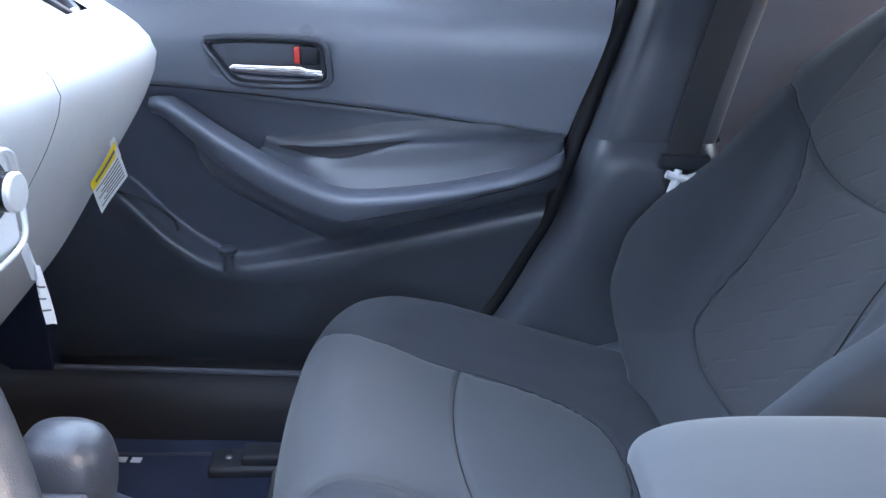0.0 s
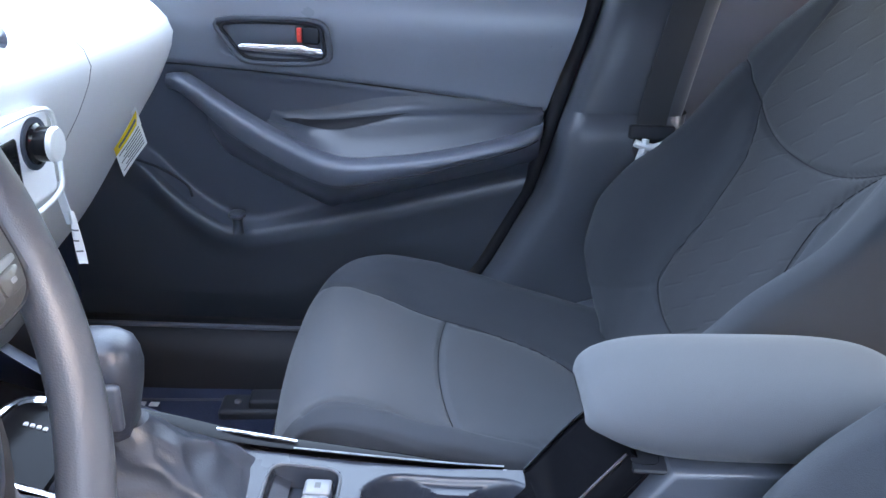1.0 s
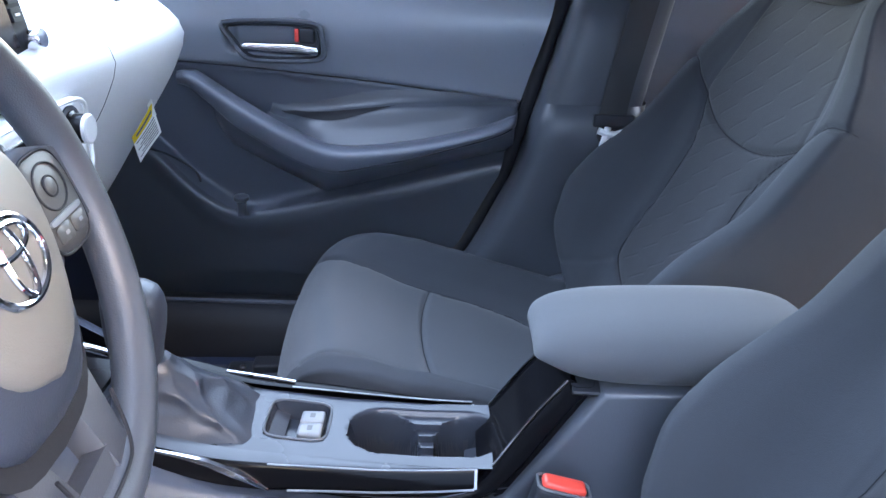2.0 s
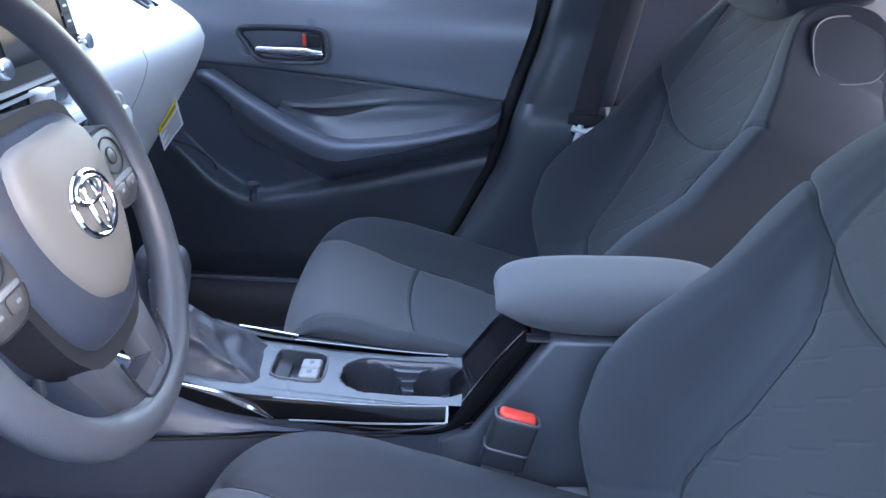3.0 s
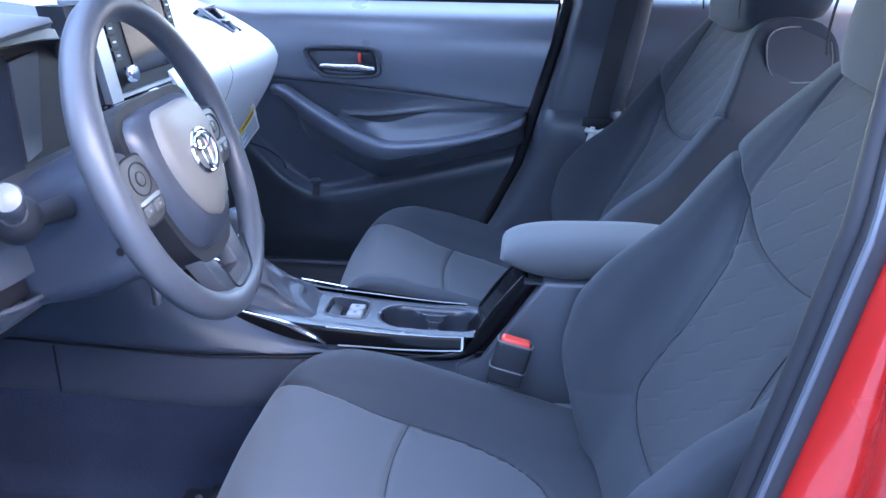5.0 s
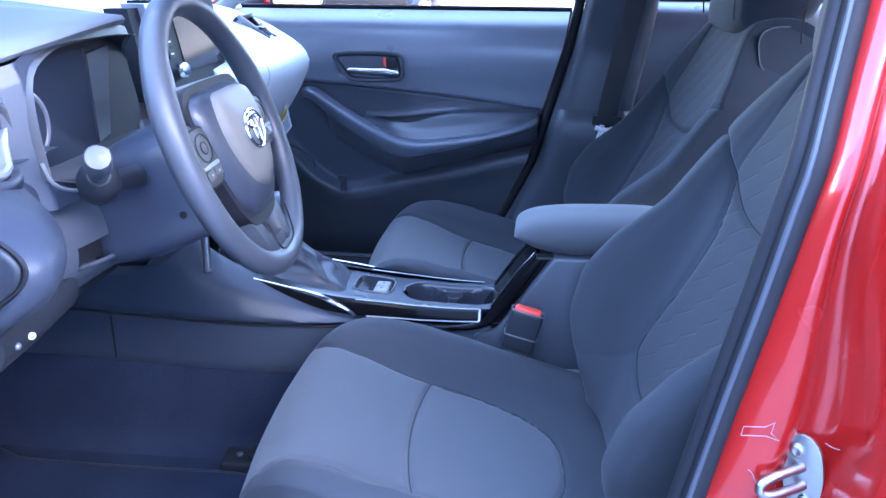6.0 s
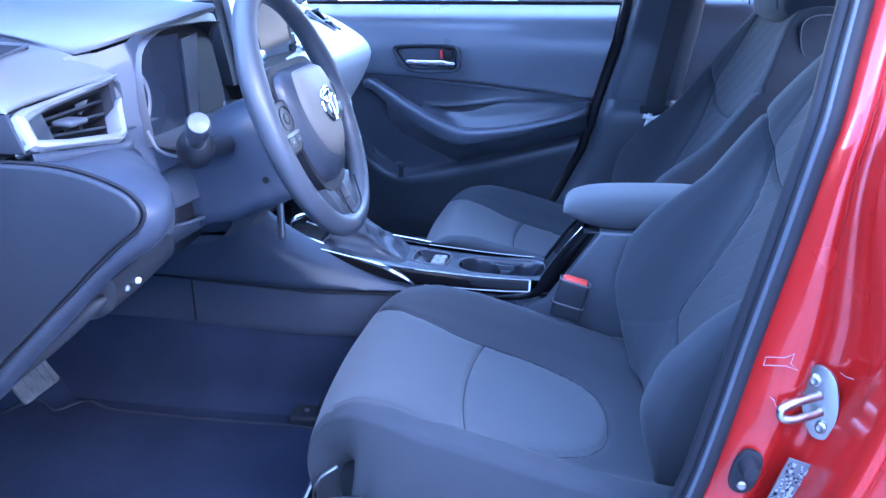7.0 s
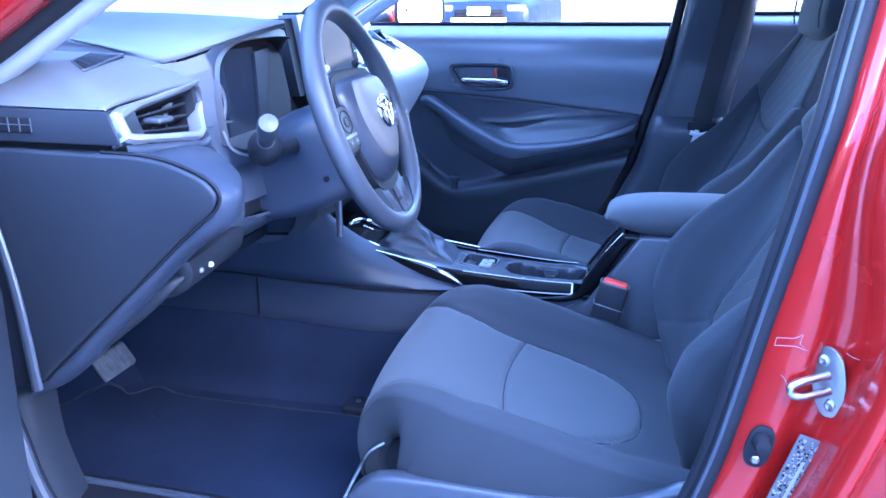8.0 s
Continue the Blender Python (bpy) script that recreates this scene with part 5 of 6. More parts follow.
def armrest():
    rings = []
    for u in np.sin(np.linspace(-1, 1, 34) * np.pi / 2) * 0.9995:
        x = 0.320 + 0.155 * u
        k = (1 - abs(u) ** 3.4) ** (1 / 2.6)
        top = 0.648 + 0.044 * k ** 0.8 + 0.005 * u * k
        low = 0.648 - 0.028 * k - 0.002
        ring = []
        for a, b in oval(0, 0, 1, 1, 48, 2.9):
            taper = 1.0 if b > 0 else 1.0 - 0.14 * abs(b)
            ring.append((x + 0.03 * max(0.0, -b) * (u < 0) * abs(u), 0.027 + a * 0.081 * (0.45 + 0.55 * k) * taper, (top + low) / 2 + b * (top - low) / 2 + 0.0))
        rings.append(ring)
    t = thing("armrest", "padded charcoal fabric armrest lid on the console", "armrest")
    part("pad", loft(rings), "fabric_arm", t, angle=70)
    part("lid_base", loft([[(x, 0.027 + a * 0.070, z + b * 0.004) for a, b in oval(0, 0, 1, 1, 24, 4)] for x, z in ((0.205, 0.6205), (0.23, 0.620), (0.5, 0.6215))]), "plastic_dark", t)
    return t


M["fabric_arm"] = surface("padded charcoal armrest cloth", (0.066, 0.070, 0.078), 0.85, grain=1200, bump=0.25, vary=0.1, cloud=14, sheen=0.12, spec=0.25)
armrest()


def buckle(x, y, z, lean):
    b = thing("belt_buckle", "seat belt buckle with a red release button", "seat belt", at=(x, y, z))
    b.rotation_euler = (0, radians(lean), 0)
    part("housing", rbox((-0.028, -0.013, -0.075), (0.028, 0.013, 0.0), 0.006), "plastic_dark", b)
    part("release_button", rbox((-0.023, -0.010, -0.008), (0.023, 0.009, 0.007), 0.005), "red_plastic", b, "red release button")
    part("rim", tube([(p, q, 0.0) for p, q in oval(0, 0, 0.0275, 0.0125, 28, 5)], 0.0018, 6, closed=True), "lip_grey", b)
    part("collar", tube([(p, q, -0.046) for p, q in oval(0, 0, 0.0285, 0.0135, 28, 5)], 0.0016, 6, closed=True), "lip_grey", b)
    part("stalk", rbox((-0.02, -0.008, -0.2), (0.02, 0.008, -0.07), 0.004), "plastic", b)
    return b


buckle(0.196, -0.092, 0.542, 14)


# ---- passenger door ----
def passenger_door():
    d = thing("passenger_door", "closed black plastic passenger door trim with armrest", "car door")
    px, pz = zip(*crom([(-0.80, 0.72), (-0.56, 0.70), (-0.483, 0.646), (-0.404, 0.566), (-0.327, 0.523), (-0.237, 0.536), (-0.111, 0.570), (0.177, 0.648), (0.26, 0.67)], 120))
    xs, zs = np.linspace(-0.80, 0.275, 200), np.linspace(0.30, 0.985, 170)
    X, Z = np.meshgrid(xs, zs, indexing="ij")
    base = np.interp(zs, [0.30, 0.34, 0.42, 0.55, 0.66, 0.74, 0.775, 0.80, 0.84, 0.88, 0.92, 0.95, 0.97, 0.985], [0.776, 0.770, 0.760, 0.750, 0.748, 0.747, 0.743, 0.737, 0.722, 0.715, 0.722, 0.742, 0.772, 0.845])
    base = np.convolve(np.pad(base, 9, mode="edge"), np.hanning(19) / np.hanning(19).sum(), "valid")
    Y = np.repeat(base[None], len(xs), 0)
    line = np.interp(xs, px, pz)[:, None]
    Y -= 0.034 * (1 / (1 + np.exp((Z - line) / 0.0032))) * np.interp(Z, [0.30, 0.38, 0.5], [0.2, 0.7, 1.0])
    Y -= 0.007 * np.exp(-((Z - line + 0.030) / 0.028) ** 2)
    seam = np.interp(xs, [-0.8, -0.425, -0.288, -0.14, -0.041, 0.08, 0.201, 0.28], [0.812, 0.803, 0.794, 0.781, 0.771, 0.757, 0.741, 0.73])[:, None]
    Y += 0.006 * np.exp(-((Z - seam) / 0.0035) ** 2) + 0.010 / (1 + np.exp((Z - seam) / 0.004)) * np.exp(-np.maximum(0, seam - Z) / 0.05)
    # handle recess
    hx, hz = (-0.247, 0.851)
    q = (np.abs((X - hx) / 0.083) ** 5 + np.abs((Z - hz - 0.0) / 0.028) ** 5) ** 0.2
    Y += 0.028 / (1 + np.exp((q - 1) / 0.03))
    # the rear edge runs along the pillar
    rear = lambda z: np.interp(z, [0.30, 0.40, 0.473, 0.613, 0.715, 0.81, 0.908, 0.985], [0.00, 0.055, 0.10, 0.168, 0.195, 0.22, 0.247, 0.262])
    seam_z = lambda x: float(np.interp(x, xs, seam[:, 0]))
    pocket_z = lambda x: float(np.interp(x, px, pz)) - 0.004

    def skin_y(x, z):
        i = int(np.clip(np.searchsorted(xs, x) - 1, 0, len(xs) - 2))
        f = (x - xs[i]) / (xs[i + 1] - xs[i])
        return float(np.interp(z, zs, Y[i] * (1 - f) + Y[i + 1] * f))

    def band(lo, hi, n):
        """The door's inner skin between two lines given as heights over x."""
        rows_b = []
        for u in np.linspace(0, 1, 200):
            row = []
            for t in np.linspace(0, 1, n):
                x = -0.80 + 1.0 * u
                for _ in range(4):
                    z = lo(x) * (1 - t) + hi(x) * t
                    x = -0.80 + (rear(z) + 0.80) * u
                row.append((x, skin_y(x, z), z))
            rows_b.append(row)
        return sheet(np.array(rows_b))
    # Tones step darker downward to imitate light falling off.
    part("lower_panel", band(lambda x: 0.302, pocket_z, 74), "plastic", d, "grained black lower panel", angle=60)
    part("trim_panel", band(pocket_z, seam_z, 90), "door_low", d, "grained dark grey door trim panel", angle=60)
    part("upper_panel", band(seam_z, lambda x: 0.985, 80), "door_upper_lit", d, "soft upper panel with caught light in its colour", angle=60)
    line_y = [float(np.interp(z, zs, col)) for z, col in zip(seam[:, 0], Y)]
    part("panel_seam", tube([(x, y - 0.0004, z) for x, y, z in list(zip(xs, line_y, seam[:, 0]))[40:186:3]], 0.0015, 8), "rubber", d, "dark seam between the door panels")
    # pull bar that runs on into the armrest front
    bar = crom([(-0.432, 0.732, 0.769), (-0.402, 0.702, 0.774), (-0.31, 0.672, 0.727), (-0.22, 0.660, 0.680), (-0.143, 0.655, 0.652), (-0.056, 0.655, 0.655), (0.067, 0.658, 0.676), (0.165, 0.664, 0.704), (0.190, 0.69, 0.712), (0.198, 0.735, 0.715)], 80)
    rows = []
    for i, (x, y, z) in enumerate(bar):
        e = min(1.0, i / 6 + 0.15, (79 - i) / 8 + 0.1)
        hgt = np.interp(x, [-0.44, -0.38, -0.32, -0.2, -0.14, -0.06, 0.076, 0.2], [0.018, 0.030, 0.044, 0.047, 0.043, 0.031, 0.020, 0.017])
        ty, tz = y - 0.010, z + 0.013
        deep = 0.036 * e + 0.012
        rows.append([(x, ty + deep, tz + 0.004 - 0.01 * (1 - e)), (x, ty + 0.4 * deep, tz + 0.006), (x, ty + 0.008, tz + 0.003), (x, ty + 0.002, tz - 0.002), (x, ty + 0.001, tz - 0.008), (x, ty + 0.004, tz - hgt * 0.6), (x, ty + 0.010, tz - hgt * 0.92), (x, ty + 0.018, tz - hgt), (x, ty + deep + 0.012, tz - hgt * 0.96)])
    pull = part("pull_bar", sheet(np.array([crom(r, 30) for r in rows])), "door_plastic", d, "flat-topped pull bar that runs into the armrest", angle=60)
    for end in (rows[0], rows[-1]):
        part("bar_end", ([p for p in end], [tuple(range(9))]), "door_plastic", pull)
    part("seam", tube([(r[6][0], r[6][1] - 0.006, r[6][2] + 0.004) for r in rows[38:74]], 0.0012, 6), "rubber", pull)
    pads = []
    for r in [q for q in rows[:78] if q[0][0] > -0.268]:
        x, y, z = r[0]
        bk = np.interp(x, [-0.27, -0.24, -0.20, -0.149, -0.031, 0.2], [0.720, 0.709, 0.707, 0.713, 0.731, 0.743])
        up = np.interp(x, [-0.27, -0.22, -0.10, 0.08, 0.14], [0.004, 0.022, 0.024, 0.012, 0.002])
        pads.append(crom([(x, y - 0.004, z - 0.001), (x, y * 0.55 + 0.728 * 0.45, z * 0.6 + bk * 0.4 + 0.002), (x, 0.726, bk), (x, 0.741, bk + 0.2 * up + 0.003), (x, 0.7485, bk + 0.6 * up + 0.005), (x, 0.752, bk + up + 0.010)], 24))
    pads = np.array(pads)
    part("armrest_pad", sheet(pads), "plastic", d, "smooth door armrest", angle=80)
    # the pull cup's shade, a thin dark lens laid over the armrest
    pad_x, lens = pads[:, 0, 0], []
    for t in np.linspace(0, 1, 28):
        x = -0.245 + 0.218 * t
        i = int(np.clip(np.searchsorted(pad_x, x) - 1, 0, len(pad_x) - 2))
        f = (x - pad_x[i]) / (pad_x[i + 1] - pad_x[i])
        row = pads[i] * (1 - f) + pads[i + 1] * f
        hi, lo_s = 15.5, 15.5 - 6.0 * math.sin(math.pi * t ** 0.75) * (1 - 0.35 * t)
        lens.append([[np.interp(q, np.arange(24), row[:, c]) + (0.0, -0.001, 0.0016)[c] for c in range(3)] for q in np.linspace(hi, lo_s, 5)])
    part("pull_cup_shade", sheet(np.array(lens)), "rubber", d, "dark sheet for the shade in the pull cup")
    low = []
    for i, r in enumerate(rows[10:76]):
        x, y, z = r[7]
        zb = min(z - 0.004, np.interp(x, [-0.38, -0.344, -0.251, -0.16], [0.705, 0.652, 0.600, 0.556]) if x < -0.16 else np.interp(x, px, pz) + 0.002)
        low.append([(x, y + 0.003, z + 0.003), (x, y * 0.66 + 0.743 * 0.34 - 0.004, z * 0.66 + zb * 0.34), (x, y * 0.3 + 0.743 * 0.7 - 0.004, z * 0.3 + zb * 0.7), (x, 0.745, zb), (x, 0.749, zb - 0.003)])
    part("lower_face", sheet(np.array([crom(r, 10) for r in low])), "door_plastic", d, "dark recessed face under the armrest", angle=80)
    part("pocket_flap", tube(crom([(-0.50, 0.704, 0.650), (-0.45, 0.702, 0.634), (-0.413, 0.700, 0.613), (-0.401, 0.700, 0.600), (-0.397, 0.700, 0.585)], 24), 0.0022, 8), "plastic_dark", d)
    # handle
    h = part("handle_bezel", ([], []), "plastic_dark", d, "recessed inner door handle with chrome lever")
    bez = crom([(-0.333, 0.880), (-0.30, 0.8835), (-0.18, 0.8825), (-0.163, 0.876), (-0.157, 0.850), (-0.156, 0.826), (-0.168, 0.819), (-0.29, 0.8175), (-0.302, 0.824), (-0.325, 0.855), (-0.337, 0.873), (-0.333, 0.880)], 61)[:-1]
    part("bezel_ring", tube([(x, 0.706, z) for x, z in bez], 0.0045, 10, closed=True), "plastic", h)
    part("bezel_ring", tube([(-0.247 + (x + 0.247) * 0.90, 0.707, 0.851 + (z - 0.851) * 0.84) for x, z in bez], 0.003, 8, closed=True), "plastic_dark", h)
    part("lever", loft([[(x, 0.702 + 0.006 * math.cos((x + 0.23) * 20) + b * 0.006, 0.836 + tilt + c * hh) for b, c in oval(0, 0, 1, 1, 20, 2.6)] for x, hh, tilt in ((-0.300, 0.004, 0.004), (-0.295, 0.008, 0.003), (-0.24, 0.0095, 0.0), (-0.20, 0.0105, 0.0), (-0.188, 0.0085, -0.002), (-0.168, 0.0075, -0.002), (-0.166, 0.003, -0.002))]), "chrome", h, "chrome pull lever")
    lock = part("lock_tab", rbox((-0.200, 0.703, 0.847), (-0.172, 0.715, 0.874), 0.004), "plastic_dark", h)
    part("lock_flag", rbox((-0.207, 0.700, 0.850), (-0.199, 0.710, 0.873), 0.002), "red_plastic", lock, "red lock flag")
    part("peg", loft([[(-0.322 + a * r, 0.700 + b * r, z) for a, b in oval(0, 0, 1, 1, 16)] for r, z in ((0.010, 0.520), (0.0085, 0.54), (0.009, 0.548), (0.015, 0.552), (0.015, 0.558), (0.010, 0.561))]), "plastic", d, "small pocket peg")
    # outer skin, belt seal and glass
    skin = np.array([[(x, y, z) for y, z in crom([(0.865, 0.985), (0.895, 0.90), (0.905, 0.75), (0.895, 0.55), (0.87, 0.36), (0.84, 0.30)], 16)] for x in np.linspace(-0.82, 0.29, 12)])
    part("outer_skin", thick(skin, (0, -0.012, 0)), "red_paint", d, "glossy red outer skin")
    part("belt_seal", tube([(x, 0.850, 0.986) for x in np.linspace(-0.62, 0.268, 8)], 0.010, 10), "rubber", d, "black rubber window seal")
    part("belt_bright", tube([(x, 0.866, 0.984) for x in np.linspace(-0.62, 0.268, 8)], 0.006, 8), "chrome", d)
    win = [(-0.62, 0.985), (0.27, 0.985), (0.33, 1.30), (-0.10, 1.31), (-0.30, 1.24)]
    w = part("window_pane", ([(x, 0.868 - (z - 0.985) * 0.42, z) for x, z in win], [(0, 1, 2, 3, 4)]), "glass", d, "clear door glass")
    w.visible_shadow = False
    return d


passenger_door()


def door_mirror():
    m = thing("door_mirror", "red door mirror with a black rim outside the passenger window", "mirror", at=(-0.535, 0.985, 1.025))
    shell = [[(x, y * k, z * k) for y, z in oval(0, 0, 0.095, 0.062, 32, 3.2)] for x, k in ((0.045, 0.97), (0.04, 1.0), (0.0, 1.0), (-0.05, 0.85), (-0.085, 0.55), (-0.10, 0.1))]
    part("housing", loft(shell), "red_paint", m, "glossy red housing")
    part("rim", tube([(0.046, y, z) for y, z in oval(0, 0, 0.091, 0.058, 40, 3.2)], 0.006, 8, closed=True), "plastic_dark", m)
    part("mirror_glass", loft([[(0.047 + 0.002 * k, y * k, z * k) for y, z in oval(0, 0, 0.088, 0.055, 32, 3.2)] for k in (1, 0.02)]), "mirror", m)
    part("foot", tube([(0.0, -0.07, -0.02), (-0.04, -0.13, -0.045)], 0.025, 16), "plastic_dark", m)
    m.rotation_euler = (0, 0, radians(-38))


door_mirror()


# ---- pillars, belts, body ----
PILLAR_Z = [0.28, 0.40, 0.473, 0.613, 0.715, 0.81, 0.908, 0.985, 1.15, 1.32]
PILLAR_X = [0.00, 0.065, 0.11, 0.178, 0.206, 0.231, 0.258, 0.273, 0.300, 0.335]


def pillar_trim():
    p = thing("pillar_trim", "black plastic pillar trim behind the passenger door", "pillar", kind="structure")
    for lo, hi, y0, nm in ((0.28, 0.755, 0.668, "lower_trim"), (0.75, 1.32, 0.691, "upper_trim")):
        rows = []
        for z in np.linspace(lo, hi, 24):
            xf = np.interp(z, PILLAR_Z, PILLAR_X) + 0.016
            w = np.interp(z, [0.28, 0.5, 0.74, 1.3], [0.34, 0.26, 0.20, 0.15])
            yy = y0 - (z - 0.9) * (0.25 if z > 0.9 else 0.0)
            sh = 0.02 * math.exp(-((hi - z) / 0.012)) if nm == "lower_trim" else 0.0
            rows.append([(xf, yy + 0.075, z), (xf + 0.003, yy + 0.045, z), (xf + 0.014, yy + 0.012 + sh * 0.6, z), (xf + 0.03, yy + 0.003 + sh, z), (xf + w * 0.5, yy + sh, z), (xf + w - 0.02, yy + 0.004 + sh, z), (xf + w, yy + 0.05, z), (xf + w, yy + 0.09, z)])
        part(nm, sheet(np.array([crom(r, 24) for r in rows])), "plastic", p, angle=50)
    z = np.linspace(0.30, 1.32, 50)
    xf = np.interp(z, PILLAR_Z, PILLAR_X)
    part("door_seal", tube(crom(list(zip(xf + 0.004, np.interp(z, [0.3, 0.9, 1.32], [0.735, 0.745, 0.66]), z)), 60), 0.0125, 12), "rubber", p, "black rubber door seal")
    part("outer_skin", thick(np.array([[(np.interp(q, PILLAR_Z, PILLAR_X) + dx, 0.84 - max(0, q - 0.98) * 0.42, q) for dx in (0.0, 0.2)] for q in np.linspace(0.28, 1.32, 10)]), (0, -0.02, 0)), "plastic_dark", p)
    return p


pillar_trim()


def seat_belt():
    b = thing("seat_belt", "black webbing seat belt with a steel latch plate", "seat belt")
    path = crom([(0.435, 0.620, 1.24), (0.412, 0.645, 1.05), (0.385, 0.668, 0.88), (0.362, 0.668, 0.73), (0.372, 0.668, 0.55), (0.40, 0.675, 0.38)], 40)
    g = np.array([[(x - 0.024, y, z), (x - 0.012, y - 0.0015, z), (x + 0.012, y - 0.0015, z), (x + 0.024, y, z)] for x, y, z in path])
    part("webbing", thick(g, (0, 0.0014, 0)), "webbing", b)
    loop = part("latch_plate", rbox((0.326, 0.648, 0.726), (0.398, 0.660, 0.748), 0.003), "plastic_dark", b)
    tongue = join(tube([(0.351, 0.642, 0.728), (0.349, 0.641, 0.712), (0.345, 0.641, 0.696), (0.342, 0.642, 0.680)], [0.006, 0.007, 0.007, 0.006], 8), tube([(0.334, 0.641, 0.722), (0.349, 0.640, 0.717), (0.364, 0.639, 0.716), (0.384, 0.640, 0.722)], 0.0062, 8))
    part("tongue", tongue, "white_steel", loop, "bright steel tongue")
    part("anchor_guide", rbox((0.40, 0.605, 1.22), (0.47, 0.63, 1.26), 0.008), "plastic", b)
    return b


seat_belt()


def rear_door():
    d = thing("rear_door", "black rear passenger door trim with its window", "car door")
    zs = np.linspace(0.30, 1.015, 60)
    y = np.interp(zs, [0.30, 0.5, 0.74, 0.80, 0.88, 0.95, 0.98, 1.0, 1.015], [0.74, 0.75, 0.755, 0.74, 0.73, 0.738, 0.755, 0.78, 0.84])
    g = np.array([[(x, yy - 0.05 * math.exp(-((z - 0.66) / 0.05) ** 2), z) for yy, z in zip(y, zs)] for x in np.linspace(0.42, 1.25, 30)])
    part("trim_panel", sheet(g), "door_plastic", d)
    skin = np.array([[(x, yy, z) for yy, z in crom([(0.865, 0.985), (0.895, 0.90), (0.905, 0.75), (0.895, 0.55), (0.87, 0.36), (0.84, 0.30)], 16)] for x in np.linspace(0.295, 1.25, 12)])
    part("outer_skin", thick(skin, (0, -0.012, 0)), "red_paint", d, "glossy red outer skin")
    part("belt_seal", tube([(x, 0.845, 1.014) for x in np.linspace(0.45, 1.25, 8)], 0.010, 10), "rubber", d)
    w = part("window_pane", ([(x, 0.868 - (z - 0.985) * 0.42, z) for x, z in [(0.45, 0.985), (1.25, 0.985), (1.15, 1.28), (0.50, 1.30)]], [(0, 1, 2, 3)]), "glass", d)
    w.visible_shadow = False


rear_door()


def driver_jamb():
    """The red door jamb behind the driver's doorway, with its seal and fittings."""
    j = thing("door_jamb", "glossy red painted door jamb behind the driver's doorway", "door frame", kind="structure")
    zs = np.linspace(0.22, 1.34, 60)
    xe = np.interp(zs, [0.22, 0.30, 0.40, 0.505, 0.60, 0.72, 0.835, 0.957, 1.024, 1.34], [0.155, 0.24, 0.305, 0.344, 0.366, 0.386, 0.411, 0.431, 0.448, 0.51])
    xe = np.convolve(np.pad(xe, 4, mode="edge"), np.ones(9) / 9, "valid")
    tum = np.where(zs > 0.95, (zs - 0.95) * 0.40, 0)
    rows = []
    ridge = np.interp(zs, [0.22, 0.5, 0.6, 0.69, 0.75, 0.85, 0.94, 1.05, 1.34], [0.07, 0.085, 0.094, 0.105, 0.10, 0.058, 0.044, 0.05, 0.06])
    ridge = np.convolve(np.pad(ridge, 3, mode="edge"), np.ones(7) / 7, "valid")
    for x, z, t, r in zip(xe, zs, tum, ridge):
        sec = [(-0.010, 0.655), (0.0, 0.688), (0.006, 0.699), (r * 0.28, 0.708), (r * 0.42, 0.711), (r * 0.52, 0.707), (r * 0.66, 0.697), (r * 0.86, 0.700), (r * 0.95, 0.725), (r * 0.98, 0.755), (r + 0.003, 0.775), (r + 0.012, 0.782), (r + 0.024, 0.775), (r + 0.032, 0.752), (r + 0.045, 0.742), (r + 0.075, 0.750), (r + 0.105, 0.785), (r + 0.13, 0.82), (r + 0.16, 0.83), (r + 0.24, 0.832)]
        rows.append(crom([(x + dx, -y + t, z) for dx, y in sec], 70))
    part("jamb_panel", sheet(np.array(rows)), "red_paint", j, "glossy red metal", angle=80)
    part("door_seal", tube([(x - 0.004, -0.689 + t, z) for x, z, t in zip(xe, zs, tum)], 0.0112, 14), "rubber", j, "black ribbed rubber door seal")
    part("seal_rib", tube([(x - 0.010, -0.6965 + t, z) for x, z, t in zip(xe, zs, tum)], 0.0032, 8), "plastic", j)
    part("seal_lip", tube([(x - 0.016, -0.680 + t, z) for x, z, t in zip(xe, zs, tum)], 0.008, 12), "rubber", j)
    trim = np.array([[(x - 0.018, -0.684 + t, z), (x - 0.021, -0.674 + t, z), (x - 0.008, -0.650 + t, z), (x + 0.04, -0.622 + t, z), (x + 0.2, -0.615 + t, z)] for x, z, t in zip(xe, zs, tum)])
    part("inner_trim", sheet(trim), "plastic_dark", j, "black inner pillar trim")
    return j


driver_jamb()


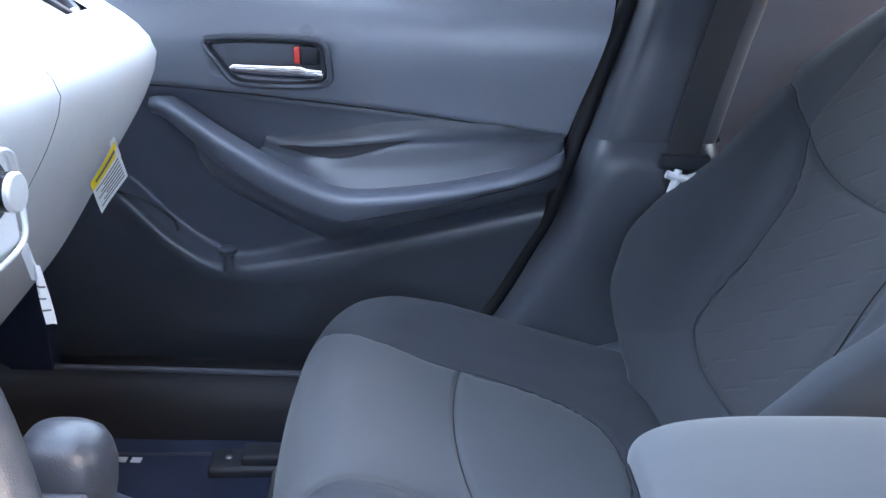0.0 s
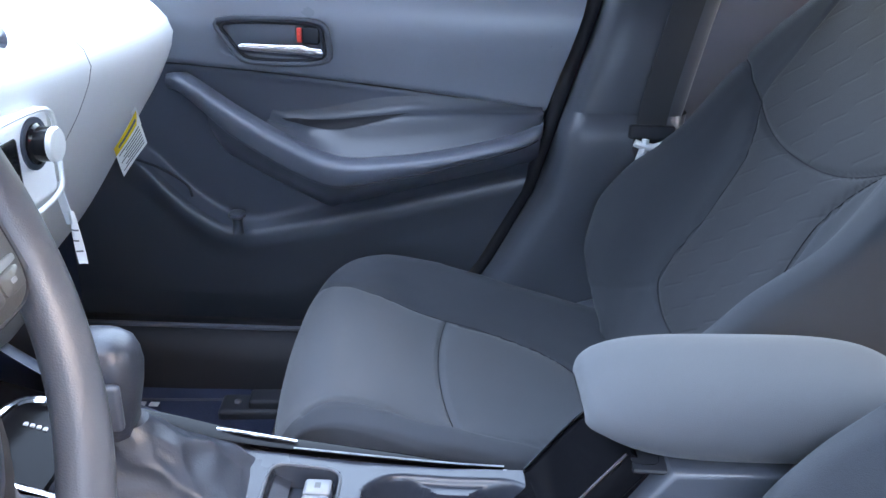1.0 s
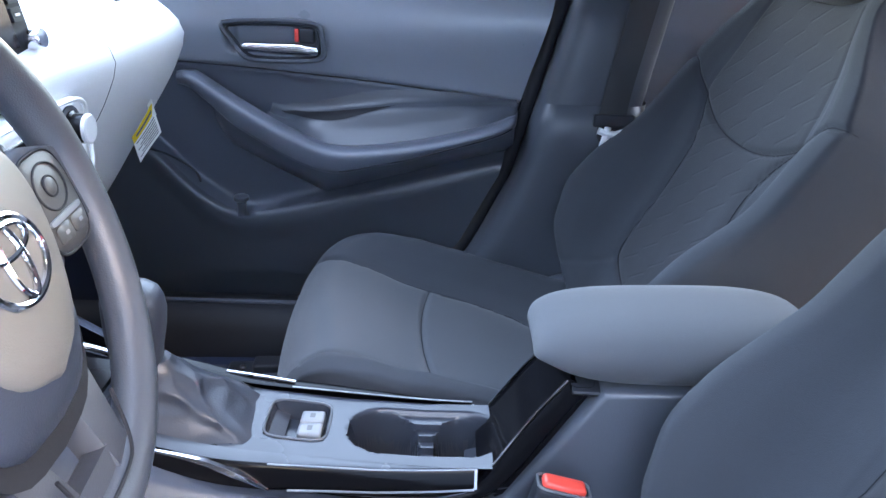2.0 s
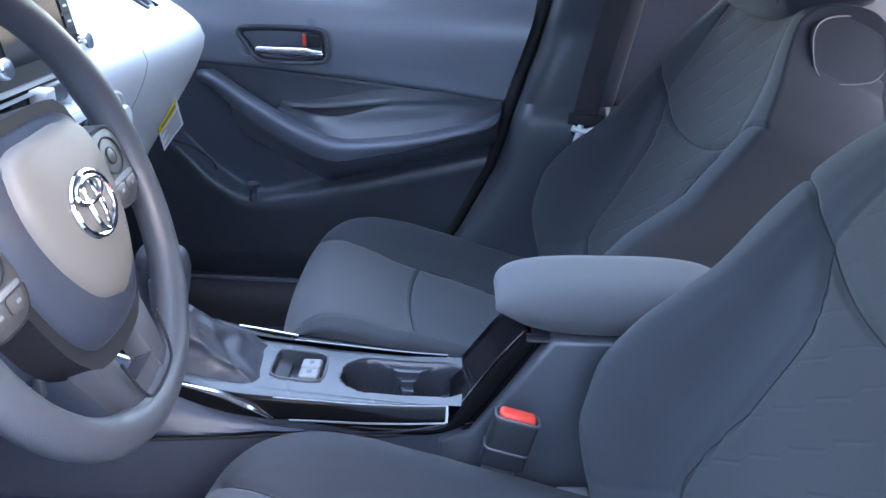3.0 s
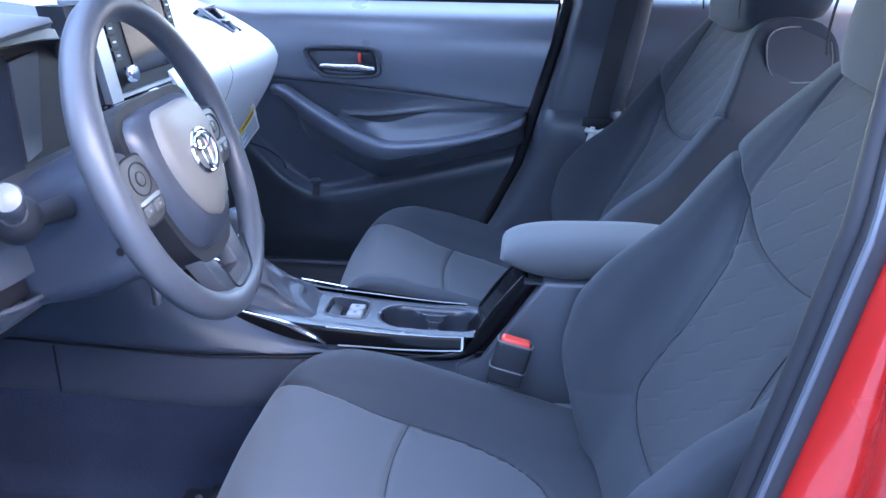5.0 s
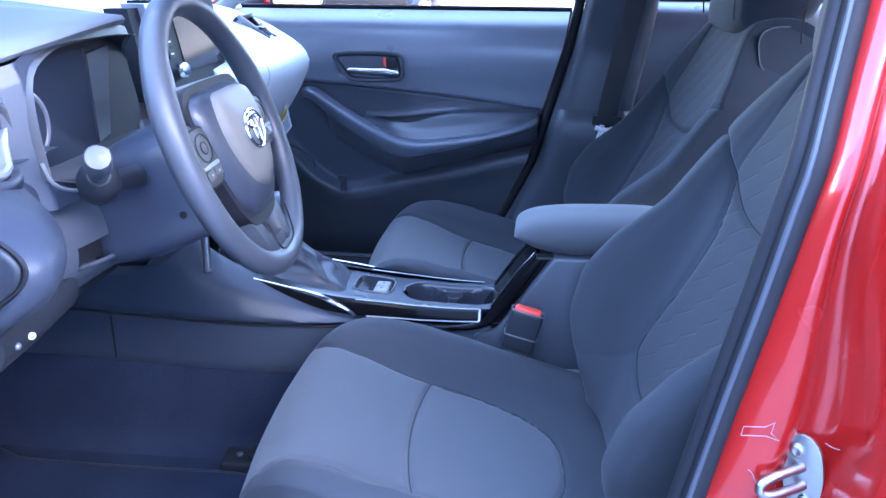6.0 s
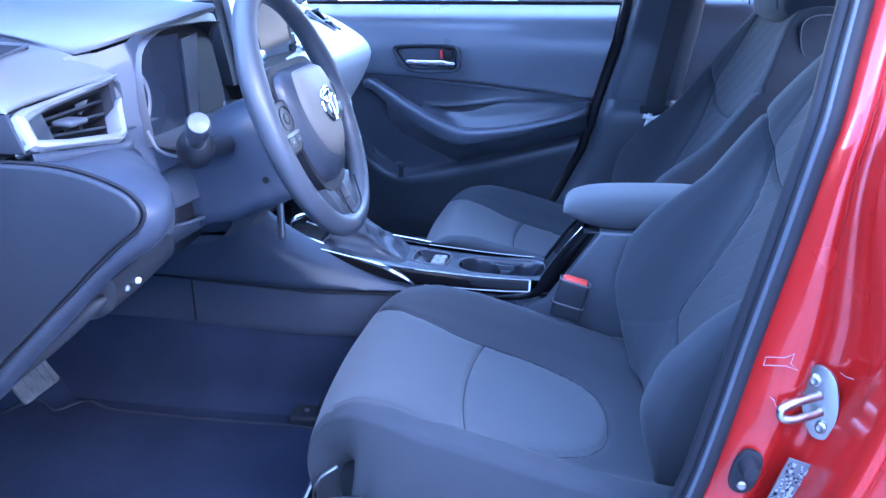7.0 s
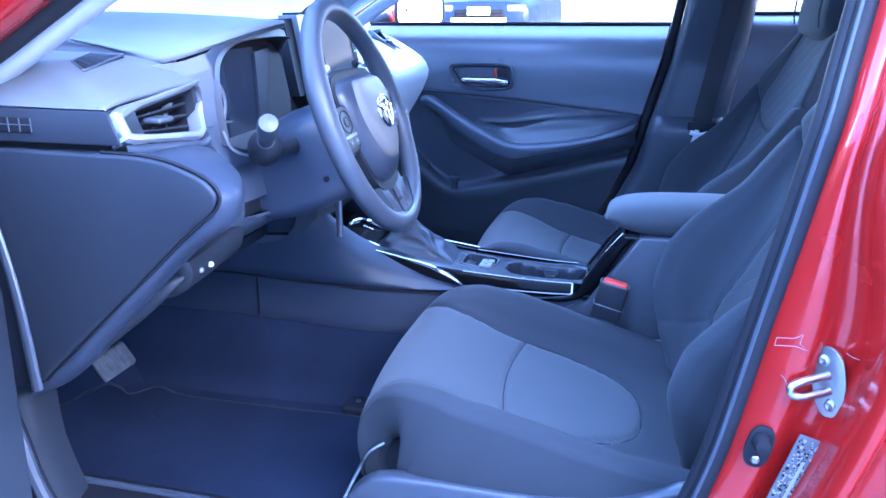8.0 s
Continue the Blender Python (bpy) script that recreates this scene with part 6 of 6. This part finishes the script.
def front_jamb():
    """The front edge of the driver's doorway: hinge pillar trim, seal and sill."""
    j = thing("hinge_pillar", "black trim and rubber seal at the front of the doorway", "door frame", kind="structure")
    strip = crom([(-0.600, -0.740, 0.965), (-0.582, -0.757, 0.90), (-0.562, -0.761, 0.80), (-0.547, -0.762, 0.716), (-0.5405, -0.762, 0.636), (-0.537, -0.762, 0.561)], 40)
    part("seal_strip", tube(strip, np.linspace(0.005, 0.0085, 40), 10, squash=0.7), "plastic", j, "dark strip beside the dash end")
    seal = crom([(-0.615, -0.752, 0.90), (-0.606, -0.770, 0.76), (-0.594, -0.775, 0.61), (-0.583, -0.775, 0.531), (-0.571, -0.775, 0.485), (-0.560, -0.772, 0.424), (-0.545, -0.766, 0.375), (-0.50, -0.752, 0.328), (-0.40, -0.738, 0.314), (-0.2, -0.730, 0.312), (0.02, -0.724, 0.312), (0.12, -0.71, 0.30), (0.16, -0.70, 0.27)], 90)
    part("door_seal", tube(seal, 0.0145, 12), "rubber", j, "black rubber door seal")
    part("seal_lip", tube([(x + 0.010, y - 0.008, z + 0.004) for x, y, z in seal[:62]], 0.009, 8), "plastic", j)
    zs = np.linspace(0.33, 0.95, 20)
    rows = [[(-0.70, -0.69, z), (-0.62, -0.715, z), (x, -0.735, z), (x + 0.01, -0.70, z), (x + 0.005, -0.66, z)] for x, z in zip(np.interp(zs, [0.33, 0.42, 0.55, 0.95], [-0.575, -0.603, -0.612, -0.61]), zs)]
    part("pillar_trim", sheet(np.array([crom(r, 12) for r in rows])), "plastic_dark", j, angle=60)
    part("outer_panel", thick(np.array([[(x, -0.79, z) for z in np.linspace(0.2, 0.93, 6)] for x in (-0.86, -0.72, -0.64)]), (0, 0.03, 0)), "red_paint", j)
    return j


front_jamb()


def open_door():
    """The driver's door, open on its front hinges at an angle set to shade the dash end."""
    d = thing("driver_door", "red driver's door standing wide open", "car door", at=(-0.74, -0.80, 0))
    d.rotation_euler = (0, 0, radians(-45))
    zs = np.linspace(0.30, 0.985, 30)
    yin = np.interp(zs, [0.30, 0.45, 0.62, 0.70, 0.78, 0.88, 0.95, 0.985], [0.09, 0.10, 0.11, 0.15, 0.10, 0.12, 0.08, 0.02])
    part("trim_panel", sheet(np.array([[(x, y, z) for y, z in zip(yin, zs)] for x in np.linspace(0.02, 1.05, 20)])), "plastic_dark", d)
    skin = np.array([[(x, y, z) for y, z in crom([(0.0, 0.985), (-0.03, 0.90), (-0.045, 0.75), (-0.03, 0.55), (0.0, 0.36), (0.03, 0.30)], 16)] for x in np.linspace(0.0, 1.08, 12)])
    part("outer_skin", thick(skin, (0, 0.012, 0)), "red_paint", d, "glossy red outer skin")
    part("edge_panel", rbox((1.04, 0.0, 0.31), (1.07, 0.10, 0.975), 0.01), "red_paint", d)
    part("edge_panel", rbox((-0.01, 0.0, 0.31), (0.03, 0.09, 0.975), 0.01), "red_paint", d)
    part("window_frame", tube(crom([(0.10, 0.03, 0.98), (0.36, 0.10, 1.20), (0.60, 0.14, 1.31), (0.95, 0.14, 1.32), (1.08, 0.03, 0.98)], 40), 0.018, 10), "plastic_dark", d)
    w = part("window_pane", ([(0.14, 0.03, 0.98), (1.06, 0.03, 0.98), (0.95, 0.13, 1.30), (0.6, 0.13, 1.30), (0.36, 0.09, 1.19)], [(0, 1, 2, 3, 4)]), "glass", d)
    w.visible_shadow = False
    return d


open_door()


def striker():
    s = thing("door_striker", "zinc-plated steel door striker loop bolted to the jamb", "door striker", at=(0.452, -0.706, 0.668))
    s.scale = (0.72, 0.66, 0.85)
    s.rotation_euler = (0, radians(-14), radians(-28))
    part("plate", prism(crom([(-0.010, 0.046), (0.010, 0.048), (0.025, 0.034), (0.027, 0.006), (0.022, -0.018), (0.004, -0.046), (-0.014, -0.044), (-0.022, -0.022), (-0.021, 0.012), (-0.010, 0.046)], 37)[:-1].tolist(), "y", -0.004, 0.004, 0.0015), "steel", s, "bevelled mounting plate")
    loop = [(0.004, -0.003, 0.010), (-0.008, -0.018, 0.010), (-0.026, -0.042, 0.009), (-0.036, -0.054, 0.005), (-0.037, -0.055, -0.003), (-0.028, -0.045, -0.009), (-0.010, -0.020, -0.011), (0.002, -0.003, -0.011)]
    part("loop", tube(crom(loop, 40), 0.0055, 12), "steel", s, "bent steel rod loop")
    for z in (-0.03, 0.03):
        part("bolt", place(disc_stack([(0.008, 0), (0.008, 0.004), (0.005, 0.006), (0.001, 0.0045)], 14), Matrix.Translation((0, -0.004, z)) @ pose(0, 0, 0, 90, 0, 0)), "steel", s)
    return s


striker()


def door_switch():
    s = thing("door_switch", "black rubber courtesy light switch on the jamb", "switch", at=(0.390, -0.711, 0.584))
    s.scale = (0.85, 0.85, 0.85)
    s.rotation_euler = (0, radians(12), 0)
    part("base", prism(oval(0, 0, 0.017, 0.031, 32, 2.6), "y", -0.006, 0.002, 0.002), "rubber", s)
    part("plunger", place(disc_stack([(0.013, 0), (0.012, 0.012), (0.009, 0.02), (0.001, 0.021)], 20), Matrix.Translation((0, -0.005, 0.011)) @ pose(0, 0, 0, 90, 0, 0)), "rubber", s)
    part("screw", place(disc_stack([(0.006, 0), (0.006, 0.003), (0.004, 0.0045)], 14), Matrix.Translation((0, -0.006, -0.018)) @ pose(0, 0, 0, 90, 0, 0)), "steel", s)


door_switch()


def jamb_label():
    s = thing("jamb_label", "printed grey information label on the red jamb", "label", at=(0.425, -0.7145, 0.545))
    s.scale = (0.72, 1.0, 1.0)
    s.rotation_euler = (0, radians(17), radians(4))
    part("sheet", rbox((-0.018, -0.001, -0.06), (0.018, 0.001, 0.06), 0.0005, 1), "label_grey", s)
    rnd = random.Random(11)
    for k in range(190):
        x, z = -0.0165 + 0.030 * rnd.random(), -0.057 + 0.112 * rnd.random()
        w, h = 0.0012 + 0.0035 * rnd.random(), 0.0010 + 0.0022 * rnd.random()
        part("text_bar", rbox((x, -0.0016, z), (min(0.0172, x + w), -0.0008, z + h), 0.0001, 1), ("label_pale", "rubber", "rubber", "label_pale")[k % 4], s)
    part("white_field", rbox((0.003, -0.0018, -0.03), (0.008, -0.0008, 0.03), 0.0001, 1), "label_pale", s)


jamb_label()


def sticker_scrap(at, outline, label):
    """A torn bit of clear protective film left on the paint."""
    t = thing("sticker_scrap", label, "sticker", "film scraps", at=at)
    part("film_edge", tube([(x, -0.0005, z) for x, z in outline], 0.0003, 6), "label_pale", t)
    return t


sticker_scrap((0.402, -0.7125, 0.712), [(-0.009, -0.004), (-0.008, 0.005), (0.010, 0.006), (0.018, 0.011), (0.016, 0.0), (0.024, -0.007), (0.012, -0.003), (-0.009, -0.004)], "torn outline of clear film stuck on red paint")
sticker_scrap((0.407, -0.7135, 0.668), [(-0.004, 0.006), (0.0, 0.003), (0.004, -0.006)], "small white scuff of film on red paint")
sticker_scrap((0.474, -0.7135, 0.702), [(-0.010, 0.005), (-0.004, 0.001), (0.003, -0.001), (0.006, -0.004)], "thin curl of film stuck beside the striker")


def shell():
    b = thing("car_body", "red car body shell with roof, bonnet and pillars", "car", kind="structure")
    roof = np.array([[(x, y, 1.435 - 0.10 * (abs(y - MID) / 0.70) ** 4 - 0.07 * ((x - 0.45) / 0.8) ** 2) for y in np.linspace(MID - 0.70, MID + 0.70, 24)] for x in np.linspace(-0.10, 1.25, 16)])
    part("roof_skin", thick(roof, (0, 0, -0.015)), "red_paint", b, "glossy red roof")
    part("headliner", thick(roof * np.array((1, 0.97, 1)) - np.array((0, 0, 0.05)), (0, 0, 0.01)), "headliner", b, "grey headliner")
    hood = np.array([[(x, y, 0.985 - 0.14 * ((-1.05 - x) / 0.95) ** 1.6 - 0.05 * (abs(y - MID) / 0.75) ** 3) for y in np.linspace(-0.74, 0.78, 16)] for x in np.linspace(-2.0, -1.08, 14)])
    part("bonnet", thick(hood, (0, 0, -0.02)), "red_paint", b, "glossy red bonnet")
    for s, yb, yt in ((-1, -0.715, -0.60), (1, 0.755, 0.64)):
        fw = 0.08 if s > 0 else 0.0
        line = crom([(-0.74 - fw, yb * 1.02, 0.90), (-0.60 - fw, yb, 0.968), (-0.45 - fw, yb * 0.975, 1.058), (-0.25 - fw * 0.6, yb * 0.94, 1.185), (-0.06, yt * 1.03, 1.285), (0.10, yt * 1.03, 1.325), (0.5, yt * 1.05, 1.335), (1.2, yt * 1.02, 1.29)], 60)
        part("pillar_skin", tube([(x - 0.02, y + s * 0.055, z + 0.022) for x, y, z in line], 0.040, 14, squash=0.7), "red_paint", b, "glossy red roof pillar")
        part("pillar_seal", tube([(x - 0.008, y + s * 0.024, z + 0.004) for x, y, z in line], 0.017, 12), "rubber", b, "black rubber door seal")
        part("pillar_cover", tube([(x, y - s * 0.010, z - 0.004) for x, y, z in line], 0.022, 14, squash=0.8), "headliner", b, "light grey pillar cover")
        part("fender", thick(np.array([[(x, s * (0.80 + MID * s) - s * 0.05 * max(0, z - 0.7), z) for z in np.linspace(0.35, 0.93, 8)] for x in np.linspace(-2.0, -0.86, 8)]), (0, -s * 0.02, 0)), "red_paint", b)
        part("sill", loft([[(x, s * y + MID, z) for y, z in ((0.61, FLOOR - 0.02), (0.63, 0.27), (0.66, 0.295), (0.72, 0.305), (0.76, 0.29), (0.80, 0.26), (0.80, 0.16), (0.62, 0.16))] for x in np.linspace(-0.86, 1.25, 10)]), "red_paint", b, "red door sill")
        part("scuff_plate", loft([[(x, s * y + MID, z) for y, z in ((0.605, FLOOR), (0.615, 0.295), (0.635, 0.325), (0.665, 0.338), (0.700, 0.334), (0.745, 0.318), (0.77, 0.298), (0.66, 0.285), (0.635, 0.26))] for x in np.linspace(-0.80, 0.9, 10)]), "rubber", b, "black plastic sill edge")
        # Paler tube along the sill stands in for its highlight line.
        part("sill_glint", tube([(x, s * 0.668 + MID, 0.338) for x in np.linspace(-0.62, 0.05, 6)], 0.006, 8), "plastic", b)
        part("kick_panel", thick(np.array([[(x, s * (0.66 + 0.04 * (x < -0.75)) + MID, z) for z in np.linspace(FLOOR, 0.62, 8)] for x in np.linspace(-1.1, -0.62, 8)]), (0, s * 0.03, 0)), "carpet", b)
    ws = np.array([[(x0 * (1 - k) + (-0.10 + 0.05 * abs(y - MID)) * k, MID + (y - MID) * (1 - 0.16 * k), z0 * (1 - k) + 1.345 * k) for k in np.linspace(0, 1, 8)] for y in np.linspace(MID - 0.72, MID + 0.72, 17) for x0, z0 in [(-1.06 + 0.36 * (abs(y - MID) / 0.72) ** 2.5, 1.05 - 0.07 * (abs(y - MID) / 0.72) ** 2.5)]])
    w = part("windscreen", sheet(ws), "glass", b, "clear windscreen")
    w.visible_shadow = False
    part("cowl", rbox((-1.16, -0.72, 0.86), (-1.05, 0.76, 1.04), 0.01), "plastic_dark", b)
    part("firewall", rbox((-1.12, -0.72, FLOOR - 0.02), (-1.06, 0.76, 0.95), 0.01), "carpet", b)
    part("rear_bulkhead", rbox((1.22, -0.74, FLOOR), (1.28, 0.78, 0.96), 0.01), "plastic_dark", b)
    rg = part("rear_window", ([(1.25, -0.56, 1.33), (1.25, 0.60, 1.33), (1.75, 0.62, 0.98), (1.75, -0.58, 0.98)], [(0, 1, 2, 3)]), "glass", b)
    rg.visible_shadow = False
    part("boot_deck", rbox((1.24, -0.74, 0.93), (2.2, 0.78, 0.975), 0.02), "red_paint", b)
    part("quarter_panel", thick(np.array([[(x, -0.805 - 0.02 * math.sin(z * 3), z) for z in np.linspace(0.3, 0.985, 10)] for x in np.linspace(0.72, 2.1, 10)]), (0, 0.02, 0)), "red_paint", b)
    part("front_bumper", rbox((-2.16, -0.74, 0.28), (-1.98, 0.78, 0.86), 0.07, 4), "red_paint", b)
    part("rear_bumper", rbox((2.08, -0.74, 0.28), (2.28, 0.78, 0.97), 0.07, 4), "red_paint", b)
    part("quarter_panel", thick(np.array([[(x, 0.845 + 0.02 * math.sin(z * 3), z) for z in np.linspace(0.3, 0.985, 10)] for x in np.linspace(1.25, 2.1, 8)]), (0, -0.02, 0)), "red_paint", b)
    for x in (-1.42, 1.45):
        for y in (-0.72, 0.76):
            m = Matrix.Translation((x, y, 0.318)) @ pose(0, 0, 0, 90, 0, 0)
            wheel_p = part("road_wheel", place(disc_stack([(0.20, -0.10), (0.30, -0.10), (0.318, -0.075), (0.318, 0.075), (0.30, 0.10), (0.20, 0.10)], 40), m), "rubber", b, "black tyre with a silver rim")
            part("rim", place(disc_stack([(0.205, -0.096), (0.18, -0.102), (0.05, -0.104), (0.05, 0.104), (0.18, 0.102), (0.205, 0.096)], 24), m), "satin", wheel_p)
    part("underbody", rbox((-1.98, -0.70, 0.16), (2.08, 0.74, 0.20), 0.01), "plastic_dark", b)
    return b


shell()


# ---- floor ----
def cabin_floor():
    xs, ys = np.linspace(-1.08, 1.22, 80), np.linspace(-0.60, 0.64, 60)
    g = np.array([[(x, y, FLOOR + (0.0 if x > -0.83 else (-0.83 - x) * 0.75) + 0.004 * noise.noise(Vector((x * 5, y * 5, 0)))) for y in ys] for x in xs])
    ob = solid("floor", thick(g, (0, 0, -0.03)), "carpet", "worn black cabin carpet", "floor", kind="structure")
    return ob


cabin_floor()


def floor_mat(y, label, word):
    out = crom([(-0.88, y - 0.17), (-0.87, y - 0.02), (-0.862, y + 0.10), (-0.845, y + 0.165), (-0.80, y + 0.150), (-0.765, y + 0.195), (-0.70, y + 0.175), (-0.60, y + 0.172), (-0.45, y + 0.175), (-0.30, y + 0.18), (-0.22, y + 0.16), (-0.20, y), (-0.22, y - 0.16), (-0.5, y - 0.175), (-0.75, y - 0.18), (-0.88, y - 0.17)], 110)[:-1]
    t = thing("floor_mat", label, "floor mat", "floor mats")
    lift = lambda x: FLOOR + 0.008 + max(0.0, -0.83 - x) * 0.75
    rings = [[(x, yy, lift(x) + h) for x, yy in [(-0.55 + (a + 0.55) * k, y + (b - y) * k) for a, b in out]] for k, h in ((1.0, -0.006), (1.0, 0.004), (0.985, 0.007), (0.6, 0.006), (0.02, 0.006))]
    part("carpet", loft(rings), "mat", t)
    part("binding", tube([(x, yy, lift(x) + 0.004) for x, yy in out], 0.005, 8, closed=True), "plastic_cap", t, "bound black edge")
    if word:
        for k in range(5):
            x = -0.545 + 0.0225 * k
            part("emblem", rbox((x, y + 0.155, lift(x) + 0.0065), (x + 0.016, y + 0.167, lift(x) + 0.0085), 0.001), "white_steel", t, "plain silver emblem bar")
    return t


floor_mat(MID - 0.42, "black carpet driver's floor mat with a bound edge", False)
floor_mat(MID + 0.37, "black carpet passenger floor mat with silver emblem bars", True)


def pedal(x, y, z, wide, tall, tilt):
    p = thing("pedal", "ribbed rubber foot pedal with worn bright edges", "pedal", "pedals", at=(x, y, z))
    p.rotation_euler = (0, radians(tilt), 0)
    part("pad", rbox((-0.006, -wide / 2, -tall / 2), (0.006, wide / 2, tall / 2), 0.005), "worn_rubber", p)
    for k in range(5):
        q = -wide / 2 + wide * (k + 0.5) / 5
        part("rib", rbox((0.004, q - wide * 0.06, -tall * 0.42), (0.0085, q + wide * 0.06, tall * 0.42), 0.002), "worn_rubber", p)
    part("arm", tube([(-0.006, 0, 0), (-0.05, 0, 0.06), (-0.10, 0, 0.25)], 0.008, 8), "plastic_dark", p)


pedal(-0.69, -0.42, 0.428, 0.088, 0.050, -35)
pedal(-0.80, -0.30, 0.47, 0.045, 0.10, -35)


# ---- outside ----
def outside():
    solid("ground", ([(-90, -90, 0), (90, -90, 0), (90, 90, 0), (-90, 90, 0)], [(0, 1, 2, 3)]), "asphalt", "sunlit pale concrete forecourt", "ground", kind="structure", smooth=False)


outside()


def side_wall():
    """A tall plain wall, added out of view to shade the car and bounce blue light."""
    solid("shade_wall", rbox((-9, -3.9, 0), (9, -3.5, 3.15), 0.01), "wall_bounce", "unseen wall added to shade the car and bounce blue light", "wall", kind="structure")


side_wall()


def building():
    b = thing("garage_building", "grey building with wide roller doors, shade put into its colours", "building")
    part("wall", rbox((-2.45, 26, 0), (22, 32, 5), 0.02), "stucco", b)
    part("plinth", rbox((-2.5, 25.94, 0), (22, 26.01, 0.16), 0.02), "suv_trim", b, "dark base course")
    for k in range(3):
        x = 1.2 + 6.4 * k
        dr = part("roller_door", rbox((x, 25.9, 0.02), (x + 5.2, 26.05, 3.4), 0.02), "garage", b, "panelled roller door with shade put into its grey")
        for q in range(6):
            part("panel", rbox((x + 0.1, 25.86, 0.1 + q * 0.55), (x + 5.1, 25.92, 0.58 + q * 0.55), 0.02, 1), "garage", dr)
    part("roof", rbox((-2.9, 25.6, 5.0), (22.5, 32.5, 5.3), 0.05), "roof_tile", b)


building()


def hedge():
    """A leafy hedge far ahead of the car."""
    rnd = random.Random(4)
    v, f = [], []
    for k in range(9000):
        u = rnd.random()
        top = 1.7 + 0.5 * math.sin(u * 23) + 0.4 * math.sin(u * 61 + 1)
        p = Vector((-15.0 + 2.6 * rnd.random() ** 1.5 - 2.0 * u, 10.0 + 20.0 * u, 0.15 + top * rnd.random()))
        a = Vector((rnd.gauss(0, 1), rnd.gauss(0, 1), rnd.gauss(0, 1))).normalized()
        b = a.orthogonal().normalized() * (0.05 + 0.05 * rnd.random())
        a = a * (0.09 + 0.09 * rnd.random())
        n = len(v)
        v += [p - a, p + b, p + a, p - b]
        f.append((n, n + 1, n + 2, n + 3))
    solid("hedge", (v, f), "leaf", "green leafy hedge along the far forecourt edge", "hedge", kind="stuff", smooth=False)


hedge()


def parked_suv():
    s = thing("parked_suv", "dark blue parked car facing the forecourt", "car", at=(-3.0, 13.0, 0))
    rings = []
    for y, zl, zh, w in ((0.0, 0.45, 0.85, 0.80), (0.06, 0.35, 0.98, 0.88), (0.3, 0.32, 1.04, 0.93), (1.0, 0.32, 1.10, 0.95), (1.5, 0.32, 1.14, 0.95), (4.2, 0.32, 1.15, 0.95), (4.6, 0.4, 1.05, 0.90)):
        rings.append([(a * w, y, (zl + zh) / 2 + b * (zh - zl) / 2) for a, b in oval(0, 0, 1, 1, 32, 4.5)])
    part("body", loft(rings), "suv_paint", s)
    cab = [[(a * w, y + (0.5 if b > 0 else 0) * (1 - k), 1.4 + b * 0.34) for a, b in oval(0, 0, 1, 1, 24, 4)] for y, w, k in ((1.2, 0.72, 0), (1.7, 0.80, 0), (3.6, 0.80, 0), (4.3, 0.74, 1))]
    part("cabin", loft(cab), "tint", s)
    part("grille", rbox((-0.45, -0.03, 0.62), (0.45, 0.04, 0.84), 0.03), "suv_trim", s)
    for k in range(3):
        part("grille_bar", rbox((-0.42, -0.045, 0.655 + 0.06 * k), (0.42, -0.02, 0.675 + 0.06 * k), 0.006), "suv_trim", s)
    part("lower_grille", rbox((-0.52, -0.07, 0.60), (0.50, -0.04, 0.70), 0.02), "satin", s, "pale mesh lower grille")
    part("number_plate", rbox((-0.20, -0.09, 0.745), (0.20, -0.05, 0.885), 0.006), "white_card", s, "plain white plate")
    part("bumper", rbox((-0.80, -0.05, 0.38), (0.80, 0.12, 0.52), 0.04), "suv_trim", s)
    for q in (-1, 1):
        part("headlamp", rbox((q * 0.66 - 0.17, -0.01, 0.80), (q * 0.66 + 0.17, 0.14, 0.92), 0.03), "lens", s)
        for y in (0.95, 3.7):
            m = Matrix.Translation((q * 0.82, y, 0.34)) @ pose(0, 0, 0, 0, 90, 0)
            wh = part("wheel", place(disc_stack([(0.20, -0.11), (0.33, -0.11), (0.345, -0.08), (0.345, 0.08), (0.33, 0.11), (0.20, 0.11)], 40), m), "rubber", s)
            part("rim", place(disc_stack([(0.21, -0.105), (0.19, -0.112), (0.05, -0.116), (0.05, 0.116), (0.19, 0.112), (0.21, 0.105)], 24), m), "satin", wh)
    return s


parked_suv()
